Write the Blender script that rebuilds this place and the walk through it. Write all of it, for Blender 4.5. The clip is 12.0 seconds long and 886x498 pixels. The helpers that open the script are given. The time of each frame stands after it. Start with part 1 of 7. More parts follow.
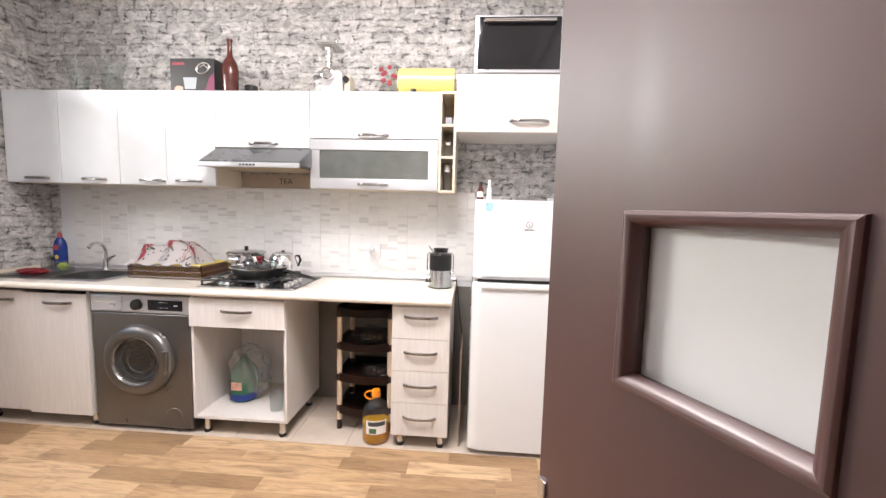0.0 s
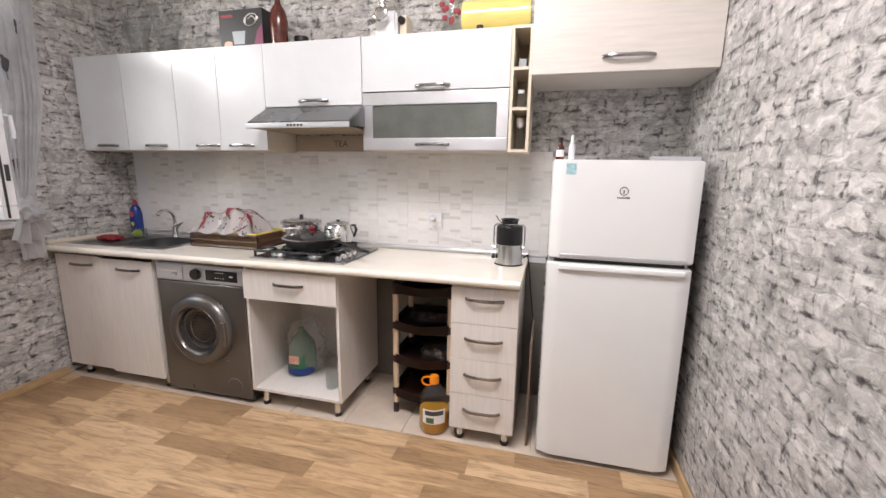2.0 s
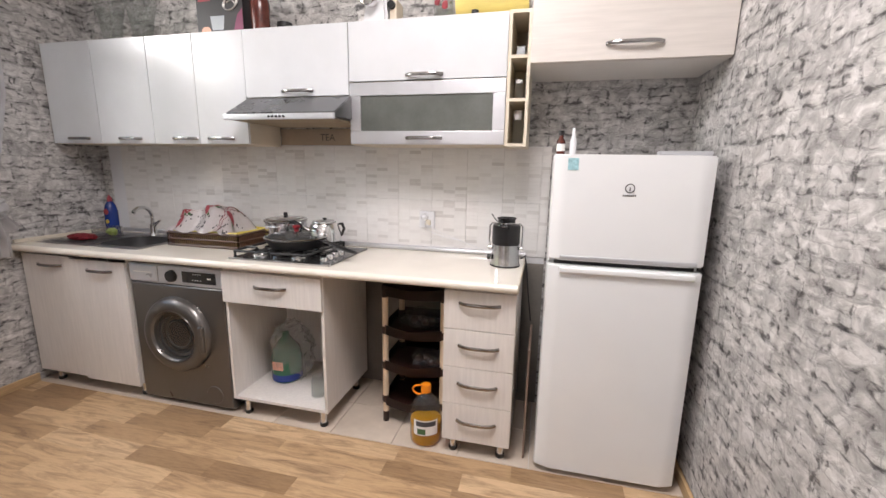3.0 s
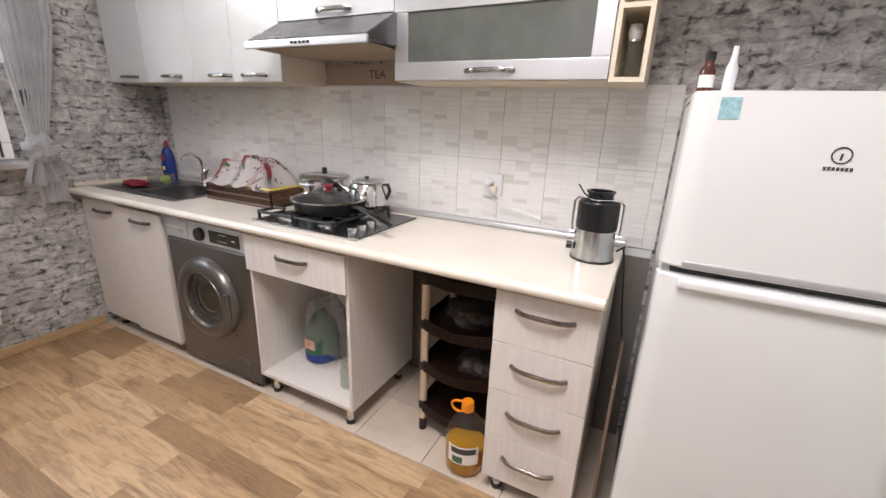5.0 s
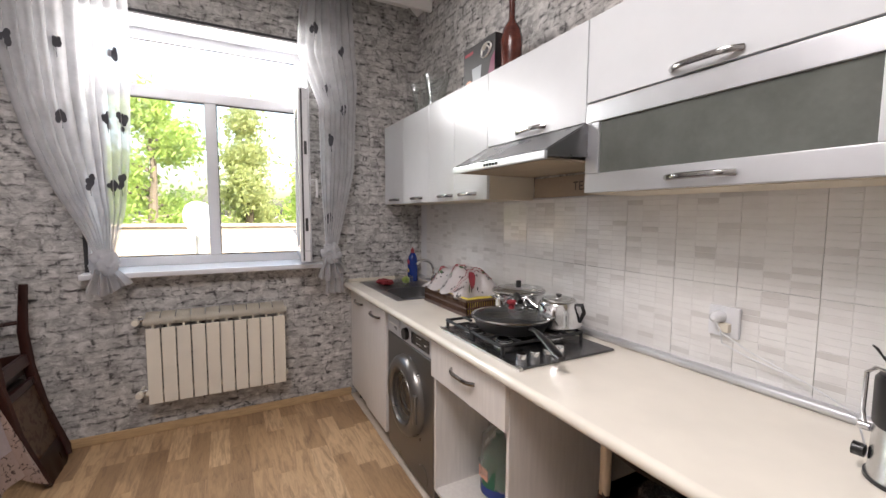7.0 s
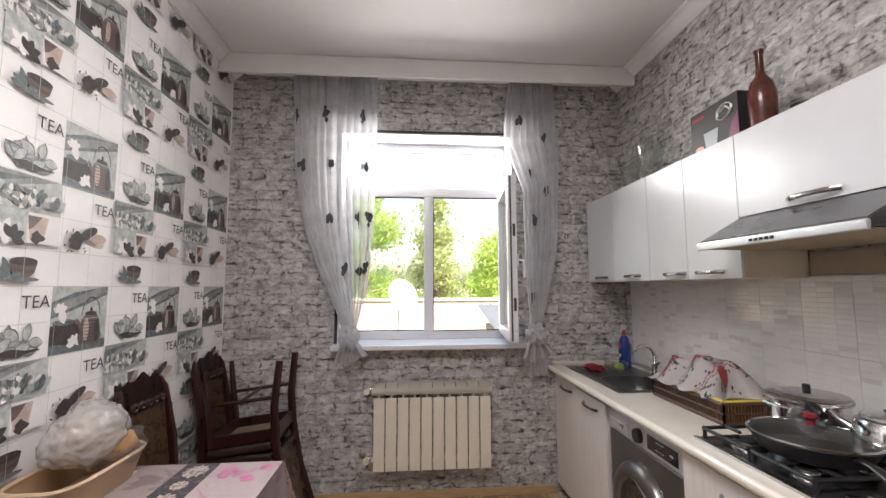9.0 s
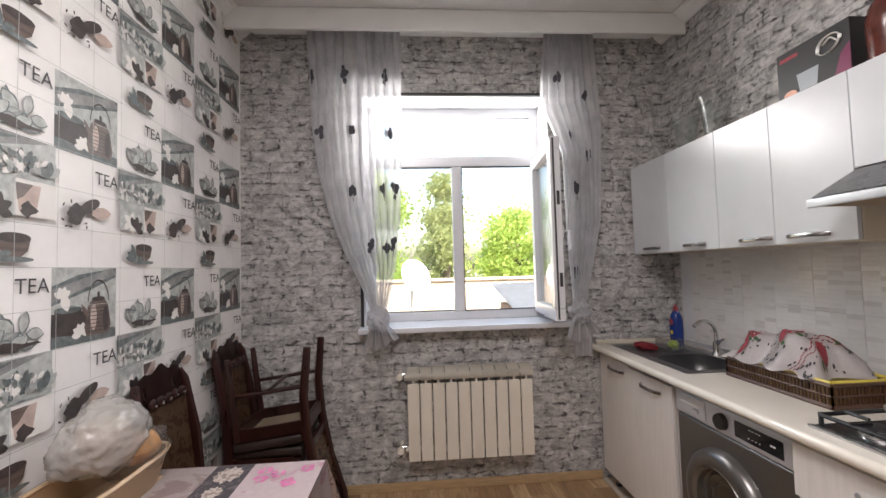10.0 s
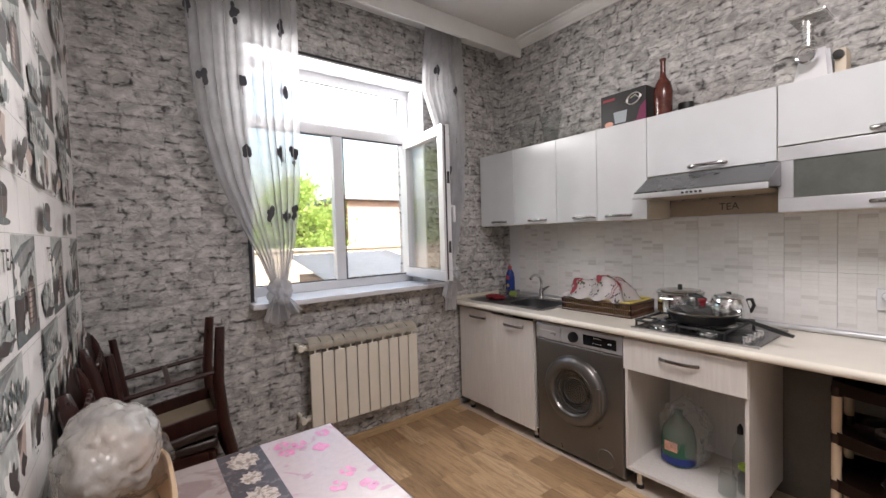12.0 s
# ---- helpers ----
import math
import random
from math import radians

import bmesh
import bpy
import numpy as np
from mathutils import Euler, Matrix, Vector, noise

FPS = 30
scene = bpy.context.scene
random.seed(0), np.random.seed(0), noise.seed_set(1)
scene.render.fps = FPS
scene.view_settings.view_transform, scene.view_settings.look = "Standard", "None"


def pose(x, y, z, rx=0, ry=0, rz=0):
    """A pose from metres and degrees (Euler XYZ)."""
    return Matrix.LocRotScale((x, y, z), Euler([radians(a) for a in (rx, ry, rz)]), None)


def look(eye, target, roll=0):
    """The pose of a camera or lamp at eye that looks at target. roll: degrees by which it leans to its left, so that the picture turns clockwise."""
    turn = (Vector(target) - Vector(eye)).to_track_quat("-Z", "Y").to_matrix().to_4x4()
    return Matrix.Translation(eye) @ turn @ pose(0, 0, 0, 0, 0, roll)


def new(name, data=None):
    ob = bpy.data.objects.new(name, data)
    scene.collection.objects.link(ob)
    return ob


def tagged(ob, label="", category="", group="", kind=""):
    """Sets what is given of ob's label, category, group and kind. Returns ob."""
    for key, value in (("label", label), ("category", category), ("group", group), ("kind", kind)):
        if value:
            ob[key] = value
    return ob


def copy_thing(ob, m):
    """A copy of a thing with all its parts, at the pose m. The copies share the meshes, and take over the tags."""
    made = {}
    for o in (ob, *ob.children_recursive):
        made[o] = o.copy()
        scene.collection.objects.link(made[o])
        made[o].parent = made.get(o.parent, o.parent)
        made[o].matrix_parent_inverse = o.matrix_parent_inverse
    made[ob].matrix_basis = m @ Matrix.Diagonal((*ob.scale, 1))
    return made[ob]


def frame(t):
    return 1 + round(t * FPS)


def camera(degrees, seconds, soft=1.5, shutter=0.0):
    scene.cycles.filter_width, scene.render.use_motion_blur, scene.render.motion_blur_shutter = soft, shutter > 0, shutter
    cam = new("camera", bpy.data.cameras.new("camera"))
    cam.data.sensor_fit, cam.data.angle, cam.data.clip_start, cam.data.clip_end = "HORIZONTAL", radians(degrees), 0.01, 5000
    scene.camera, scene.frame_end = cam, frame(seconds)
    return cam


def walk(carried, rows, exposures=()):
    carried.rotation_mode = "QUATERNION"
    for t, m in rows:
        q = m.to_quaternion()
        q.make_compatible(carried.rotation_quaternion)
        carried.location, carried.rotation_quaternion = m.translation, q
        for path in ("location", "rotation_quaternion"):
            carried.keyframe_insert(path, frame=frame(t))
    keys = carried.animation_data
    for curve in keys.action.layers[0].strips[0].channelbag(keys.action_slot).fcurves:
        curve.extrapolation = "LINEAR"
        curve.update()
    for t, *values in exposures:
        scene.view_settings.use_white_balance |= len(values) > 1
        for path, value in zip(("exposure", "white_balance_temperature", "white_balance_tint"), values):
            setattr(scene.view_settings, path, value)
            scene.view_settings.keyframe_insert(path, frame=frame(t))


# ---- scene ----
cam = camera(94.2, 12.0)
PATH = [
    (0, (0.503, 0.81, 1.356), (0.359, 2.796, 1.164), 1.5),
    (0.5, (0.489, 0.929, 1.345), (0.227, 2.889, 1.042), 1.3),
    (1, (0.492, 1.055, 1.35), (0.142, 2.991, 0.99), 1.2),
    (1.5, (0.49, 1.134, 1.356), (0.052, 3.045, 0.962), 0.8),
    (2, (0.5, 1.155, 1.359), (0.014, 3.059, 0.986), 0.8),
    (2.5, (0.502, 1.193, 1.349), (0.041, 3.101, 0.967), 1.0),
    (3, (0.477, 1.284, 1.352), (0.018, 3.192, 0.965), 1.0),
    (3.2, (0.443, 1.362, 1.351), (0.012, 3.268, 0.929), 1.1),
    (4.8, (0.462, 1.798, 1.328), (-0.312, 3.538, 0.718), 2.0),
    (5, (0.457, 1.841, 1.33), (-0.394, 3.547, 0.726), 2.2),
    (5.5, (0.383, 1.966, 1.323), (-0.659, 3.581, 0.77), 3.0),
    (6, (0.35, 2.05, 1.341), (-0.963, 3.495, 0.906), 2.4),
    (6.5, (0.415, 2.128, 1.364), (-1.162, 3.32, 1.06), 1.1),
    (7, (0.542, 2.186, 1.387), (-1.222, 3.114, 1.22), 0.3),
    (7.5, (0.559, 2.156, 1.405), (-1.315, 2.852, 1.377), -0.2),
    (7.7, (0.574, 2.1, 1.412), (-1.325, 2.725, 1.434), 0.6),
    (9.3, (0.338, 1.971, 1.43), (-1.652, 2.069, 1.597), -0.5),
    (9.5, (0.27, 1.952, 1.419), (-1.722, 2.037, 1.564), -0.7),
    (10, (0.171, 1.799, 1.403), (-1.822, 1.94, 1.497), -1.6),
    (10.5, (0.147, 1.543, 1.408), (-1.829, 1.849, 1.459), -2.3),
    (11, (0.058, 1.273, 1.401), (-1.866, 1.818, 1.406), -2.7),
    (11.5, (0.019, 1.066, 1.407), (-1.779, 1.941, 1.358), -2.2),
    (12, (0.079, 0.9, 1.412), (-1.513, 2.109, 1.337), -1.7),
]
EXPOSURES = [(0, 3.05), (0.5, 2.85), (1.5, 2.6), (3, 2.45), (5.5, 2.5), (7, 2.2), (9.5, 2.05), (12, 2.0)]
walk(cam, [(t, look(eye, target, roll)) for t, eye, target, roll in PATH], EXPOSURES)

# ---- light ----
def build_world():
    w = bpy.data.worlds.new("sky")
    scene.world = w
    w.use_nodes = True
    nt = w.node_tree
    sky = nt.nodes.new("ShaderNodeTexSky")
    sky.sky_type = "NISHITA"
    sky.sun_disc = False
    sky.sun_elevation = radians(48)
    sky.sun_rotation = radians(70)
    sky.dust_density = 4.0
    sky.air_density = 1.5
    nt.links.new(sky.outputs[0], nt.nodes["Background"].inputs[0])
    nt.nodes["Background"].inputs[1].default_value = 0.15
    sun = new("sun", bpy.data.lights.new("sun", "SUN"))
    sun.data.energy, sun.data.angle, sun.data.color = 5.0, radians(0.6), (1.0, 0.96, 0.9)
    sun.matrix_world = look((6.0, 2.2, 7.0), (0, 0, 0))

    # Fill light added at the unseen ceiling to brighten the room.
    lamp = new("fill_lamp", bpy.data.lights.new("fill_lamp", "AREA"))
    lamp.data.shape, lamp.data.size, lamp.data.energy, lamp.data.color = "DISK", 0.9, FILL, (1.0, 0.93, 0.93)
    pane = new("skylight", bpy.data.lights.new("skylight", "AREA"))
    pane.data.shape, pane.data.size, pane.data.size_y, pane.data.energy, pane.data.color = "RECTANGLE", 1.12, 0.27, SKYLIGHT, (1.0, 0.965, 0.94)
    pane.matrix_world = look((-2.83, 2.1, 2.345), (0, 2.1, 1.6))
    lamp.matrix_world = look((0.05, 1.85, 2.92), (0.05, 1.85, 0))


FILL = 12.0
SKYLIGHT = 8.5
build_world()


# ---- materials ----
def nodes_of(name):
    m = bpy.data.materials.new(name)
    m.use_nodes = True
    nt = m.node_tree
    return m, nt, nt.nodes["Principled BSDF"]


def ramp(nt, src, stops):
    r = nt.nodes.new("ShaderNodeValToRGB")
    els = r.color_ramp.elements
    while len(els) < len(stops):
        els.new(0.5)
    for e, (p, c) in zip(els, stops):
        e.position = p
        e.color = (*c, 1) if len(c) == 3 else c
    nt.links.new(src, r.inputs[0])
    return r.outputs[0]


def noise_node(nt, vec, scale, detail=4, rough=0.55, dist=0.0):
    n = nt.nodes.new("ShaderNodeTexNoise")
    n.inputs["Scale"].default_value = scale
    n.inputs["Detail"].default_value = detail
    n.inputs["Roughness"].default_value = rough
    n.inputs["Distortion"].default_value = dist
    if vec is not None:
        nt.links.new(vec, n.inputs["Vector"])
    return n.outputs["Fac"]


def mixc(nt, fac, a, b, mode="MIX"):
    m = nt.nodes.new("ShaderNodeMix")
    m.data_type, m.blend_type = "RGBA", mode
    for src, i in ((fac, 0), (a, 6), (b, 7)):
        if isinstance(src, (int, float)):
            m.inputs[i].default_value = src
        elif isinstance(src, tuple):
            m.inputs[i].default_value = (*src, 1)
        else:
            nt.links.new(src, m.inputs[i])
    return m.outputs[2]


def mth(nt, op, a, b=0.0):
    m = nt.nodes.new("ShaderNodeMath")
    m.operation = op
    for src, i in ((a, 0), (b, 1)):
        if isinstance(src, (int, float)):
            m.inputs[i].default_value = src
        else:
            nt.links.new(src, m.inputs[i])
    return m.outputs[0]


def bump(nt, bsdf, height, strength=0.2, dist=0.002):
    b = nt.nodes.new("ShaderNodeBump")
    b.inputs["Strength"].default_value = strength
    b.inputs["Distance"].default_value = dist
    nt.links.new(height, b.inputs["Height"])
    nt.links.new(b.outputs[0], bsdf.inputs["Normal"])


def coords(nt, scale=(1, 1, 1), world=False):
    m = nt.nodes.new("ShaderNodeMapping")
    m.inputs["Scale"].default_value = scale
    if world:
        src = nt.nodes.new("ShaderNodeNewGeometry").outputs["Position"]
    else:
        src = nt.nodes.new("ShaderNodeTexCoord").outputs["Object"]
    nt.links.new(src, m.inputs["Vector"])
    return m.outputs[0]


def plain(name, col, rough=0.5, metal=0.0, vary=0.08, scale=6.0, grain=60.0, bumps=0.05, coat=0.0, stretch=(1, 1, 1)):
    """A paint, plastic or metal with stains at one scale and grain at another."""
    m, nt, b = nodes_of(name)
    v = coords(nt, stretch)
    big, fine = noise_node(nt, v, scale, 3), noise_node(nt, v, grain, 5)
    lo = tuple(c * (1 - vary) for c in col)
    hi = tuple(min(1, c * (1 + vary)) for c in col)
    c = mixc(nt, ramp(nt, big, [(0.3, (0, 0, 0)), (0.7, (1, 1, 1))]), lo, hi)
    c = mixc(nt, 0.25 * min(1, vary * 6), c, ramp(nt, fine, [(0.3, lo), (0.7, hi)]))
    nt.links.new(c, b.inputs["Base Color"])
    b.inputs["Metallic"].default_value = metal
    b.inputs["Coat Weight"].default_value = coat
    b.inputs["Coat Roughness"].default_value = rough * 0.8
    wear = 0.15 if vary > 0.03 else 0.03
    nt.links.new(ramp(nt, big, [(0.2, (rough * (1 - wear),) * 3), (0.8, (min(1, rough * (1 + wear)),) * 3)]), b.inputs["Roughness"])
    if bumps:
        bump(nt, b, fine, bumps, 0.001)
    return m


def clear(name, tint, rough=0.02, see=0.85, gloss=0.6, crinkle=0.0):
    """Thin glass or plastic film."""
    m, nt, b = nodes_of(name)
    out = nt.nodes["Material Output"]
    tr = nt.nodes.new("ShaderNodeBsdfTransparent")
    tr.inputs[0].default_value = (*tint, 1)
    b.inputs["Base Color"].default_value = (*(tint if see < 0.88 else tuple(0.25 * k for k in tint)), 1)
    b.inputs["Roughness"].default_value = rough
    b.inputs["Specular IOR Level"].default_value = gloss
    fr = nt.nodes.new("ShaderNodeLayerWeight")
    fr.inputs[0].default_value = 0.5
    mx = nt.nodes.new("ShaderNodeMixShader")
    mx.inputs[0].default_value = 1 - see
    nt.links.new(tr.outputs[0], mx.inputs[1])
    nt.links.new(b.outputs[0], mx.inputs[2])
    gl = nt.nodes.new("ShaderNodeBsdfGlossy")
    gl.inputs["Roughness"].default_value = rough
    mx2 = nt.nodes.new("ShaderNodeMixShader")
    edge = mth(nt, "MULTIPLY", mth(nt, "POWER", fr.outputs["Facing"], 4.0), 0.5 * gloss)
    nt.links.new(mth(nt, "ADD", edge, 0.05 * gloss), mx2.inputs[0])
    if crinkle:
        bp = nt.nodes.new("ShaderNodeBump")
        bp.inputs["Strength"].default_value = crinkle
        bp.inputs["Distance"].default_value = 0.02
        cr = nt.nodes.new("ShaderNodeTexVoronoi")
        cr.feature = "DISTANCE_TO_EDGE"
        cr.inputs["Scale"].default_value = 8.0
        wv = nt.nodes.new("ShaderNodeVectorMath")
        wv.operation = "MULTIPLY_ADD"
        wn = nt.nodes.new("ShaderNodeTexNoise")
        wn.inputs["Scale"].default_value = 9.0
        nt.links.new(wn.outputs["Color"], wv.inputs[0])
        wv.inputs[1].default_value = (0.15, 0.15, 0.15)
        nt.links.new(coords(nt), wv.inputs[2])
        nt.links.new(wv.outputs[0], cr.inputs["Vector"])
        nt.links.new(cr.outputs["Distance"], bp.inputs["Height"])
        nt.links.new(bp.outputs[0], b.inputs["Normal"])
        nt.links.new(bp.outputs[0], gl.inputs["Normal"])
    nt.links.new(mx.outputs[0], mx2.inputs[1])
    nt.links.new(gl.outputs[0], mx2.inputs[2])
    nt.links.new(mx2.outputs[0], out.inputs["Surface"])
    return m


def stone_paper():
    """Embossed wallpaper printed with rough split stone."""
    m, nt, b = nodes_of("stone_wallpaper")
    sep = nt.nodes.new("ShaderNodeSeparateXYZ")
    nt.links.new(nt.nodes.new("ShaderNodeNewGeometry").outputs["Position"], sep.inputs[0])
    u = mth(nt, "ADD", sep.outputs[0], sep.outputs[1])
    com = nt.nodes.new("ShaderNodeCombineXYZ")
    nt.links.new(u, com.inputs[0])
    nt.links.new(sep.outputs[2], com.inputs[1])
    flat = com.outputs[0]

    def mapped(sx, sy, off=0.0):
        mp = nt.nodes.new("ShaderNodeMapping")
        mp.inputs["Scale"].default_value = (sx, sy, 1)
        mp.inputs["Location"].default_value = (off, off * 0.7, off)
        nt.links.new(flat, mp.inputs["Vector"])
        return mp.outputs[0]

    wob = nt.nodes.new("ShaderNodeTexNoise")
    wob.inputs["Scale"].default_value = 7.0
    wob.inputs["Detail"].default_value = 5
    nt.links.new(flat, wob.inputs["Vector"])
    vm = nt.nodes.new("ShaderNodeVectorMath")
    vm.operation = "MULTIPLY_ADD"
    nt.links.new(wob.outputs["Color"], vm.inputs[0])
    vm.inputs[1].default_value = (0.10, 0.06, 0)
    nt.links.new(flat, vm.inputs[2])

    def bricks(w, h, off, mortar, smooth, shift=0.0, squash=0.6):
        br = nt.nodes.new("ShaderNodeTexBrick")
        br.offset, br.squash, br.squash_frequency, br.offset_frequency = off, squash, 3, 2
        for key, val in (("Scale", 1.0), ("Brick Width", w), ("Row Height", h), ("Mortar Size", mortar), ("Mortar Smooth", smooth)):
            br.inputs[key].default_value = val
        br.inputs["Color1"].default_value = (0, 0, 0, 1)
        br.inputs["Color2"].default_value = (1, 1, 1, 1)
        br.inputs["Mortar"].default_value = (0.5, 0.5, 0.5, 1)
        mv = nt.nodes.new("ShaderNodeMapping")
        mv.inputs["Location"].default_value = (shift * 0.4, shift, 0)
        nt.links.new(vm.outputs[0], mv.inputs["Vector"])
        nt.links.new(mv.outputs[0], br.inputs["Vector"])
        return br

    big = bricks(0.19, 0.074, 0.43, 0.003, 0.4)
    small = bricks(0.095, 0.037, 0.37, 0.002, 0.4, 0.0, 1.3)
    ledge = bricks(0.19, 0.074, 0.43, 0.014, 1.0, -0.007)
    ledge2 = bricks(0.095, 0.037, 0.37, 0.009, 1.0, -0.004, 1.3)
    split = ramp(nt, noise_node(nt, mapped(4, 5, 9.0), 1.0, 3), [(0.47, (0, 0, 0)), (0.53, (1, 1, 1))])
    tone = mixc(nt, mth(nt, "MULTIPLY", split, 0.7), big.outputs["Color"], small.outputs["Color"])
    base = ramp(nt, tone, [(0.0, (0.27, 0.262, 0.256)), (0.5, (0.42, 0.41, 0.40)), (1.0, (0.59, 0.577, 0.565))])
    # split faces: clouds, slanting chisel strokes
    cloud = noise_node(nt, mapped(13, 17), 1.0, 7, 0.66, 0.9)
    base = mixc(nt, 0.6, base, ramp(nt, cloud, [(0.3, (0.14, 0.136, 0.134)), (0.46, (0.38, 0.37, 0.363)), (0.63, (0.72, 0.706, 0.692))]))
    slant = nt.nodes.new("ShaderNodeMapping")
    slant.inputs["Rotation"].default_value = (0, 0, radians(32))
    slant.inputs["Scale"].default_value = (14, 60, 1)
    nt.links.new(flat, slant.inputs["Vector"])
    stroke = noise_node(nt, slant.outputs[0], 1.0, 5, 0.6, 0.7)
    # dark ledges along the lower edges of the stones, broken and uneven
    rag = noise_node(nt, mapped(19, 31, 3.1), 1.0, 6, 0.62, 0.8)
    edge = mth(nt, "MAXIMUM", ledge.outputs["Fac"], mth(nt, "MULTIPLY", mth(nt, "MULTIPLY", ledge2.outputs["Fac"], split), 0.9))
    score = mth(nt, "ADD", mth(nt, "MULTIPLY", edge, 0.1), mth(nt, "ADD", mth(nt, "MULTIPLY", mth(nt, "SUBTRACT", 1.0, rag), 0.75), mth(nt, "MULTIPLY", mth(nt, "SUBTRACT", 1.0, stroke), 0.25)))
    chips = ramp(nt, score, [(0.53, (0, 0, 0)), (0.6, (0.3, 0.3, 0.3)), (0.66, (0.75, 0.75, 0.75)), (0.76, (1, 1, 1))])
    joint = mth(nt, "MAXIMUM", big.outputs["Fac"], mth(nt, "MULTIPLY", small.outputs["Fac"], split))
    dark = mth(nt, "MAXIMUM", chips, mth(nt, "MULTIPLY", joint, mth(nt, "MULTIPLY", cloud, 0.45)))
    col = mixc(nt, dark, base, (0.028, 0.026, 0.028))
    # pale upper lips of the stones
    lip = noise_node(nt, mapped(19, 31, 3.3), 1.0, 6, 0.62, 0.8)
    col = mixc(nt, ramp(nt, lip, [(0.58, (0, 0, 0)), (0.68, (0.5, 0.5, 0.5))]), col, (0.82, 0.81, 0.795))
    nt.links.new(col, b.inputs["Base Color"])
    b.inputs["Roughness"].default_value = 0.62
    b.inputs["Specular IOR Level"].default_value = 0.3
    h = mth(nt, "SUBTRACT", cloud, dark)
    bump(nt, b, h, 0.5, 0.004)
    return m


def laminate():
    m, nt, b = nodes_of("oak_vinyl")
    info = nt.nodes.new("ShaderNodeObjectInfo").outputs["Random"]
    v = nt.nodes.new("ShaderNodeVectorMath")
    v.operation = "MULTIPLY_ADD"
    nt.links.new(coords(nt, (1, 1, 1), True), v.inputs[0])
    v.inputs[1].default_value = (3.5, 26, 1)
    off = nt.nodes.new("ShaderNodeCombineXYZ")
    nt.links.new(mth(nt, "MULTIPLY", info, 90), off.inputs[0])
    nt.links.new(mth(nt, "MULTIPLY", info, 41), off.inputs[2])
    nt.links.new(off.outputs[0], v.inputs[2])
    g = noise_node(nt, v.outputs[0], 1.0, 7, 0.65, 1.2)
    fine = noise_node(nt, v.outputs[0], 5.0, 5, 0.7, 0.3)
    tone = ramp(nt, info, [(0.0, (0.28, 0.168, 0.084)), (0.3, (0.43, 0.275, 0.145)), (0.6, (0.61, 0.41, 0.228)), (1.0, (0.74, 0.525, 0.315))])
    c = mixc(nt, ramp(nt, g, [(0.3, (0.9, 0.9, 0.9)), (0.55, (0.1, 0.1, 0.1)), (0.75, (0, 0, 0))]), tone, (0.17, 0.095, 0.05))
    c = mixc(nt, 0.22, c, ramp(nt, fine, [(0.35, (0.18, 0.11, 0.06)), (0.65, (0.5, 0.36, 0.22))]))
    nt.links.new(c, b.inputs["Base Color"])
    nt.links.new(ramp(nt, fine, [(0.2, (0.32,) * 3), (0.8, (0.5,) * 3)]), b.inputs["Roughness"])
    bump(nt, b, fine, 0.08, 0.001)
    return m


def glazed_tile():
    """Glazed wall tile with a printed and faintly raised mosaic of staggered bars."""
    m, nt, b = nodes_of("glazed_tile")
    sep = nt.nodes.new("ShaderNodeSeparateXYZ")
    nt.links.new(nt.nodes.new("ShaderNodeNewGeometry").outputs["Position"], sep.inputs[0])
    com = nt.nodes.new("ShaderNodeCombineXYZ")
    nt.links.new(mth(nt, "ADD", sep.outputs[0], 0.74), com.inputs[0])
    nt.links.new(mth(nt, "SUBTRACT", sep.outputs[2], 0.8765), com.inputs[1])
    br = nt.nodes.new("ShaderNodeTexBrick")
    br.offset, br.squash = 0.0, 1.0
    for k, val in (("Scale", 1.0), ("Brick Width", 0.2 / 3), ("Row Height", 0.0196), ("Mortar Size", 0.0015), ("Mortar Smooth", 0.8)):
        br.inputs[k].default_value = val
    br.inputs["Color1"].default_value = (0, 0, 0, 1)
    br.inputs["Color2"].default_value = (1, 1, 1, 1)
    br.inputs["Mortar"].default_value = (0.8, 0.8, 0.8, 1)
    nt.links.new(com.outputs[0], br.inputs["Vector"])
    c = ramp(nt, br.outputs["Color"], [(0.0, (0.47, 0.45, 0.44)), (0.13, (0.53, 0.51, 0.50)), (0.17, (0.63, 0.615, 0.605)), (0.3, (0.66, 0.645, 0.635)), (0.5, (0.70, 0.69, 0.68)), (1.0, (0.72, 0.71, 0.70))])
    fade = ramp(nt, noise_node(nt, com.outputs[0], 3.0, 3), [(0.4, (0.0,) * 3), (0.66, (0.65,) * 3)])
    c = mixc(nt, fade, c, (0.685, 0.67, 0.66))
    c = mixc(nt, 0.25, c, ramp(nt, noise_node(nt, com.outputs[0], 22, 5), [(0.3, (0.6, 0.58, 0.57)), (0.7, (0.74, 0.725, 0.71))]))
    nt.links.new(c, b.inputs["Base Color"])
    b.inputs["Roughness"].default_value = 0.1
    hgt = mth(nt, "SUBTRACT", mth(nt, "MULTIPLY", noise_node(nt, com.outputs[0], 14, 2), 0.5), br.outputs["Fac"])
    bump(nt, b, hgt, 0.6, 0.002)
    return m


def cloth_print(name, base, spot, scale, amount):
    m, nt, b = nodes_of(name)
    v = coords(nt)
    n = noise_node(nt, v, scale, 4, 0.6, 0.8)
    c = mixc(nt, ramp(nt, n, [(amount, (0, 0, 0)), (amount + 0.06, (1, 1, 1))]), base, spot)
    nt.links.new(mixc(nt, 0.2, c, ramp(nt, noise_node(nt, v, scale * 6, 3), [(0.3, tuple(k * 0.6 for k in base)), (0.7, base)])), b.inputs["Base Color"])
    b.inputs["Roughness"].default_value = 0.24
    bump(nt, b, noise_node(nt, v, 30, 3), 0.1, 0.002)
    return m


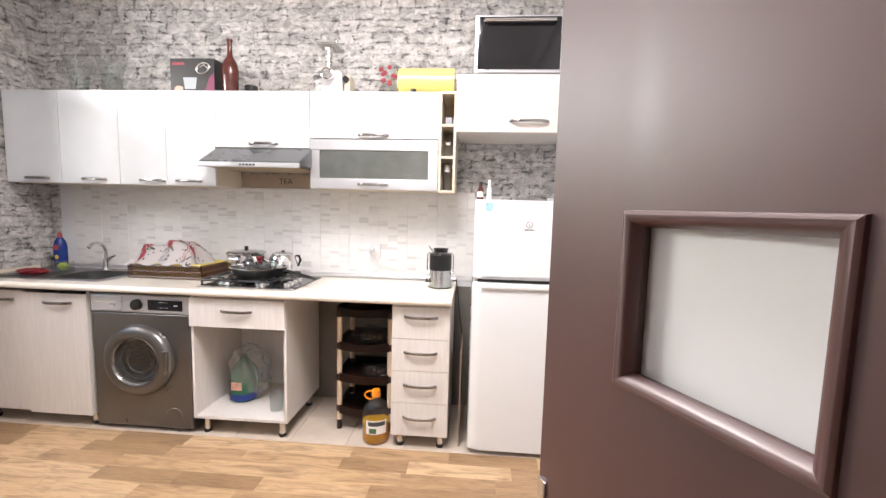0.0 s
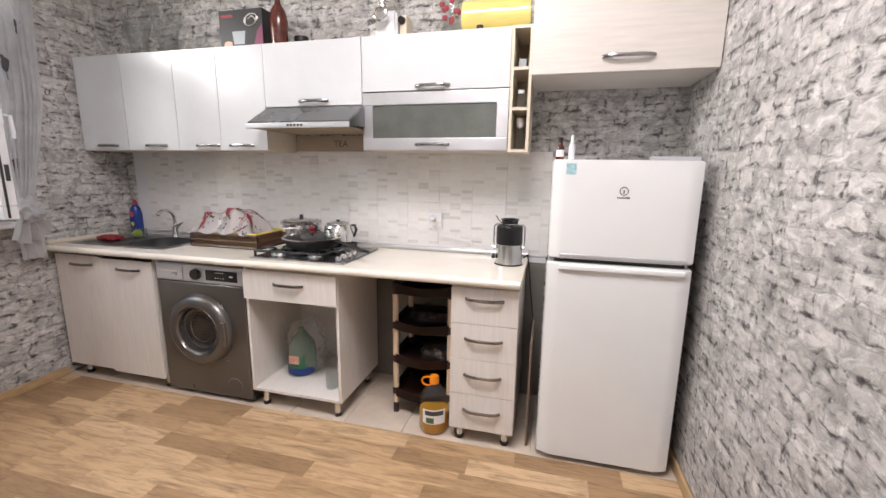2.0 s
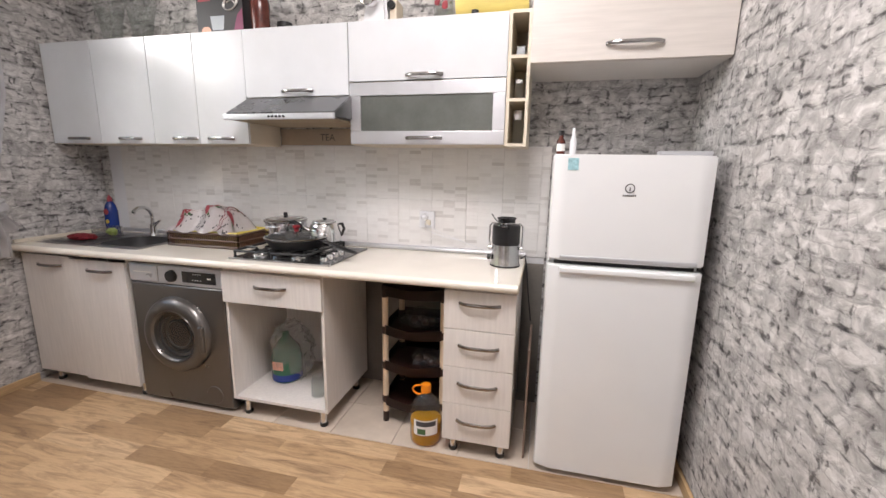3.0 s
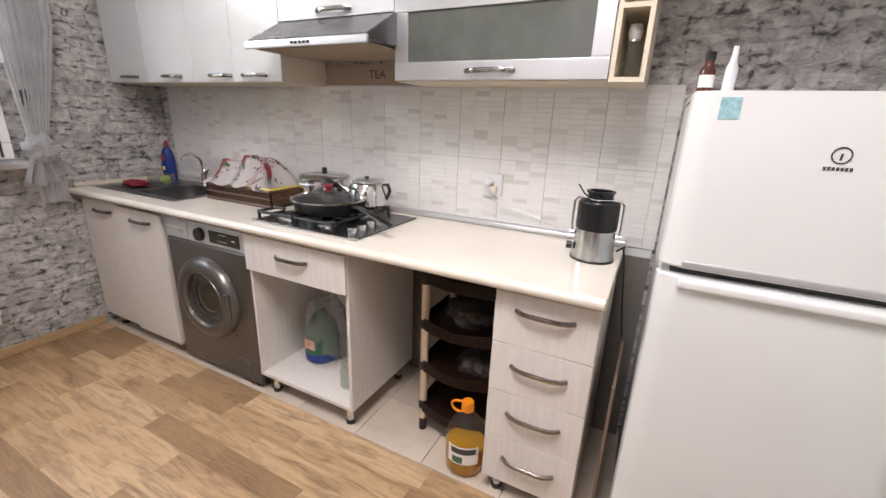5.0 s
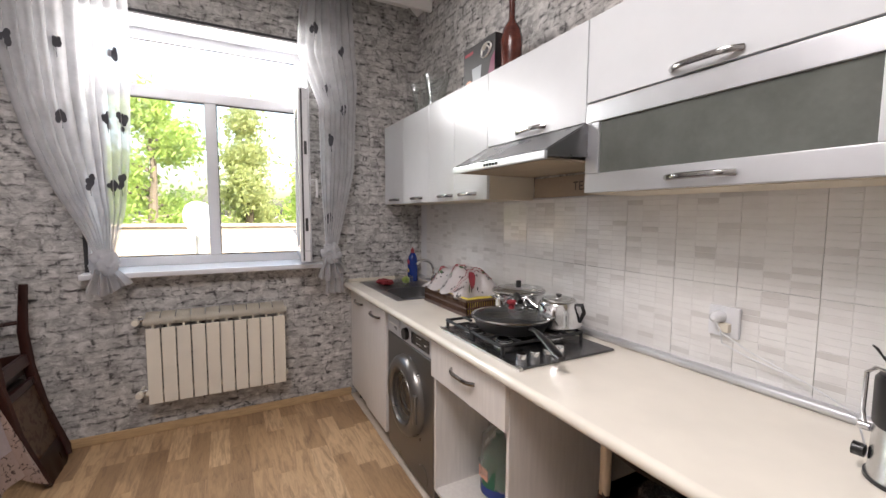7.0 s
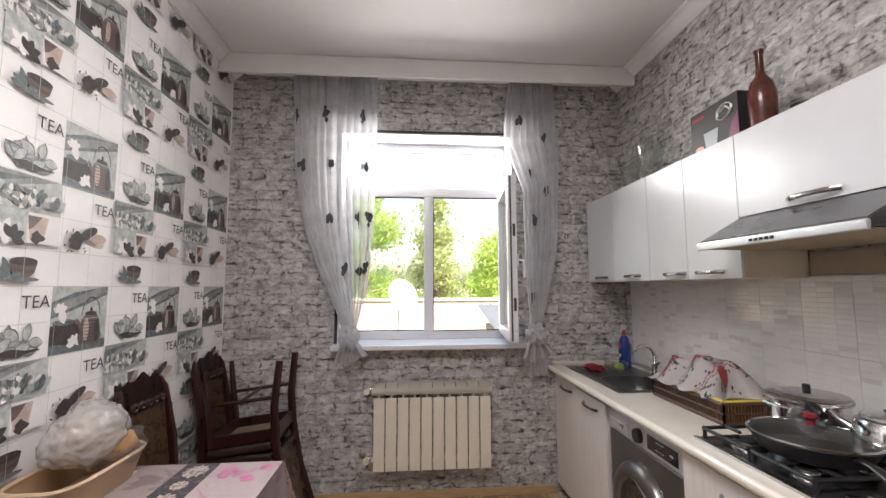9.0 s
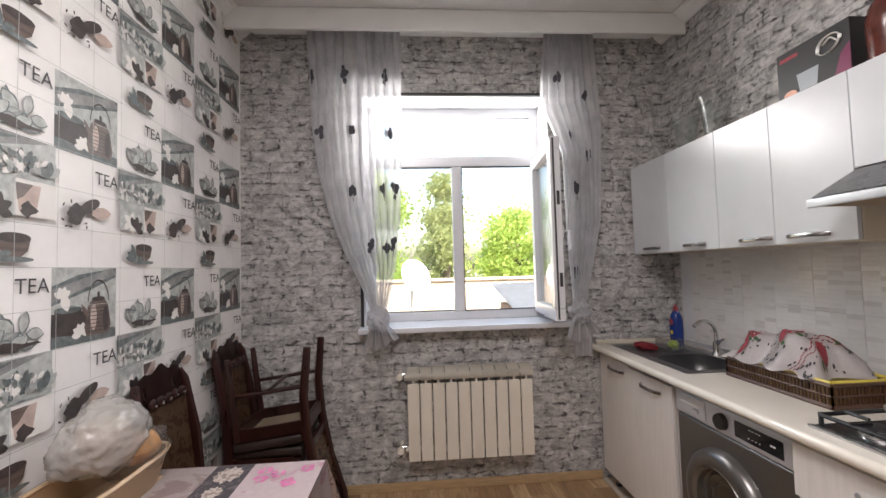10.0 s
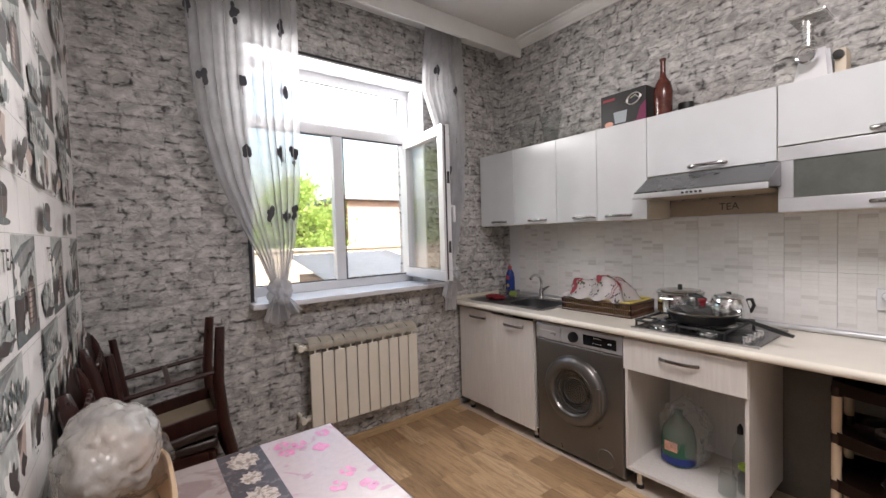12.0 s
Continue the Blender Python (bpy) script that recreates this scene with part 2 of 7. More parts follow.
def sheer():
    m, nt, b = nodes_of("sheer_voile")
    out = nt.nodes["Material Output"]
    v = coords(nt, (1, 1, 1))
    b.inputs["Base Color"].default_value = (0.62, 0.62, 0.64, 1)
    b.inputs["Roughness"].default_value = 0.8
    tl = nt.nodes.new("ShaderNodeBsdfTranslucent")
    tl.inputs[0].default_value = (0.58, 0.58, 0.60, 1)
    tr = nt.nodes.new("ShaderNodeBsdfTransparent")
    m1, m2 = nt.nodes.new("ShaderNodeMixShader"), nt.nodes.new("ShaderNodeMixShader")
    m1.inputs[0].default_value = 0.32
    nt.links.new(b.outputs[0], m1.inputs[1])
    nt.links.new(tl.outputs[0], m1.inputs[2])
    nt.links.new(ramp(nt, noise_node(nt, v, 9, 4), [(0.3, (0.58,) * 3), (0.7, (0.80,) * 3)]), m2.inputs[0])
    nt.links.new(tr.outputs[0], m2.inputs[1])
    nt.links.new(m1.outputs[0], m2.inputs[2])
    nt.links.new(m2.outputs[0], out.inputs["Surface"])
    return m


def leafy(name, a, c2):
    m, nt, b = nodes_of(name)
    g = nt.nodes.new("ShaderNodeNewGeometry").outputs["Random Per Island"]
    nt.links.new(ramp(nt, g, [(0.0, a), (1.0, c2)]), b.inputs["Base Color"])
    b.inputs["Roughness"].default_value = 0.5
    tl = nt.nodes.new("ShaderNodeBsdfTranslucent")
    nt.links.new(ramp(nt, g, [(0.0, tuple(1.5 * k for k in a)), (1.0, tuple(1.5 * k for k in c2))]), tl.inputs[0])
    mx = nt.nodes.new("ShaderNodeMixShader")
    nt.links.new(b.outputs[0], mx.inputs[1])
    nt.links.new(tl.outputs[0], mx.inputs[2])
    nt.links.new(mx.outputs[0], nt.nodes["Material Output"].inputs["Surface"])
    return m


STONE = stone_paper()
OAK = laminate()
TILE = glazed_tile()
SHEER = sheer()
WHITE = plain("white_laminate", (0.59, 0.608, 0.63), 0.28, vary=0.03, bumps=0.02)
CREAM = plain("cream_woodgrain_laminate", (0.70, 0.665, 0.635), 0.38, vary=0.06, grain=40, stretch=(12, 12, 1), bumps=0.05)
CREAM_X = plain("cream_woodgrain_panel", (0.60, 0.565, 0.53), 0.38, vary=0.06, grain=40, stretch=(1, 12, 12), bumps=0.05)
EDGE = plain("beige_edge_band", (0.64, 0.57, 0.46), 0.5, vary=0.06)
TOP = plain("worktop_cream", (0.76, 0.715, 0.635), 0.14, vary=0.04, scale=5, grain=90, bumps=0.02, coat=0.2)
CHROME = plain("chrome", (0.72, 0.72, 0.73), 0.12, 1.0, vary=0.05, bumps=0.0)
HANDLEM = plain("dark_chrome", (0.36, 0.35, 0.345), 0.18, 1.0, vary=0.1, bumps=0.0)
STEEL = plain("brushed_steel", (0.55, 0.545, 0.54), 0.27, 1.0, vary=0.1, stretch=(1, 1, 30), bumps=0.03)
SATIN = plain("satin_steel", (0.60, 0.60, 0.605), 0.24, 1.0, vary=0.04, bumps=0.0)
ALU = plain("aluminium", (0.66, 0.67, 0.70), 0.36, 0.85, vary=0.05)
HOODM = plain("grey_hood_steel", (0.17, 0.17, 0.175), 0.28, 0.85, vary=0.08)
DRUMM = plain("dark_drum_steel", (0.06, 0.062, 0.066), 0.3, 0.9, vary=0.2, scale=20)
GRAPH = plain("graphite_enamel", (0.17, 0.162, 0.155), 0.3, 0.75, vary=0.05)
SILVER = plain("silver_plastic", (0.56, 0.57, 0.60), 0.3, 0.5, vary=0.04)
BLACK = plain("black_plastic", (0.009, 0.009, 0.01), 0.3, vary=0.2)
IRON = plain("cast_iron", (0.01, 0.01, 0.011), 0.5, vary=0.25, bumps=0.2)
HOBM = plain("dark_hob_plate", (0.12, 0.12, 0.125), 0.22, 0.8, vary=0.1)
DARKGLASS = plain("dark_oven_glass", (0.012, 0.012, 0.014), 0.06, vary=0.1, bumps=0.0)
FRIDGE = plain("fridge_enamel", (0.76, 0.775, 0.785), 0.22, vary=0.03, scale=2, bumps=0.015, coat=0.2)
RADM = plain("radiator_enamel", (0.72, 0.675, 0.59), 0.35, vary=0.04)
PVC = plain("white_pvc", (0.66, 0.665, 0.69), 0.25, vary=0.03, bumps=0.0)
SEAL = plain("dark_rubber", (0.03, 0.03, 0.033), 0.6, vary=0.2)
PLASTER = plain("ceiling_paint", (0.72, 0.715, 0.71), 0.7, vary=0.05, scale=2, bumps=0.05)
CORN = plain("cornice_foam", (0.76, 0.76, 0.75), 0.6, vary=0.03)
BASE = plain("baseboard_oak", (0.45, 0.31, 0.17), 0.4, vary=0.2, stretch=(2, 2, 18))
FTILE = plain("beige_floor_tile", (0.60, 0.515, 0.43), 0.25, vary=0.12, scale=5, grain=30)
GROUT = plain("grout", (0.60, 0.58, 0.56), 0.9, vary=0.1)
WOOD = plain("mahogany_stain", (0.03, 0.009, 0.007), 0.3, vary=0.35, stretch=(6, 6, 1), grain=30, bumps=0.1)
DOORW = plain("dark_brown_door", (0.078, 0.026, 0.022), 0.42, coat=1.0, vary=0.12, scale=3, stretch=(8, 8, 0.7), bumps=0.05)
DOORW.node_tree.nodes["Principled BSDF"].inputs["Coat IOR"].default_value = 1.5
DOORW.node_tree.nodes["Principled BSDF"].inputs["Coat Roughness"].default_value = 0.46
FROST = plain("frosted_glass", (0.86, 0.87, 0.86), 0.35, vary=0.02, scale=3)
UPHOL = cloth_print("brown_chair_fabric", (0.17, 0.10, 0.06), (0.10, 0.05, 0.03), 22, 0.5)
SEATL = plain("dark_seat_leather", (0.035, 0.022, 0.018), 0.35, vary=0.3, bumps=0.2)
JUTE = plain("seat_underside_cloth", (0.30, 0.24, 0.17), 0.9, vary=0.15)
RACKB = plain("brown_rack_plastic", (0.02, 0.006, 0.0045), 0.35, vary=0.25)
RACKC = plain("cream_rack_plastic", (0.66, 0.52, 0.38), 0.4, vary=0.08)
GLASS = clear("window_glass", (0.97, 0.98, 0.98), 0.0, 0.97, 0.8)
CUPG = clear("clear_glass", (0.95, 0.965, 0.96), 0.03, 0.95, 1.0)
LOAF = plain("pale_loaf_crust", (0.50, 0.41, 0.33), 0.7, vary=0.2, scale=14)
FILM = clear("plastic_bag_film", (0.80, 0.78, 0.76), 0.25, 0.6, 0.6, 0.3)
FILMW = clear("white_carrier_film", (0.93, 0.93, 0.92), 0.2, 0.86, 0.8, 0.5)
FILMT = clear("thin_clear_bag", (0.96, 0.96, 0.96), 0.15, 0.9, 0.8, 0.6)
CABGLASS = plain("smoked_cabinet_glass", (0.10, 0.108, 0.098), 0.12, vary=0.2, scale=7, bumps=0.0)
BASKETB = plain("brown_basket_plastic", (0.075, 0.035, 0.019), 0.4, vary=0.2)
YELLOW = plain("yellow_plastic", (0.62, 0.50, 0.08), 0.4, vary=0.1)
TOWEL = cloth_print("white_towel_cotton", (0.76, 0.72, 0.72), (0.72, 0.68, 0.68), 14, 0.6)
RED = plain("red_print", (0.29, 0.04, 0.055), 0.7, vary=0.25, scale=30)
MAROON = plain("dark_red_sponge", (0.20, 0.012, 0.02), 0.9, vary=0.3, grain=120, bumps=0.4)
GREENP = plain("green_print", (0.06, 0.13, 0.05), 0.7, vary=0.25)
BLUE = plain("blue_bottle_plastic", (0.012, 0.035, 0.20), 0.25, vary=0.1)
ORANGE = plain("orange_cap_plastic", (0.80, 0.25, 0.01), 0.35, vary=0.06)
OIL = clear("sunflower_oil", (0.80, 0.42, 0.02), 0.05, 0.5, 0.6)
SINKM = plain("sink_steel", (0.20, 0.20, 0.205), 0.36, 0.9, vary=0.12)
BOXK = plain("black_carton", (0.014, 0.012, 0.014), 0.5, vary=0.2)
# Grey plaster, its tone lowered to hold the deep shade under the worktop.
LOWP = plain("shaded_lower_plaster", (0.2, 0.185, 0.165), 0.85, vary=0.2, scale=4, bumps=0.2)
GREENB = plain("green_bottle_plastic", (0.02, 0.12, 0.06), 0.2, vary=0.2)
LIME = plain("lime_sponge", (0.30, 0.42, 0.05), 0.8, vary=0.2)
PAPERW = plain("white_label_paper", (0.78, 0.77, 0.74), 0.5, vary=0.05)
INK = plain("dark_print_ink", (0.05, 0.05, 0.055), 0.6, vary=0.15)
BROWNB = plain("brown_bottle_glaze", (0.085, 0.022, 0.016), 0.2, vary=0.4, scale=25)
CLINGY = plain("yellow_film_roll", (0.74, 0.62, 0.20), 0.2, vary=0.12, stretch=(1, 6, 6), coat=0.4)
PLUMP = plain("plum_print", (0.16, 0.02, 0.07), 0.35, vary=0.2)
PEACH = plain("peach_print", (0.68, 0.36, 0.26), 0.5, vary=0.2, scale=30)
BREAD = plain("bread_crust", (0.55, 0.28, 0.10), 0.7, vary=0.3, scale=18, bumps=0.3)
BASINM = plain("beige_basin_plastic", (0.62, 0.45, 0.29), 0.35, vary=0.05)
GREYP = plain("grey_enamel_bowl", (0.33, 0.36, 0.39), 0.3, vary=0.08)
TEAP = plain("tea_wallpaper_ground", (0.87, 0.855, 0.85), 0.5, vary=0.06, scale=5, grain=40)
TEAG = plain("tea_print_grey", (0.27, 0.275, 0.275), 0.5, vary=0.45, scale=14, grain=60)
TEAL = plain("tea_print_leaf", (0.14, 0.165, 0.17), 0.5, vary=0.5, scale=30)
TEALL = plain("tea_print_pale_leaf", (0.46, 0.485, 0.475), 0.5, vary=0.35, scale=35)
TEAD = plain("tea_print_dark", (0.055, 0.045, 0.045), 0.5, vary=0.4, scale=30)
TEAK = plain("tea_print_copper", (0.13, 0.095, 0.085), 0.4, vary=0.5, stretch=(1, 1, 9), scale=6)
TEAW = plain("tea_print_white", (0.80, 0.78, 0.76), 0.5, vary=0.06)
TEAS = plain("tea_print_skin", (0.52, 0.41, 0.365), 0.5, vary=0.2, scale=20)
CLOTHA = cloth_print("oilcloth_mauve", (0.38, 0.32, 0.31), (0.27, 0.2, 0.2), 6, 0.5)
CLOTHB = cloth_print("oilcloth_rose", (0.54, 0.45, 0.46), (0.47, 0.28, 0.33), 9, 0.6)
CLOTHD = cloth_print("oilcloth_dark_band", (0.085, 0.075, 0.085), (0.16, 0.14, 0.15), 40, 0.55)
LACE = cloth_print("lace_print", (0.58, 0.50, 0.45), (0.25, 0.2, 0.18), 70, 0.5)
PINK = plain("pink_flower_print", (0.62, 0.20, 0.38), 0.3, vary=0.35, scale=40)
HEM = cloth_print("oilcloth_dotted_hem", (0.48, 0.36, 0.31), (0.05, 0.03, 0.03), 45, 0.54)
MOTIF = plain("embroidered_motif", (0.06, 0.06, 0.07), 0.8, vary=0.3)
LEAF = leafy("tree_leaf", (0.26, 0.36, 0.09), (0.44, 0.51, 0.16))
LEAFD = leafy("conifer_leaf", (0.25, 0.28, 0.12), (0.4, 0.42, 0.2))
BARK = plain("bark", (0.12, 0.09, 0.065), 0.9, vary=0.3, bumps=0.5)
RENDERW = plain("pale_render_wall", (0.42, 0.34, 0.26), 0.9, vary=0.15, scale=2)
HOUSEM = plain("pink_house_render", (0.36, 0.24, 0.20), 0.9, vary=0.12, scale=2)
ROOFM = plain("grey_sheet_roof", (0.16, 0.165, 0.18), 0.6, vary=0.2)
SHEDM = plain("shed_boards", (0.20, 0.14, 0.11), 0.8, vary=0.2)
EARTH = plain("dry_ground", (0.24, 0.20, 0.15), 0.95, vary=0.25, scale=1)
DISHM = plain("satellite_dish_paint", (0.70, 0.70, 0.69), 0.5, vary=0.05)
HALLP = plain("hall_wall_paint", (0.60, 0.56, 0.50), 0.7, vary=0.06)
STICK = plain("fridge_sticker", (0.30, 0.50, 0.55), 0.4, vary=0.4, scale=60)
BEIGEW = plain("beige_cable_duct", (0.60, 0.55, 0.46), 0.6, vary=0.1)


# ---- building helpers ----
OFF = {}


def thing(name, at, label="", category="", group="", kind=""):
    e = new(name)
    e.location = at
    e.empty_display_size = 0.05
    OFF[e] = Vector(at)
    return tagged(e, label, category, group, kind)


def soften(me, limit):
    """Face-weighted corner normals: large faces stay flat, small bevels turn round them."""
    n, areas = [p.normal.copy() for p in me.polygons], [p.area for p in me.polygons]
    around = [[] for _ in me.vertices]
    for p in me.polygons:
        for v in p.vertices:
            around[v].append(p.index)
    out = [None] * len(me.loops)
    for p in me.polygons:
        own = n[p.index]
        for li in p.loop_indices:
            s = Vector((0, 0, 0))
            for q in around[me.loops[li].vertex_index]:
                if n[q].dot(own) >= limit:
                    s += n[q] * areas[q]
            out[li] = s.normalized() if s.length > 1e-12 else own
    me.normals_split_custom_set(out)


def part(name, bm, material, parent=None, label="", smooth=40):
    """Links a bmesh, given in world places, as one mesh under a thing or a part."""
    me = bpy.data.meshes.new(name)
    off = OFF[parent] if parent is not None else Vector((0, 0, 0))
    bmesh.ops.translate(bm, vec=-off, verts=bm.verts)
    bmesh.ops.recalc_face_normals(bm, faces=bm.faces)
    bm.to_mesh(me)
    bm.free()
    if smooth:
        me.polygons.foreach_set("use_smooth", [True] * len(me.polygons))
        soften(me, math.cos(radians(smooth)))
    for m in material if isinstance(material, list) else [material]:
        me.materials.append(m)
    ob = new(name, me)
    ob.parent = parent
    OFF[ob] = off
    if label:
        ob["label"] = label
    return ob


def box(x0, x1, y0, y1, z0, z1, bev=0.0, seg=2, bm=None, mi=0):
    bm = bm or bmesh.new()
    t = bmesh.new()
    bmesh.ops.create_cube(t, size=1)
    for v in t.verts:
        v.co = Vector((x0 + (v.co.x + 0.5) * (x1 - x0), y0 + (v.co.y + 0.5) * (y1 - y0), z0 + (v.co.z + 0.5) * (z1 - z0)))
    if bev:
        bmesh.ops.bevel(t, geom=t.edges[:], offset=bev, segments=seg, affect="EDGES", profile=0.5)
    return join(bm, t, mi)


def join(bm, t, mi=0, m=None):
    if m is not None:
        t.transform(m)
    vs = {v: bm.verts.new(v.co) for v in t.verts}
    for f in t.faces:
        try:
            g = bm.faces.new([vs[v] for v in f.verts])
            g.material_index = mi if mi else f.material_index
        except ValueError:
            pass
    t.free()
    return bm


def lathe(profile, at=(0, 0, 0), n=28, bm=None, axis="Z", mi=0, sx=1.0, sy=1.0):
    """Turns (radius, height) pairs about an axis."""
    t = bmesh.new()
    rings = []
    for r, h in profile:
        if r < 1e-5:
            rings.append([t.verts.new((0, 0, h))])
        else:
            rings.append([t.verts.new((sx * r * math.cos(2 * math.pi * i / n), sy * r * math.sin(2 * math.pi * i / n), h)) for i in range(n)])
    for a, b in zip(rings, rings[1:]):
        for i in range(n):
            j = (i + 1) % n
            if len(a) == 1 and len(b) == 1:
                continue
            if len(a) == 1:
                t.faces.new((a[0], b[i], b[j]))
            elif len(b) == 1:
                t.faces.new((a[i], b[0], a[j]))
            else:
                t.faces.new((a[i], b[i], b[j], a[j]))
    if axis == "X":
        t.transform(Matrix.Rotation(radians(90), 4, "Y"))
    elif axis == "Y":
        t.transform(Matrix.Rotation(radians(90), 4, "X"))
    t.transform(Matrix.Translation(at))
    return join(bm or bmesh.new(), t, mi)


def tube(points, r, n=10, bm=None, flat=1.0, mi=0):
    """A rod along a line of points; r may be one radius or one a point."""
    pts = [Vector(p) for p in points]
    rs = r if isinstance(r, (list, tuple)) else [r] * len(pts)
    t = bmesh.new()
    rings = []
    for i, p in enumerate(pts):
        d = (pts[min(i + 1, len(pts) - 1)] - pts[max(i - 1, 0)]).normalized()
        up = Vector((0, 0, 1)) if abs(d.z) < 0.9 else Vector((0, 1, 0))
        a = d.cross(up).normalized()
        b = a.cross(d).normalized()
        rings.append([t.verts.new(p + rs[i] * (math.cos(2 * math.pi * k / n) * a + flat * math.sin(2 * math.pi * k / n) * b)) for k in range(n)])
    for q, s in zip(rings, rings[1:]):
        for k in range(n):
            t.faces.new((q[k], q[(k + 1) % n], s[(k + 1) % n], s[k]))
    t.faces.new(rings[0][::-1])
    t.faces.new(rings[-1])
    return join(bm or bmesh.new(), t, mi)


def sheet(f, nu, nv, bm=None, thick=0.0, mi=0):
    """A surface f(u, v) -> point, u and v from 0 to 1."""
    t = bmesh.new()
    g = [[t.verts.new(f(i / nu, j / nv)) for j in range(nv + 1)] for i in range(nu + 1)]
    for i in range(nu):
        for j in range(nv):
            t.faces.new((g[i][j], g[i + 1][j], g[i + 1][j + 1], g[i][j + 1]))
    if thick:
        bmesh.ops.solidify(t, geom=t.faces[:], thickness=thick)
    return join(bm or bmesh.new(), t, mi)


def blob(at, size, seed, rough=0.15, sub=4, freq=2.0, bm=None):
    """A crumpled rounded lump."""
    t = bmesh.new()
    bmesh.ops.create_icosphere(t, subdivisions=sub, radius=1)
    for v in t.verts:
        n = v.co.copy()
        k = 1 + rough * noise.fractal(n * freq + Vector((seed, seed * 2, 0)), 0.8, 2.2, 4) + rough * 0.5 * abs(noise.noise(n * freq * 3 + Vector((0, seed, 3))))
        v.co = Vector((at[0] + n.x * k * size[0], at[1] + n.y * k * size[1], at[2] + n.z * k * size[2]))
    return join(bm or bmesh.new(), t)


def writing(text, size, m, thick=0.0):
    """Letters of the built-in font as a bmesh."""
    cu = bpy.data.curves.new("letters", "FONT")
    cu.body, cu.size, cu.extrude = text, size, thick
    cu.align_x, cu.align_y = "CENTER", "CENTER"
    cu.resolution_u = 3
    ob = bpy.data.objects.new("letters", cu)
    me = ob.to_mesh()
    bm = bmesh.new()
    bm.from_mesh(me)
    ob.to_mesh_clear()
    bpy.data.objects.remove(ob)
    bpy.data.curves.remove(cu)
    bm.transform(m)
    return bm


def poly(points, bm, mi=0):
    f = bm.faces.new([bm.verts.new(p) for p in points])
    f.material_index = mi
    return bm


# ---- structure ----
WX, EX, SY, NY, CZ = -2.53, 1.15, 0.70, 3.57, 2.995


def structure(name, bm, mat, label, smooth=0):
    return tagged(part(name, bm, mat, None, "", smooth), label, name.split("_")[0], kind="structure")


# window wall, open for the window
OY0, OY1, OZ0, OZ1 = 1.47, 2.73, 1.04, 2.56
bm = box(WX - 0.4, WX, SY - 0.25, OY0, 0, CZ)
box(WX - 0.4, WX, OY1, NY + 0.2, 0, CZ, bm=bm)
box(WX - 0.4, WX, OY0, OY1, 0, OZ0 - 0.02, bm=bm)
box(WX - 0.4, WX, OY0, OY1, OZ1, CZ, bm=bm)
structure("wall_west", bm, STONE, "wall papered in grey split-stone wallpaper round the window")
structure("wall_north", box(WX, EX, NY, NY + 0.2, 0, CZ), STONE, "wall papered in grey split-stone wallpaper behind the kitchen units")
structure("wall_east", box(EX, EX + 0.2, SY - 0.25, NY + 0.2, 0, CZ), STONE, "pale split-stone wallpaper wall beside the fridge")
DX0, DX1, DZ = 0.12, 0.985, 2.08
bm = box(WX, DX0, SY - 0.25, SY, 0, CZ)
box(DX1, EX, SY - 0.25, SY, 0, CZ, bm=bm)
box(DX0, DX1, SY - 0.25, SY, DZ, CZ, bm=bm)
SOUTH = structure("wall_south", bm, TEAP, "wall papered in white wallpaper with tea pictures")
bm = box(WX - 0.4, EX + 0.2, SY - 0.25, NY + 0.2, CZ, CZ + 0.15)
structure("ceiling", bm, PLASTER, "matt white painted ceiling")
FLOOR = structure("floor", box(WX - 0.4, EX + 0.2, SY - 1.9, NY + 0.2, -0.12, -0.008), GROUT, "oak-look vinyl strip floor with beige tiles under the units")
# hall behind the doorway
bm = box(-0.7, -0.5, SY - 1.9, SY - 0.25, -0.008, 2.7)
box(EX + 0.2, EX + 0.4, SY - 1.9, SY - 0.25, -0.008, 2.7, bm=bm)
box(-0.7, EX + 0.4, SY - 2.1, SY - 1.9, -0.008, 2.7, bm=bm)
box(-0.7, EX + 0.4, SY - 2.1, SY - 0.25, 2.7, 2.8, bm=bm)
structure("wall_hall", bm, HALLP, "plain painted hall walls behind the doorway")


def cornice(name, a, b, inward):
    """Stepped foam cornice between wall and ceiling."""
    prof = [(0, -0.07), (0.012, -0.07), (0.016, -0.06), (0.03, -0.052), (0.055, -0.03), (0.062, -0.018), (0.085, -0.012), (0.085, -0.001), (0, -0.001)]
    a, b, k = Vector(a), Vector(b), Vector(inward)
    t = bmesh.new()
    r0 = [t.verts.new(a + k * (p + 0.002) + Vector((0, 0, CZ + h))) for p, h in prof]
    r1 = [t.verts.new(b + k * (p + 0.002) + Vector((0, 0, CZ + h))) for p, h in prof]
    for i in range(len(prof)):
        j = (i + 1) % len(prof)
        t.faces.new((r0[i], r0[j], r1[j], r1[i]))
    t.faces.new(r0), t.faces.new(r1[::-1])
    structure(name, t, CORN, "white moulded foam ceiling cornice")


cornice("trim_north", (WX, NY, 0), (EX, NY, 0), (0, -1, 0))
cornice("trim_south", (WX, SY, 0), (EX, SY, 0), (0, 1, 0))
cornice("trim_east", (EX, SY + 0.09, 0), (EX, NY - 0.09, 0), (-1, 0, 0))
bm = box(WX + 0.002, -2.30, SY + 0.09, NY - 0.09, 2.965, CZ - 0.002)
box(-2.30, -2.275, SY + 0.002, NY - 0.002, 2.858, CZ - 0.002, 0.006, bm=bm)
structure("trim_curtain_track", bm, CORN, "white ceiling box with the curtain track", 40)


def baseboard(name, x0, x1, y0, y1):
    structure(name, box(x0, x1, y0, y1, 0.0, 0.055, 0.006), BASE, "narrow oak-coloured plastic baseboard", 40)


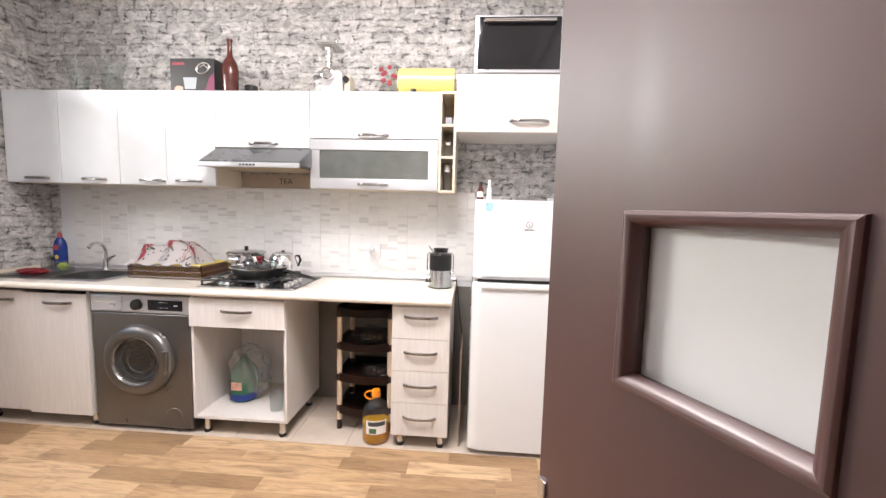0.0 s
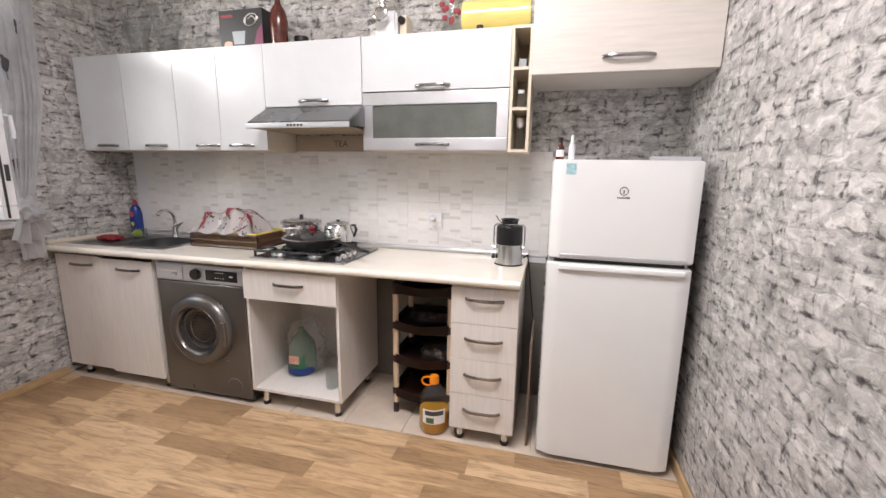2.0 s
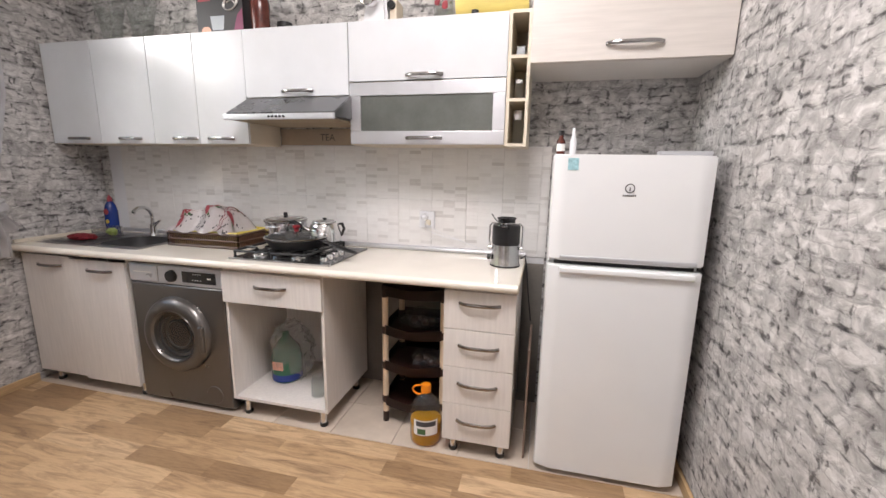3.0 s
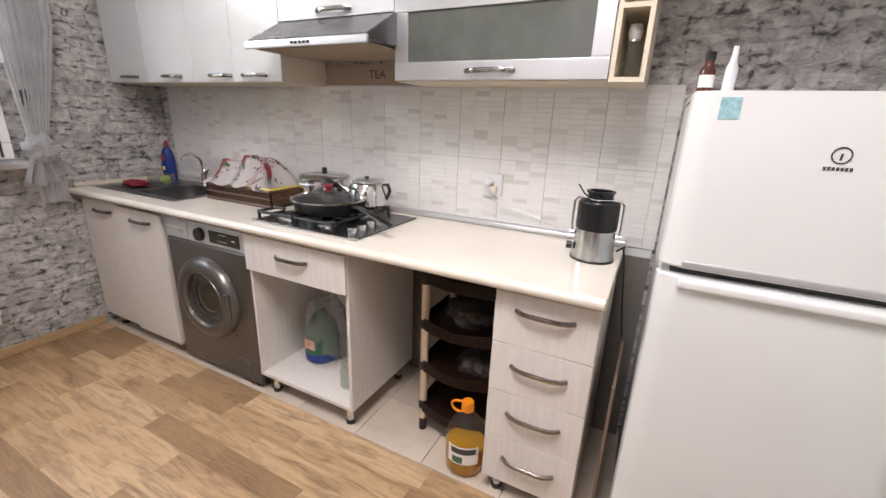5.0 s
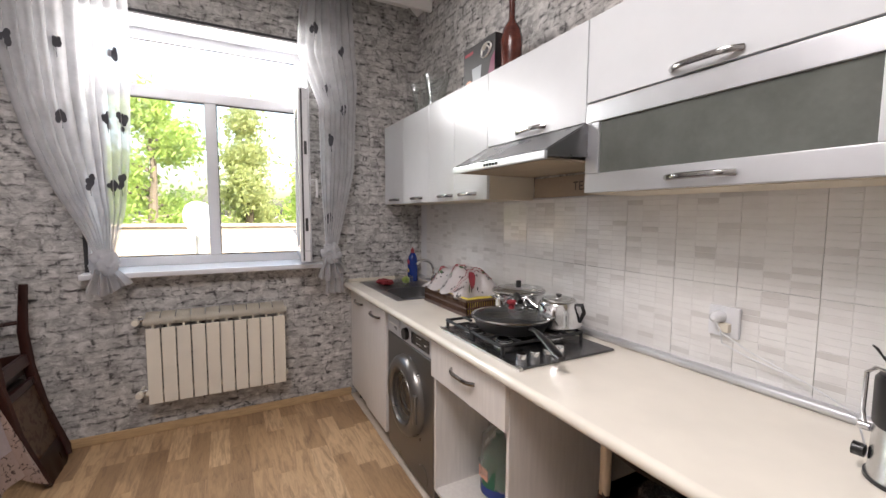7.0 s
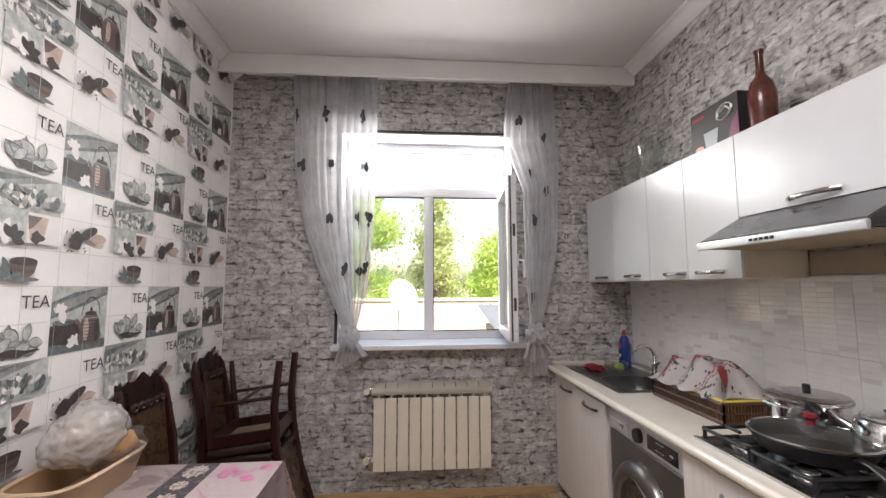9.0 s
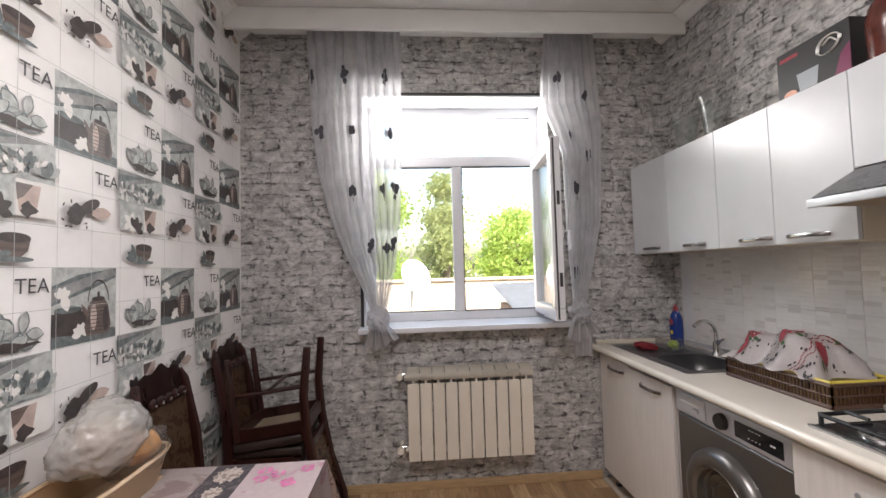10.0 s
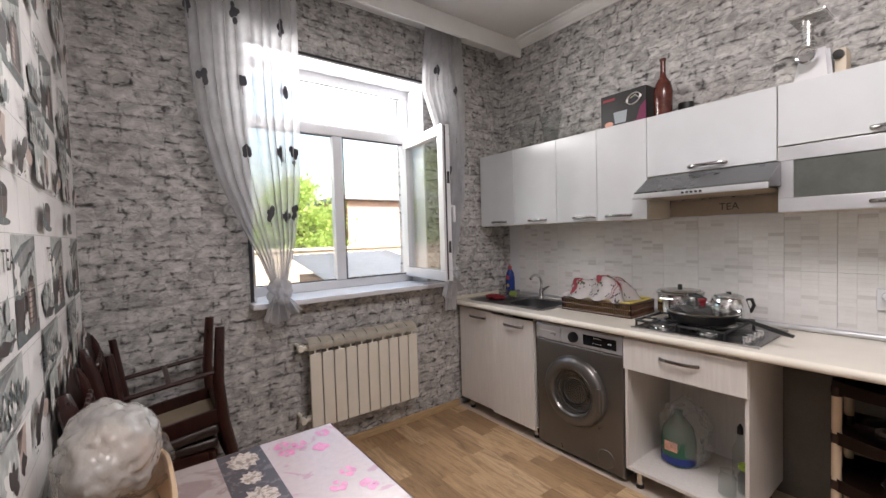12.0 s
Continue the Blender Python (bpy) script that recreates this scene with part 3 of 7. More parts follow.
baseboard("baseboard_west", WX + 0.001, WX + 0.02, SY + 0.02, 3.0)
baseboard("baseboard_east", EX - 0.02, EX - 0.001, SY + 0.02, NY - 0.02)
baseboard("baseboard_south", WX + 0.02, DX0 - 0.07, SY + 0.001, SY + 0.02)


# window: frame, mullion, transom, panes, open sash, sill
def window():
    xo, xi = -2.80, -2.735
    w = thing("window_1", (-2.76, 2.1, OZ0), "white plastic window with one sash open into the room", "window", kind="structure")
    bm = box(xo, xi, OY0, OY1, OZ0, OZ0 + 0.06, 0.006)
    box(xo, xi, OY0, OY1, OZ1 - 0.07, OZ1, 0.006, bm=bm)
    box(xo, xi, OY0, OY0 + 0.06, OZ0 + 0.06, OZ1 - 0.07, 0.006, bm=bm)
    box(xo, xi, OY1 - 0.06, OY1, OZ0 + 0.06, OZ1 - 0.07, 0.006, bm=bm)
    box(xo, xi, 2.08, 2.15, OZ0 + 0.06, 2.13, 0.006, bm=bm)
    box(xo, xi, OY0 + 0.06, OY1 - 0.06, 2.13, 2.2, 0.006, bm=bm)
    part("window_frame", bm, PVC, w)
    for y0, y1, z0, z1 in ((OY0 + 0.06, OY1 - 0.06, 2.2, OZ1 - 0.07), (OY0 + 0.06, 2.08, OZ0 + 0.06, 2.13)):
        p = part("pane", box(-2.772, -2.766, y0, y1, z0, z1), GLASS, w, "clear glass pane")
        p.visible_shadow = False
        bm = box(-2.763, -2.758, y0, y1, z0, z0 + 0.008)
        box(-2.763, -2.758, y0, y1, z1 - 0.008, z1, bm=bm)
        part("gasket", bm, SEAL, w, "black rubber gasket")
    bm = box(-2.736, -2.728, 2.15, OY1 - 0.06, 2.118, 2.128)
    box(-2.736, -2.728, 2.15, 2.156, OZ0 + 0.06, 2.118, bm=bm)
    box(-2.736, -2.728, 2.15, OY1 - 0.06, OZ0 + 0.06, OZ0 + 0.068, bm=bm)
    part("seal", bm, SEAL, w, "dark rubber seal")
    # open sash, swung in by about 97 degrees
    m = Matrix.Translation((-2.735, 2.715, 0)) @ Matrix.Rotation(radians(-6.0), 4, "Z")
    L, z0, z1 = 0.62, 1.085, 2.15
    t = box(0, L, -0.06, 0, z0, z0 + 0.07, 0.006)
    box(0, L, -0.06, 0, z1 - 0.07, z1, 0.006, bm=t)
    box(0, 0.07, -0.06, 0, z0 + 0.07, z1 - 0.07, 0.006, bm=t)
    box(L - 0.07, L, -0.06, 0, z0 + 0.07, z1 - 0.07, 0.006, bm=t)
    t.transform(m)
    s = part("sash", t, PVC, w, "white sash swung open")
    t = box(0.07, L - 0.07, -0.033, -0.027, z0 + 0.07, z1 - 0.07)
    t.transform(m)
    part("pane", t, GLASS, s, "clear glass pane").visible_shadow = False
    t = box(L, L + 0.004, -0.045, -0.035, z0 + 0.01, z1 - 0.01)
    box(L, L + 0.006, -0.028, -0.012, 1.28, 1.36, bm=t)
    box(L, L + 0.006, -0.028, -0.012, 1.75, 1.83, bm=t)
    t.transform(m)
    part("gasket", t, SEAL, s, "black gasket and lock keeps")
    t = box(L - 0.05, L - 0.02, 0.0, 0.012, 1.56, 1.63, 0.003)
    tube([(L - 0.035, 0.012, 1.6), (L - 0.035, 0.045, 1.6), (L - 0.035, 0.048, 1.52), (L - 0.035, 0.045, 1.49)], 0.009, bm=t)
    t.transform(m)
    part("handle", t, PVC, s, "white window handle")
    t = box(WX - 0.205, WX + 0.11, OY0 - 0.03, OY1 + 0.10, OZ0 - 0.036, OZ0 - 0.001, 0.008)
    part("window_sill", t, PVC, w, "white plastic window sill")
    # plastered reveals and dark outline of the opening
    bm = box(xi, WX + 0.004, OY0, OY0 + 0.012, OZ0, OZ1)
    box(xi, WX + 0.004, OY1 - 0.012, OY1, OZ0, OZ1, bm=bm)
    box(xi, WX + 0.004, OY0 + 0.012, OY1 - 0.012, OZ1 - 0.012, OZ1, bm=bm)
    part("reveal", bm, PVC, w, "white plastic reveal", 0)
    bm = box(WX + 0.001, WX + 0.009, OY0 - 0.02, OY0 - 0.001, OZ0, OZ1)
    box(WX + 0.001, WX + 0.009, OY0 - 0.02, OY1 + 0.02, OZ1 + 0.001, OZ1 + 0.016, bm=bm)
    part("edge_strip", bm, SEAL, w, "dark edge strip", 0)


window()


# open door in the south-east
def door():
    a = radians(26)
    edge = Vector((0.614, 1.228, 0))
    # local x runs from the free edge to the hinge
    m = Matrix.Translation(edge) @ Matrix.Rotation(radians(-90) + a, 4, "Z")
    L, T, H = 0.80, 0.04, 2.03
    d = thing("door_1", (0.95, 0.55, 0), "dark brown wooden door with a frosted glass pane, standing open", "door", kind="structure")
    gx0, gx1 = 0.098, 0.220
    z0, z1 = 1.233, 1.351
    t = box(0, gx0, -T, 0, 0.012, H)
    box(gx1, L, -T, 0, 0.012, H, bm=t)
    box(gx0, gx1, -T, 0, 0.012, z0, bm=t)
    box(gx0, gx1, -T, 0, z1, H, bm=t)
    t.transform(m)
    leaf = part("leaf", t, DOORW, d, smooth=0)
    t = box(gx0, gx1, -T / 2 - 0.003, -T / 2 + 0.003, z0, z1)
    t.transform(m)
    part("pane", t, FROST, d, "white frosted glass pane")
    for s in (-1, 1):
        t = bmesh.new()
        # mitred moulding: an outer lip, a rounded crown and a slope into the pane
        steps = [(-0.008, 0.0), (-0.0075, 1.0), (-0.005, 1.35), (-0.002, 1.2), (0.001, 0.7), (0.004, -1.2)]
        rings = []
        for grow, rise in steps:
            y = (-T - 0.004 * rise) if s < 0 else 0.004 * rise
            rings.append([t.verts.new(p) for p in ((gx0 + grow, y, z0 + grow), (gx1 - grow, y, z0 + grow), (gx1 - grow, y, z1 - grow), (gx0 + grow, y, z1 - grow))])
        for p, q in zip(rings, rings[1:]):
            for i in range(4):
                t.faces.new((p[i], p[(i + 1) % 4], q[(i + 1) % 4], q[i]))
        t.transform(m)
        part("glazing_bead", t, DOORW, d)
    t = box(-0.003, 0.0005, -T + 0.008, -0.008, 0.93, 1.09, 0.001)
    box(0.0, 0.012, -T - 0.0025, -T + 0.001, 0.93, 1.09, 0.001, bm=t)
    t.transform(m)
    part("lock_plate", t, CHROME, d, "steel lock plate")
    for s in (-1, 1):
        y = -T if s < 0 else 0
        t = lathe([(0.0, 0), (0.024, 0), (0.024, 0.008), (0, 0.008)], n=20)
        t.transform(Matrix.Translation((0.055, y, 1.0)) @ Matrix.Rotation(radians(90 if s < 0 else -90), 4, "X"))
        tube([(0.055, y, 1.0), (0.055, y + s * 0.045, 1.0), (0.07, y + s * 0.05, 1.0), (0.16, y + s * 0.05, 1.0)], 0.008, bm=t)
        t.transform(m)
        part("handle", t, CHROME, d, "chrome lever handle")
    t = box(DX0 - 0.06, DX0 - 0.001, SY + 0.001, SY + 0.014, 0, DZ + 0.06, 0.004)
    box(DX1 + 0.001, DX1 + 0.06, SY + 0.001, SY + 0.014, 0, DZ + 0.06, 0.004, bm=t)
    box(DX0 - 0.001, DX1 + 0.001, SY + 0.001, SY + 0.014, DZ + 0.001, DZ + 0.06, 0.004, bm=t)
    structure("trim_door", t, DOORW, "dark brown wooden door casing", 40)


door()


# ---- kitchen units ----
def bow(parent, x0, x1, z, y, drop=0.0):
    """A bowed metal strip handle."""
    pts = []
    for i in range(13):
        s = i / 12
        k = 1 - (2 * s - 1) ** 4
        pts.append((x0 + (x1 - x0) * s, y - 0.002 - 0.024 * k, z - drop * math.sin(math.pi * s)))
    t = tube(pts, 0.007, 8, flat=1.25)
    return part("handle", t, HANDLEM, parent, "chrome bow handle")


def carcass(parent, x0, x1, y0, y1, z0, z1, mat, back=True, top=True):
    t = box(x0, x0 + 0.016, y0, y1, z0, z1, 0.001, 1)
    part("side_panel", t, mat, parent)
    part("side_panel", box(x1 - 0.016, x1, y0, y1, z0, z1, 0.001, 1), mat, parent)
    part("bottom_panel", box(x0 + 0.016, x1 - 0.016, y0, y1, z0, z0 + 0.016), mat, parent)
    if top:
        part("top_panel", box(x0 + 0.016, x1 - 0.016, y0, y1, z1 - 0.016, z1), mat, parent)
    if back:
        part("back_panel", box(x0 + 0.016, x1 - 0.016, y1 - 0.006, y1, z0 + 0.016, z1 - 0.016 * top), mat, parent)


def front(parent, name, x0, x1, z0, z1, y, mat, hx=None, hz=None):
    f = part(name, box(x0 + 0.0015, x1 - 0.0015, y, y + 0.017, z0 + 0.0015, z1 - 0.0015, 0.002), mat, parent)
    if hx:
        bow(f, hx[0], hx[1], hz, y)
    return f


UY = 3.282
for x0, xm, x1, hs in ((-2.51, -2.13, -1.732, ((-2.38, -2.21), (-1.99, -1.82))), (-1.732, -1.42, -1.10, ((-1.60, -1.43), (-1.36, -1.19)))):
    c = thing("wall_cabinet", ((x0 + x1) / 2, 3.42, 1.46), "white two-door wall cabinet with chrome handles", "cabinet", "wall cabinets")
    carcass(c, x0, x1, UY + 0.018, NY - 0.003, 1.46, 2.04, EDGE)
    front(c, "door", x0, xm, 1.46, 2.04, UY, WHITE, hs[0], 1.49)
    front(c, "door", xm, x1, 1.46, 2.04, UY, WHITE, hs[1], 1.49)
c = thing("wall_cabinet", (-0.8, 3.42, 1.70), "white short wall cabinet above the cooker hood", "cabinet", "wall cabinets")
carcass(c, -1.10, -0.502, UY + 0.018, NY - 0.003, 1.70, 2.04, EDGE)
front(c, "door", -1.10, -0.502, 1.70, 2.04, UY, WHITE, (-0.88, -0.70), 1.727)
c = thing("wall_cabinet", (-0.1, 3.42, 1.46), "white wall cabinet with an aluminium-framed smoked glass flap", "cabinet", "wall cabinets")
carcass(c, -0.50, 0.282, UY + 0.018, NY - 0.003, 1.46, 2.04, EDGE)
front(c, "door", -0.50, 0.282, 1.763, 2.04, UY, WHITE, (-0.2, -0.02), 1.785)
g = bmesh.new()
box(-0.498, 0.28, UY - 0.002, UY + 0.018, 1.695, 1.758, 0.003, bm=g)
box(-0.498, 0.28, UY - 0.002, UY + 0.018, 1.463, 1.527, 0.003, bm=g)
box(-0.498, -0.442, UY - 0.002, UY + 0.018, 1.527, 1.695, 0.003, bm=g)
box(0.222, 0.28, UY - 0.002, UY + 0.018, 1.527, 1.695, 0.003, bm=g)
fl = part("flap_frame", g, ALU, c, "brushed aluminium flap frame")
part("pane", box(-0.442, 0.222, UY + 0.006, UY + 0.011, 1.527, 1.695), CABGLASS, fl, "smoked frosted glass")
bow(fl, -0.2, -0.02, 1.493, UY)
c = thing("bottle_shelf", (0.333, 3.42, 1.46), "narrow beige open shelf unit with three cubbies", "shelf")
part("side_panel", box(0.283, 0.297, UY - 0.006, NY - 0.003, 1.455, 2.04), EDGE, c)
part("side_panel", box(0.369, 0.383, UY - 0.006, NY - 0.003, 1.455, 2.04), EDGE, c)
for z in (1.455, 1.655, 1.84, 2.026):
    part("shelf", box(0.297, 0.369, UY - 0.006, NY - 0.012, z, z + 0.014), EDGE, c)
part("back_panel", box(0.297, 0.369, NY - 0.012, NY - 0.004, 1.455, 2.04), EDGE, c)
c = thing("wall_cabinet", (0.77, 3.36, 1.79), "cream deep wall cabinet above the fridge", "cabinet", "wall cabinets")
carcass(c, 0.386, EX - 0.003, 3.188, NY - 0.003, 1.79, 2.105, CREAM_X)
front(c, "door", 0.386, EX - 0.003, 1.79, 2.105, 3.17, CREAM_X, (0.685, 0.895), 1.852)


def hood():
    h = thing("cooker_hood", (-0.8, 3.3, 1.55), "slim grey steel cooker hood under the wall cabinet", "cooker hood")
    x0, x1 = -1.085, -0.487
    t = bmesh.new()
    prof = [(3.10, 1.575), (3.10, 1.60), (3.27, 1.695), (3.55, 1.697), (3.55, 1.60), (3.30, 1.585)]
    a = [t.verts.new((x0, y, z)) for y, z in prof]
    b = [t.verts.new((x1, y, z)) for y, z in prof]
    for i in range(6):
        j = (i + 1) % 6
        t.faces.new((a[i], a[j], b[j], b[i]))
    t.faces.new(a), t.faces.new(b[::-1])
    bmesh.ops.bevel(t, geom=t.edges[:], offset=0.004, segments=2, affect="EDGES")
    part("body", t, HOODM, h)
    part("front_strip", box(x0 - 0.003, x1 + 0.003, 3.088, 3.102, 1.566, 1.594, 0.004), ALU, h, "bright front strip")
    t = bmesh.new()
    for i in range(5):
        box(-0.835 + i * 0.02, -0.823 + i * 0.02, 3.084, 3.09, 1.575, 1.585, 0.002, bm=t)
    part("buttons", t, BLACK, h, "black push buttons")
    part("filter", box(x0 + 0.02, x1 - 0.02, 3.12, 3.52, 1.568, 1.576), JUTE, h, "greasy filter underside")


hood()


def foot(parent, x, y, z):
    f = part("leg", lathe([(0.0, 0.018), (0.017, 0.018), (0.017, z), (0, z)], (x, y, 0), 16), CHROME, parent, "chrome leg")
    part("foot", lathe([(0, 0.0005), (0.02, 0.0005), (0.022, 0.01), (0.02, 0.02), (0, 0.02)], (x, y, 0), 16), BLACK, f, "black plastic foot")


LY = 3.0
c = thing("sink_cabinet", (-2.1, 3.28, 0), "cream two-door sink base cabinet on short legs", "cabinet")
carcass(c, -2.49, -1.725, LY + 0.018, 3.5, 0.085, 0.835, CREAM, top=False)
front(c, "door", -2.49, -2.12, 0.085, 0.82, LY, CREAM, (-2.36, -2.18), 0.765)
front(c, "door", -2.12, -1.722, 0.075, 0.812, LY - 0.004, CREAM, (-1.99, -1.81), 0.757)
for x in (-2.42, -1.76):
    foot(c, x, LY + 0.06, 0.085)
    foot(c, x, 3.44, 0.085)
c = thing("open_base_cabinet", (-0.81, 3.28, 0), "cream base cabinet with a drawer over an open compartment", "cabinet")
carcass(c, -1.095, -0.53, LY + 0.006, 3.5, 0.1, 0.835, CREAM, top=False)
front(c, "drawer", -1.095, -0.53, 0.655, 0.822, LY - 0.012, CREAM, (-0.90, -0.72), 0.753)
for x in (-1.04, -0.58):
    foot(c, x, LY + 0.05, 0.1)
    foot(c, x, 3.44, 0.1)
c = thing("drawer_cabinet", (0.23, 3.28, 0), "cream base cabinet with four drawers on chrome legs", "cabinet")
carcass(c, 0.072, 0.394, LY + 0.018, 3.5, 0.08, 0.835, CREAM, top=True)
for z0, z1, hz in ((0.64, 0.822, 0.765), (0.457, 0.64, 0.565), (0.272, 0.457, 0.378), (0.08, 0.272, 0.19)):
    front(c, "drawer", 0.072, 0.394, z0, z1, LY, CREAM, (0.145, 0.325), hz)
for x in (0.12, 0.35):
    foot(c, x, LY + 0.05, 0.08)
    foot(c, x, 3.44, 0.08)

# worktop with the sink cut-out
w = thing("worktop", (-1.05, 3.25, 0.838), "glossy cream laminate worktop with a rounded front edge", "worktop")
t = bmesh.new()
HX0, HX1, HY0, HY1 = -2.11, -1.73, 3.10, 3.44
xs, ys = (-2.515, HX0, HX1, 0.398), (2.97, HY0, HY1, 3.555)
grid = [[t.verts.new((x, y, 0.876)) for y in ys] for x in xs]
for i in range(3):
    for j in range(3):
        if (i, j) != (1, 1):
            t.faces.new((grid[i][j], grid[i + 1][j], grid[i + 1][j + 1], grid[i][j + 1]))
low = bmesh.ops.extrude_face_region(t, geom=t.faces[:])
bmesh.ops.translate(t, vec=(0, 0, -0.038), verts=[v for v in low["geom"] if isinstance(v, bmesh.types.BMVert)])
part("slab", t, TOP, w, smooth=0)
t = tube([(-2.515, 2.971, 0.857), (0.398, 2.971, 0.857)], 0.019, 16)
part("front_edge", t, TOP, w)
part("edge_band", box(0.3985, 0.401, 2.972, 3.553, 0.839, 0.875), EDGE, w, "beige edge band")
t = tube([(-1.72, 3.541, 0.89), (0.40, 3.541, 0.89)], 0.0135, 12)
box(-2.52, 0.40, 3.543, 3.558, 0.876, 0.902, bm=t)
tagged(part("splash_rail", t, ALU), "round aluminium sealing rail along the worktop", "rail")
tagged(part("splash_rail", box(-2.527, -2.508, 2.99, 3.535, 0.8765, 0.897, 0.004), BEIGEW), "grey plastic sealing strip beside the sink", "rail")


def sink():
    s = thing("sink", (-2.1, 3.27, 0.876), "stainless steel inset sink with drainer", "sink")
    t = bmesh.new()
    z = 0.8785
    box(-2.455, HX0 + 0.02, 3.06, 3.50, 0.8765, z, 0.001, 1, bm=t)
    box(HX1 - 0.015, -1.70, 3.06, 3.50, 0.8765, z, 0.001, 1, bm=t)
    box(HX0 + 0.02, HX1 - 0.015, 3.06, HY0 + 0.015, 0.8765, z, 0.001, 1, bm=t)
    box(HX0 + 0.02, HX1 - 0.015, HY1 - 0.015, 3.50, 0.8765, z, 0.001, 1, bm=t)
    part("rim", t, SINKM, s)

    def bowl(u, v):
        ang = 2 * math.pi * u
        r = min(1, v * 1.25) if v < 0.8 else 1.0
        depth = 0.15 if v < 0.62 else 0.15 * (1 - (v - 0.62) / 0.38)
        r = 0.75 * v / 0.62 if v < 0.62 else 0.75 + 0.25 * min(1, (v - 0.62) / 0.2)
        e = 0.55
        cx, sx = math.cos(ang), math.sin(ang)
        px = math.copysign(abs(cx) ** e, cx) * r * 0.175
        py = math.copysign(abs(sx) ** e, sx) * r * 0.157
        return Vector((-1.918 + px, 3.27 + py, 0.8775 - depth))
    part("bowl", sheet(bowl, 40, 14), SINKM, s, smooth=60)
    t = bmesh.new()
    for i in range(7):
        box(-2.42, -2.16, 3.12 + i * 0.045, 3.132 + i * 0.045, z, z + 0.003, 0.001, 1, bm=t)
    part("drainer_ribs", t, SINKM, s)
    f = thing("tap", (-2.03, 3.46, 0.878), "chrome kitchen mixer tap with a curved spout", "tap")
    part("base", lathe([(0, 0), (0.026, 0), (0.024, 0.012), (0.019, 0.02), (0.018, 0.075), (0, 0.08)], (-2.03, 3.465, 0.8785), 20), CHROME, f)
    pts = [(-2.03, 3.465, 0.95)] + [(-2.03, 3.395 + 0.07 * math.cos(a), 1.0 + 0.07 * math.sin(a)) for a in [math.pi * i / 10 for i in range(9)]]
    part("spout", tube(pts, 0.011, 12), CHROME, f)
    part("lever", tube([(-2.01, 3.46, 0.95), (-1.98, 3.45, 0.965), (-1.93, 3.43, 0.985)], [0.014, 0.009, 0.006], 10), CHROME, f)


sink()


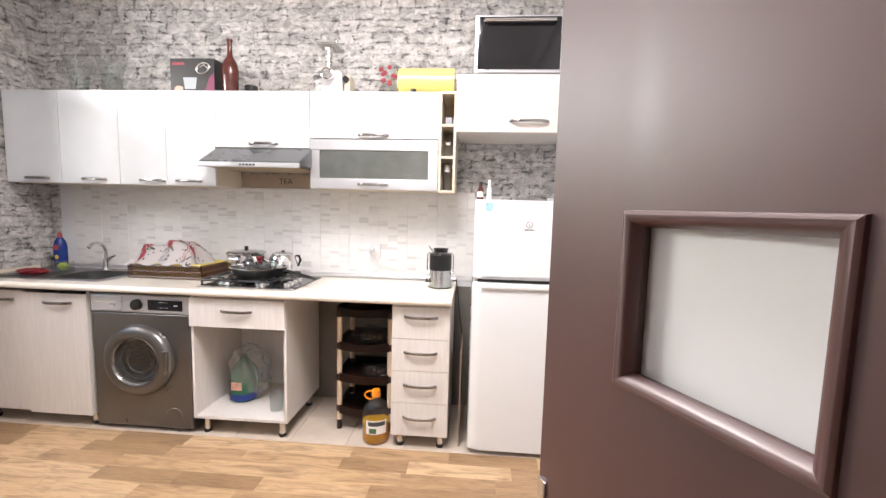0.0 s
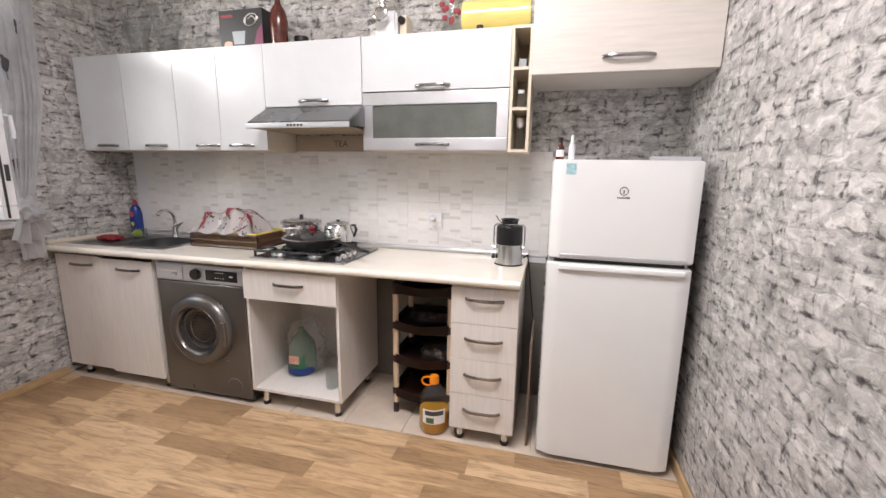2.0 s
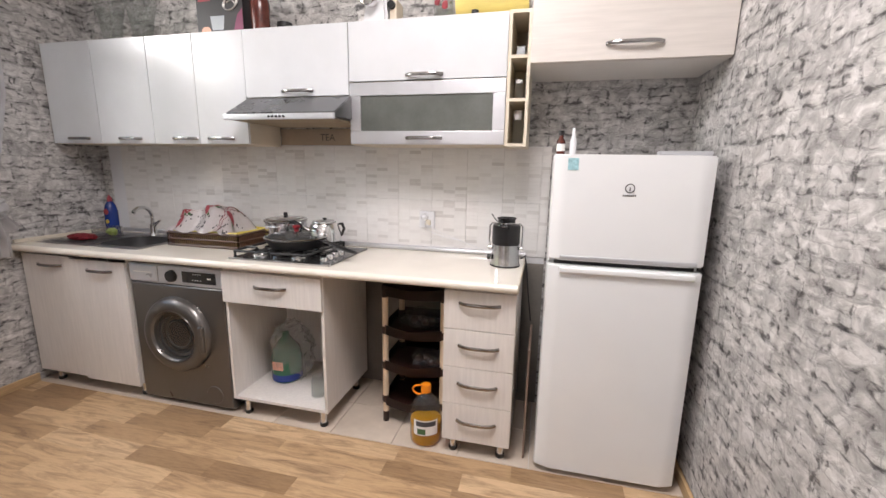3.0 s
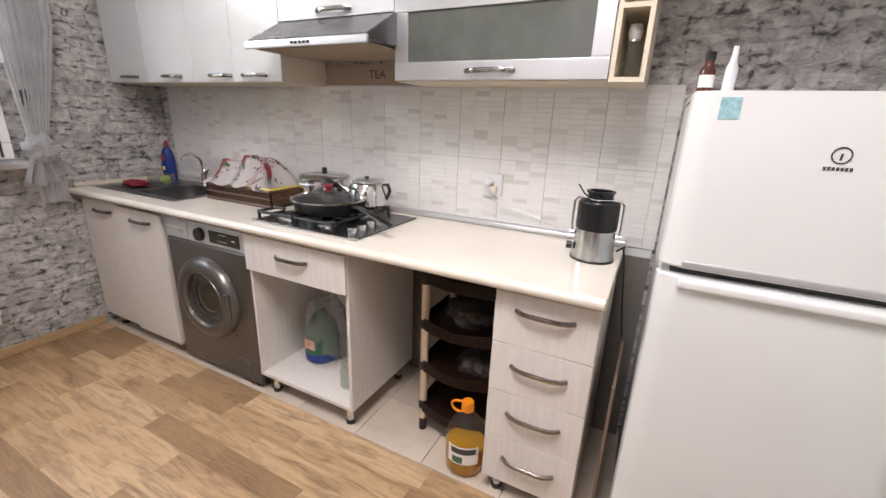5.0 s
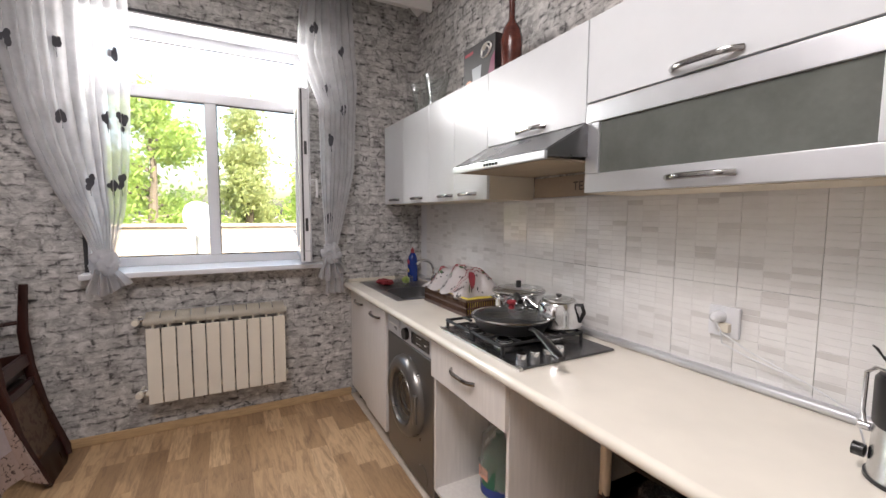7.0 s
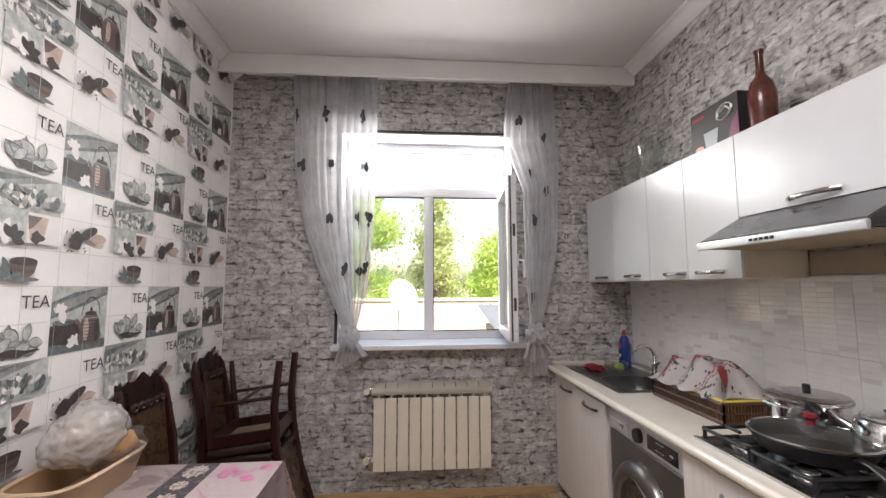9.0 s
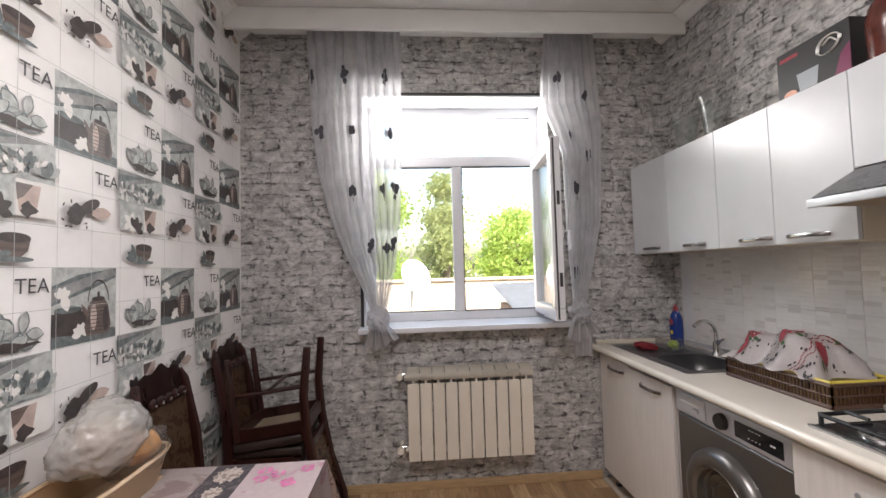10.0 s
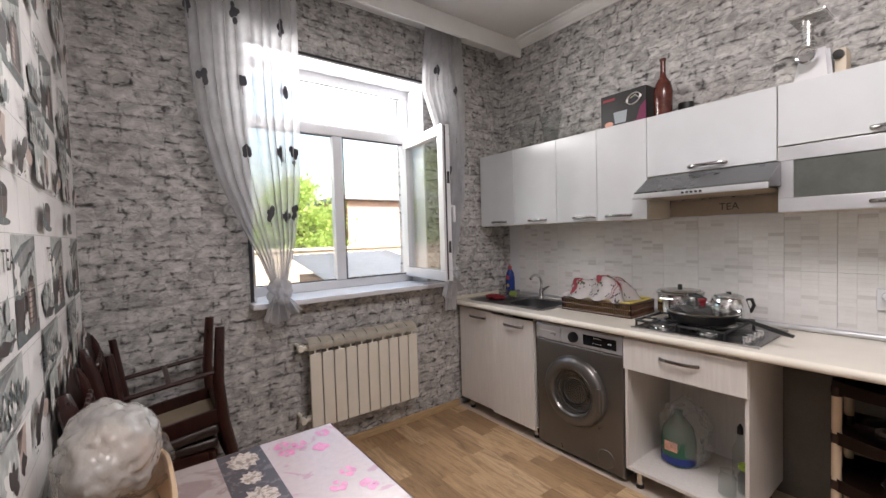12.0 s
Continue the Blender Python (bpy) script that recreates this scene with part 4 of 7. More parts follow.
def washer():
    x0, x1, y0 = -1.704, -1.104, 3.006
    xc = (x0 + x1) / 2
    w = thing("washing_machine", (xc, 3.28, 0), "graphite grey front-loading washing machine with round porthole", "washing machine")
    part("body", box(x0, x1, y0 + 0.012, 3.53, 0.018, 0.825, 0.012, 3), GRAPH, w)
    part("front_panel", box(x0 + 0.001, x1 - 0.001, y0, y0 + 0.03, 0.03, 0.712, 0.01, 3), GRAPH, w)
    c = part("control_panel", box(x0 + 0.001, x1 - 0.001, y0 - 0.004, y0 + 0.03, 0.715, 0.818, 0.008, 3), SILVER, w, "silver control panel")
    d = part("detergent_drawer", box(x0 + 0.012, x0 + 0.20, y0 - 0.009, y0 + 0.0, 0.722, 0.812, 0.006, 2), SILVER, c, "silver detergent drawer")
    part("knob", lathe([(0, 0), (0.033, 0), (0.031, 0.014), (0.029, 0.02), (0, 0.021)], (xc - 0.01, y0 - 0.003, 0.765), 28, axis="Y"), BLACK, c, "black dial")
    part("display", box(xc + 0.055, x1 - 0.035, y0 - 0.0065, y0 - 0.003, 0.735, 0.795, 0.001, 1), DARKGLASS, c, "black display with touch keys")
    t = bmesh.new()
    for i in range(4):
        box(xc + 0.125 + i * 0.014, xc + 0.133 + i * 0.014, y0 - 0.0075, y0 - 0.0065, 0.781, 0.784, bm=t)
        box(xc + 0.12 + i * 0.016, xc + 0.126 + i * 0.016, y0 - 0.0075, y0 - 0.0065, 0.75, 0.753, bm=t)
    for i in range(2):
        box(xc + 0.215 + i * 0.012, xc + 0.224 + i * 0.012, y0 - 0.0075, y0 - 0.0065, 0.762, 0.769, bm=t)
    box(x0 + 0.04, x0 + 0.16, y0 - 0.0105, y0 - 0.009, 0.772, 0.778, bm=t)
    part("printed_marks", t, PAPERW, c, "pale printed marks")
    zc = 0.437
    prof = [(0.136, -0.01), (0.139, 0.03), (0.147, 0.043), (0.168, 0.048), (0.192, 0.041), (0.207, 0.024), (0.212, 0.0), (0.212, -0.004)]
    cen = (xc - 0.008, y0, zc)
    dr = part("porthole_door", lathe(prof, cen, 64, axis="Y"), GRAPH, w, "grey porthole ring")
    part("chrome_ring", lathe([(0.134, 0.0), (0.134, 0.033), (0.138, 0.0355), (0.143, 0.0445), (0.145, 0.04)], (cen[0], y0 - 0.001, zc), 64, axis="Y"), GRAPH, dr, "grey inner ring")
    part("gasket", lathe([(0.135, 0.004), (0.126, 0.012), (0.112, 0.01), (0.108, 0.002)], cen, 48, axis="Y"), SEAL, dr, "dark rubber gasket")
    part("drum", lathe([(0.108, 0.009), (0.1, 0.003), (0.07, 0.0015), (0.0, 0.001)], cen, 48, axis="Y"), DARKGLASS, dr, "dark drum behind the glass")
    part("drum_ring", lathe([(0.074, 0.0025), (0.077, 0.006), (0.082, 0.006), (0.085, 0.0035)], cen, 48, axis="Y"), DRUMM, dr, "steel drum ring")
    g = part("glass_bowl", lathe([(0.134, 0.03), (0.124, 0.027), (0.105, 0.025), (0.07, 0.023), (0.0, 0.022)], cen, 48, axis="Y"), CUPG, dr, "clear glass bowl", 60)
    g.visible_shadow = False
    part("grip", box(xc + 0.160, xc + 0.19, y0 - 0.05, y0 - 0.03, zc - 0.075, zc + 0.075, 0.008, 3), GRAPH, dr, "door grip")
    part("filter_cover", lathe([(0.0, 0.004), (0.05, 0.004), (0.054, 0.0), (0.054, -0.004)], (x1 - 0.11, y0 + 0.0005, 0.10), 32, axis="Y"), GRAPH, w, "round filter cover")
    for x in (x0 + 0.05, x1 - 0.05):
        for y in (3.07, 3.47):
            part("foot", lathe([(0, 0.0005), (0.024, 0.0005), (0.024, 0.02), (0, 0.02)], (x, y, 0), 14), BLACK, w)


washer()


def fridge():
    x0, x1, y0, y1 = 0.505, 1.09, 2.99, 3.54
    f = thing("fridge", (0.8, 3.27, 0), "white two-door fridge with the freezer on top", "fridge")
    part("body", box(x0 + 0.006, x1 - 0.006, y0 + 0.062, y1, 0.03, 1.40, 0.01, 2), FRIDGE, f)
    for name, z0, z1 in (("freezer_door", 0.992, 1.412), ("fridge_door", 0.03, 0.972)):
        t = bmesh.new()
        prof = [(x0, y0 + 0.055), (x0, y0 + 0.03), (x0 + 0.006, y0 + 0.014), (x0 + 0.03, y0 + 0.004), (x0 + 0.06, y0), (x1 - 0.06, y0), (x1 - 0.03, y0 + 0.004), (x1 - 0.006, y0 + 0.014), (x1, y0 + 0.03), (x1, y0 + 0.055)]
        a = [t.verts.new((x, y, z0)) for x, y in prof]
        b = [t.verts.new((x, y, z1)) for x, y in prof]
        n = len(prof)
        for i in range(n):
            j = (i + 1) % n
            t.faces.new((a[i], a[j], b[j], b[i]))
        fa, fb = t.faces.new(a[::-1]), t.faces.new(b)
        bmesh.ops.bevel(t, geom=list({*fa.edges, *fb.edges}), offset=0.006, segments=3, affect="EDGES")
        d = part(name, t, FRIDGE, f, smooth=30)
        zz = 0.999 if name == "freezer_door" else 0.945
        if name == "fridge_door":
            part("grip", box(x0 + 0.05, x1 - 0.03, y0 - 0.016, y0 + 0.012, 0.94, 0.968, 0.009, 3), FRIDGE, d)
        else:
            # Grey instead of fridge white: the grip's shadow is put into its colour.
            part("grip", box(x0 + 0.05, x1 - 0.03, y0 - 0.004, y0 + 0.012, 0.994, 1.014, 0.006, 3), SILVER, d, "grip strip coloured grey to stand in for shadow")
            t = lathe([(0.0145, 0.0), (0.015, 0.0012), (0.0172, 0.0012), (0.0177, 0)], (0.795, y0 - 0.0004, 1.287), 28, axis="Y")
            box(0.793, 0.797, y0 - 0.0014, y0 - 0.0004, 1.277, 1.291, bm=t)
            for i in range(7):
                box(0.7705 + i * 0.0072, 0.7755 + i * 0.0072, y0 - 0.0014, y0 - 0.0004, 1.256, 1.263, bm=t)
            part("badge", t, INK, d, "small dark round badge over a bar")
            part("sticker", box(0.562, 0.602, y0 - 0.0014, y0 + 0.0002, 1.352, 1.398), STICK, d, "blue and white energy sticker")
    # Near-black bar drawn as the shade between the two doors.
    part("gap_shade", box(x0 + 0.03, x1 - 0.03, y0 + 0.03, y0 + 0.055, 0.972, 0.992), SEAL, f, "dark bar standing in for shade in the door gap")
    part("top_cover", box(x0 + 0.004, x1 - 0.004, y0 + 0.06, y1 + 0.005, 1.40, 1.415, 0.005), FRIDGE, f)
    part("hinge_cover", box(x1 - 0.20, x1 - 0.02, y0 + 0.02, y0 + 0.07, 1.413, 1.428, 0.004), SILVER, f)
    for x in (x0 + 0.06, x1 - 0.06):
        for y in (y0 + 0.09, y1 - 0.06):
            part("foot", lathe([(0, 0.0005), (0.02, 0.0005), (0.02, 0.032), (0, 0.032)], (x, y, 0), 12), BLACK, f)


fridge()


def radiator():
    r = thing("radiator", (-2.45, 2.125, 0.235), "cream ten-section aluminium radiator under the window", "radiator")
    y0, w = 1.735, 0.0785
    for i in range(10):
        a = y0 + i * w
        t = box(-2.402, -2.39, a + 0.003, a + w - 0.003, 0.235, 0.70, 0.005, 2)
        box(-2.49, -2.402, a + w / 2 - 0.006, a + w / 2 + 0.006, 0.25, 0.765, bm=t)
        box(-2.415, -2.402, a + 0.008, a + w - 0.008, 0.24, 0.695, bm=t)
        for z in (0.715, 0.738):
            box(-2.475, -2.41, a + 0.004, a + w - 0.004, z, z + 0.006, bm=t)

        def cap(u, v, a=a):
            ang = radians(-10 + 110 * v)
            return Vector((-2.47 + 0.078 * math.cos(ang), a + 0.003 + (w - 0.006) * u, 0.735 + 0.05 * math.sin(ang)))
        sheet(cap, 1, 8, bm=t, thick=0.006)
        part("section", t, RADM, r)
    t = tube([(-2.455, 1.72, 0.728), (-2.455, 2.535, 0.728)], 0.02, 12)
    tube([(-2.455, 1.72, 0.285), (-2.455, 2.535, 0.285)], 0.02, 12, bm=t)
    part("header_pipe", t, RADM, r)
    for z in (0.745, 0.30):
        v = part("valve", tube([(-2.455, 1.725, z), (-2.455, 1.695, z)], 0.014, 12), CHROME, r, "chrome valve")
        part("valve_knob", lathe([(0, 0), (0.02, 0), (0.022, 0.02), (0.017, 0.035), (0, 0.036)], (-2.43, 1.69, z - 0.005), 16, axis="X"), RADM, v, "cream valve knob")
        part("wall_pipe", tube([(-2.455, 1.697, z), (WX - 0.001, 1.697, z)], 0.012, 10), RADM, r)


radiator()


# ---- table and chairs ----
def table():
    x0, x1, y0, y1 = -1.385, -0.28, SY + 0.025, 1.46
    tb = thing("dining_table", (-0.83, 1.09, 0), "dark wooden dining table under a patterned oilcloth", "table")
    part("tabletop", box(x0 + 0.006, x1 - 0.006, y0 + 0.004, y1 - 0.006, 0.69, 0.716, 0.004), WOOD, tb)
    for x in (x0 + 0.06, x1 - 0.06):
        for y in (y0 + 0.06, y1 - 0.06):
            part("leg", tube([(x, y, 0.0005), (x, y, 0.06), (x, y, 0.4), (x, y, 0.69)], [0.022, 0.026, 0.032, 0.034], 12), WOOD, tb)
    cl = thing("tablecloth", (-0.83, 1.09, 0.717), "mauve oilcloth with a dark lace band and pink flowers", "tablecloth")
    zt = 0.7175
    for a, b, mt in ((y0, 1.085, CLOTHA), (1.085, 1.215, CLOTHD), (1.215, y1, CLOTHB)):
        part("top_panel", box(x0, x1, a, b, zt, zt + 0.003), mt, cl, smooth=0)
    # lace medallions along the dark band
    for i in range(9):
        t = bmesh.new()
        cx = x0 + 0.07 + i * 0.115
        n, rr = 22, 0.052 if i % 2 == 0 else 0.034
        poly([(cx + rr * (1 + 0.18 * math.cos(k * 2.9)) * math.cos(2 * math.pi * k / n), 1.15 + rr * 0.85 * (1 + 0.18 * math.cos(k * 2.9)) * math.sin(2 * math.pi * k / n), zt + 0.0036) for k in range(n)], t)
        part("lace_medallion", t, LACE, cl, "pale lace medallion", 0)
    rng = random.Random(4)
    for cx, cy in ((-1.30, 1.32), (-1.24, 1.37), (-1.33, 1.27), (-1.27, 1.27), (-1.05, 1.38), (-1.0, 1.33), (-0.95, 1.4), (-0.72, 1.3), (-0.66, 1.36), (-0.45, 1.38), (-1.33, 1.41)):
        t = bmesh.new()
        for k in range(6):
            a = k * 1.05 + rng.random()
            px, py, rr = cx + 0.017 * math.cos(a), cy + 0.017 * math.sin(a), rng.uniform(0.009, 0.017)
            poly([(px + rr * math.cos(q), py + rr * 0.7 * math.sin(q), zt + 0.0034 + 0.0002 * k) for q in [2 * math.pi * j / 9 for j in range(9)]], t)
        part("printed_flower", t, PINK, cl, "pink printed flower", 0)

    def hang(ax, ay, bx, by, ox, oy, seed):
        def f(u, v):
            w = 0.018 * v * math.sin(u * 19 + seed) + 0.012 * v * math.sin(u * 43 + seed * 2)
            out = 0.004 + 0.03 * v * v + w
            return Vector((ax + (bx - ax) * u + ox * out, ay + (by - ay) * u + oy * out, zt + 0.003 - 0.27 * v))
        return f
    for args, nm in (((x0, y1, x1, y1, 0, 1, 1.0), "long"), ((x0, y0, x0, y1, -1, 0, 2.0), "end"), ((x1, y0, x1, y1, 1, 0, 3.0), "end")):
        f = hang(*args)
        part("skirt", sheet(lambda u, v: f(u, v * 0.62), 60, 8, thick=0.002), CLOTHA if nm == "end" else CLOTHB, cl, smooth=60)
        part("hem", sheet(lambda u, v: f(u, 0.622 + v * 0.378), 60, 6, thick=0.002), HEM, cl, "dotted brown hem", smooth=60)

    def fold(u, v):
        a = radians(90 + 90 * u)
        r = 0.006 + (0.03 + 0.09 * math.sin(math.pi * u)) * v
        return Vector((x0 + r * math.cos(a), y1 + r * math.sin(a), zt + 0.002 - 0.36 * v * (0.75 + 0.25 * math.sin(math.pi * u))))
    part("corner_fold", sheet(fold, 12, 10, thick=0.002), HEM, cl, "hanging corner fold", smooth=60)


table()


def chair(at):
    """Facing +y, back towards -y."""
    x, y, _ = at
    c = thing("dining_chair", (x, y, 0), "dark mahogany dining chair with an upholstered seat and panelled back", "chair", "dining chairs")
    W, D = 0.17, 0.175
    for s in (-1, 1):
        part("leg", tube([(x + s * W, y + D, 0.0005), (x + s * W, y + D, 0.2), (x + s * W, y + D, 0.43)], [0.015, 0.018, 0.022], 8), WOOD, c)
        pts = [(x + s * W * 0.95, y - D - 0.06, 0.0005), (x + s * W, y - D - 0.01, 0.25), (x + s * W, y - D, 0.45), (x + s * W, y - D - 0.02, 0.7), (x + s * W * 0.97, y - D - 0.07, 0.94), (x + s * W * 0.86, y - D - 0.08, 0.985)]
        part("back_post", tube(pts, [0.017, 0.02, 0.023, 0.021, 0.019, 0.012], 8, flat=1.2), WOOD, c)
        part("side_rail", box(x + s * W - 0.011, x + s * W + 0.011, y - D + 0.015, y + D - 0.015, 0.37, 0.435, 0.004), WOOD, c)
        part("stretcher", tube([(x + s * W, y - D, 0.2), (x + s * W, y + D, 0.2)], 0.011, 8), WOOD, c)
    part("front_rail", box(x - W + 0.015, x + W - 0.015, y + D - 0.011, y + D + 0.011, 0.37, 0.435, 0.004), WOOD, c)
    part("back_rail", box(x - W + 0.015, x + W - 0.015, y - D - 0.011, y - D + 0.011, 0.37, 0.435, 0.004), WOOD, c)
    part("stretcher", tube([(x - W, y, 0.2), (x + W, y, 0.2)], 0.011, 8), WOOD, c)
    part("seat", box(x - W - 0.015, x + W + 0.015, y - D + 0.02, y + D + 0.03, 0.437, 0.49, 0.022, 4), SEATL, c, "padded dark seat")
    part("seat_underside", box(x - W + 0.012, x + W - 0.012, y - D + 0.012, y + D - 0.012, 0.425, 0.4365), JUTE, c, "pale cloth under the seat")

    def rail(u, v):
        s = 2 * u - 1
        z = 0.86 + v * (0.12 + 0.05 * math.cos(s * math.pi / 2) + 0.012 * math.cos(s * 9))
        return Vector((x + s * W * 0.95, y - D - 0.055 - 0.02 * v, z))
    part("crest_rail", sheet(rail, 28, 4, thick=0.024), WOOD, c, "carved arched crest rail")
    t = bmesh.new()
    for i in range(5):
        px = x - 0.1 + i * 0.05
        lathe([(0.024, 0), (0.022, 0.01), (0.012, 0.014), (0.008, 0.006), (0, 0.008)], (px, y - D - 0.045, 0.90), 14, axis="Y", bm=t)
        t.verts.ensure_lookup_table()
    bmesh.ops.rotate(t, verts=t.verts, cent=(x, y - D - 0.045, 0.90), matrix=Matrix.Rotation(radians(180), 3, "Z"))
    part("carving", t, WOOD, c, "carved rosettes")

    def panel(u, v):
        return Vector((x - W * 0.86 + 2 * W * 0.86 * u, y - D - 0.006 - 0.045 * v, 0.52 + 0.36 * v))
    part("back_panel", sheet(panel, 6, 6, thick=0.018), UPHOL, c, "brown patterned fabric back panel")
    part("lower_rail", box(x - W + 0.015, x + W - 0.015, y - D - 0.016, y - D + 0.004, 0.50, 0.54, 0.004), WOOD, c)
    return c


CA = chair((-2.27, SY + 0.285, 0))
cu = copy_thing(CA, pose(-2.25, SY + 0.285, 0.978, 187, 0, 0))
tagged(cu, "dark mahogany dining chair turned upside down on another chair")
tagged(CA, "dark mahogany dining chair carrying an upturned chair")
cb = copy_thing(CA, pose(-1.64, SY + 0.285, 0, 0, 0, 0))
tagged(cb, "dark mahogany dining chair pushed against the papered wall")


# ---- curtains ----
def curtain(left, right, folds, zs, label, motifs, x=-2.385):
    c = thing("curtain", (x, (left[0][1] + right[0][1]) / 2, 2.95), label, "curtain", "window curtains")

    def at(table, z):
        for (za, a), (zb, b) in zip(table, table[1:]):
            if za >= z >= zb:
                k = (za - z) / (za - zb)
                return a + (b - a) * k
        return table[-1][1]

    def f(u, v):
        z = zs[0] + (zs[1] - zs[0]) * v
        l, r = at(left, z), at(right, z)
        amp = (0.02 + 0.012 * noise.noise(Vector((u * 5, 0.3, left[0][1])))) * min(1, (r - l) / 0.35) + 0.004
        ph = u * folds * 2 * math.pi + 4.2 * noise.noise(Vector((u * 4, 0.0, 5.0))) + 1.3 * noise.noise(Vector((u * 3, z * 0.8, left[0][1])))
        return Vector((x + amp * math.sin(ph) + 0.012 * math.sin(u * 7 + z * 2), l + (r - l) * u + 0.008 * math.cos(ph), z))
    part("fabric", sheet(f, folds * 12, 80), SHEER, c, smooth=80)
    for u, z, s in motifs:
        t = bmesh.new()
        v = (z - zs[0]) / (zs[1] - zs[0])
        p = f(u, v) + Vector((0.006, 0, 0))
        rng = random.Random(int(u * 100 + z * 10))
        for k in range(9):
            a, d = rng.uniform(0, 6.3), rng.uniform(0, 0.036) * s
            q = p + Vector((0.0006 * k, 0.6 * d * math.cos(a), 1.3 * d * math.sin(a)))
            rr = rng.uniform(0.011, 0.02) * s
            poly([q + Vector((0, 0.75 * rr * math.cos(b), rr * 1.2 * math.sin(b))) for b in [2 * math.pi * j / 7 for j in range(7)]], t)
        tube([p + Vector((0.001, 0, 0.03)), p + Vector((0.001, 0.004, -0.07 * s))], 0.0015, 5, bm=t)
        part("motif", t, MOTIF, c, "dark embroidered flower sprig", 0)
    return c


LC = curtain([(2.96, 1.155), (2.3, 1.175), (2.0, 1.215), (1.75, 1.275), (1.5, 1.375), (1.3, 1.475), (1.15, 1.535)], [(2.96, 1.735), (2.3, 1.735), (1.75, 1.715), (1.4, 1.675), (1.15, 1.615)], 10, (2.96, 1.13),
             "sheer grey-white curtain with dark sprigs, tied in a knot", [(u, z, 1.0) for z, us in ((2.62, (0.05, 0.42, 0.85)), (2.27, (0.1, 0.45, 0.88)), (1.9, (0.42, 0.78, 0.95)), (1.55, (0.55, 0.8, 0.92))) for u in us])
RC = curtain([(2.96, 2.675), (2.62, 2.64), (2.45, 2.63), (2.12, 2.765), (1.6, 2.775), (1.15, 2.80)], [(2.96, 2.985), (2.3, 3.03), (1.7, 3.0), (1.35, 2.92), (1.15, 2.87)], 8, (2.96, 1.13),
             "sheer grey-white curtain caught behind the open sash and knotted", [(0.3, 2.6, 1.0), (0.35, 2.25, 1.0), (0.3, 1.88, 1.0), (0.75, 2.5, 0.8), (0.7, 2.1, 0.8), (0.25, 1.35, 1.0)])
for c, y, dz in ((LC, 1.575, 0.0), (RC, 2.835, 0.0)):
    part("knot", blob((-2.375, y, 1.105), (0.052, 0.062, 0.07), 3 + y, 0.35, 4, 2.5), SHEER, c, smooth=80)

    def tail(u, v, y=y):
        w = 0.045 + 0.07 * v
        return Vector((-2.375 + 0.03 * math.sin(u * 25), y + 0.02 * v + w * (2 * u - 1), 1.08 - (0.13 + 0.03 * math.sin(u * 5)) * v))
    part("tail", sheet(tail, 50, 8), SHEER, c, smooth=80)
part("hanging_tail", sheet(lambda u, v: Vector((-2.42 + 0.015 * math.sin(u * 18), 2.80 + 0.13 * u, 1.0 - 0.18 * v)), 30, 6), SHEER, RC, smooth=80)


# ---- cooking and washing things ----
def hob():
    h = thing("gas_hob", (-0.78, 3.26, 0.877), "four-burner gas hob with black iron grates and chrome knobs", "hob")
    x0, x1, y0, y1, z = -1.06, -0.50, 3.02, 3.47, 0.8765
    part("plate", box(x0, x1, y0, y1, z, z + 0.008, 0.003), HOBM, h)
    t = box(x0 - 0.004, x1 + 0.004, y0 - 0.004, y0 + 0.012, z - 0.0003, z + 0.01, 0.002)
    part("trim", t, STEEL, h, "steel front trim")
    for bx, by, r in ((-0.95, 3.13, 0.04), (-0.95, 3.36, 0.03), (-0.735, 3.13, 0.03), (-0.735, 3.36, 0.045)):
        b = part("burner", lathe([(0, 0), (r + 0.012, 0), (r + 0.01, 0.008), (r, 0.012), (r, 0.02), (0, 0.02)], (bx, by, z + 0.008), 24), STEEL, h, "steel burner ring")
        part("burner_cap", lathe([(0, 0), (r * 0.9, 0), (r * 0.85, 0.006), (0, 0.008)], (bx, by, z + 0.028), 24), IRON, b, "black burner cap")
    for gx in (-0.95, -0.735):
        t = bmesh.new()
        a, b = gx - 0.1, gx + 0.1
        for y in (y0 + 0.025, y1 - 0.03):
            tube([(a, y, z + 0.04), (b, y, z + 0.04)], 0.0065, 6, bm=t)
        for x in (a, b):
            tube([(x, y0 + 0.025, z + 0.04), (x, y1 - 0.03, z + 0.04)], 0.0065, 6, bm=t)
            for y in (y0 + 0.03, y1 - 0.035):
                tube([(x, y, z + 0.008), (x, y, z + 0.046)], 0.007, 6, bm=t)
        for by in (3.13, 3.36):
            for dx, dy in ((1, 0), (-1, 0), (0, 1), (0, -1)):
                tube([(gx + dx * 0.03, by + dy * 0.03, z + 0.044), (gx + dx * 0.1, by + dy * 0.09, z + 0.044)], 0.006, 6, bm=t)
        part("grate", t, IRON, h, "cast iron grate")
    for i in range(4):
        k = part("knob", lathe([(0, 0), (0.019, 0), (0.018, 0.02), (0.016, 0.025), (0, 0.026)], (-0.56, 3.075 + i * 0.058, z + 0.008), 20), CHROME, h, "chrome knob")


hob()
HZ = 0.925


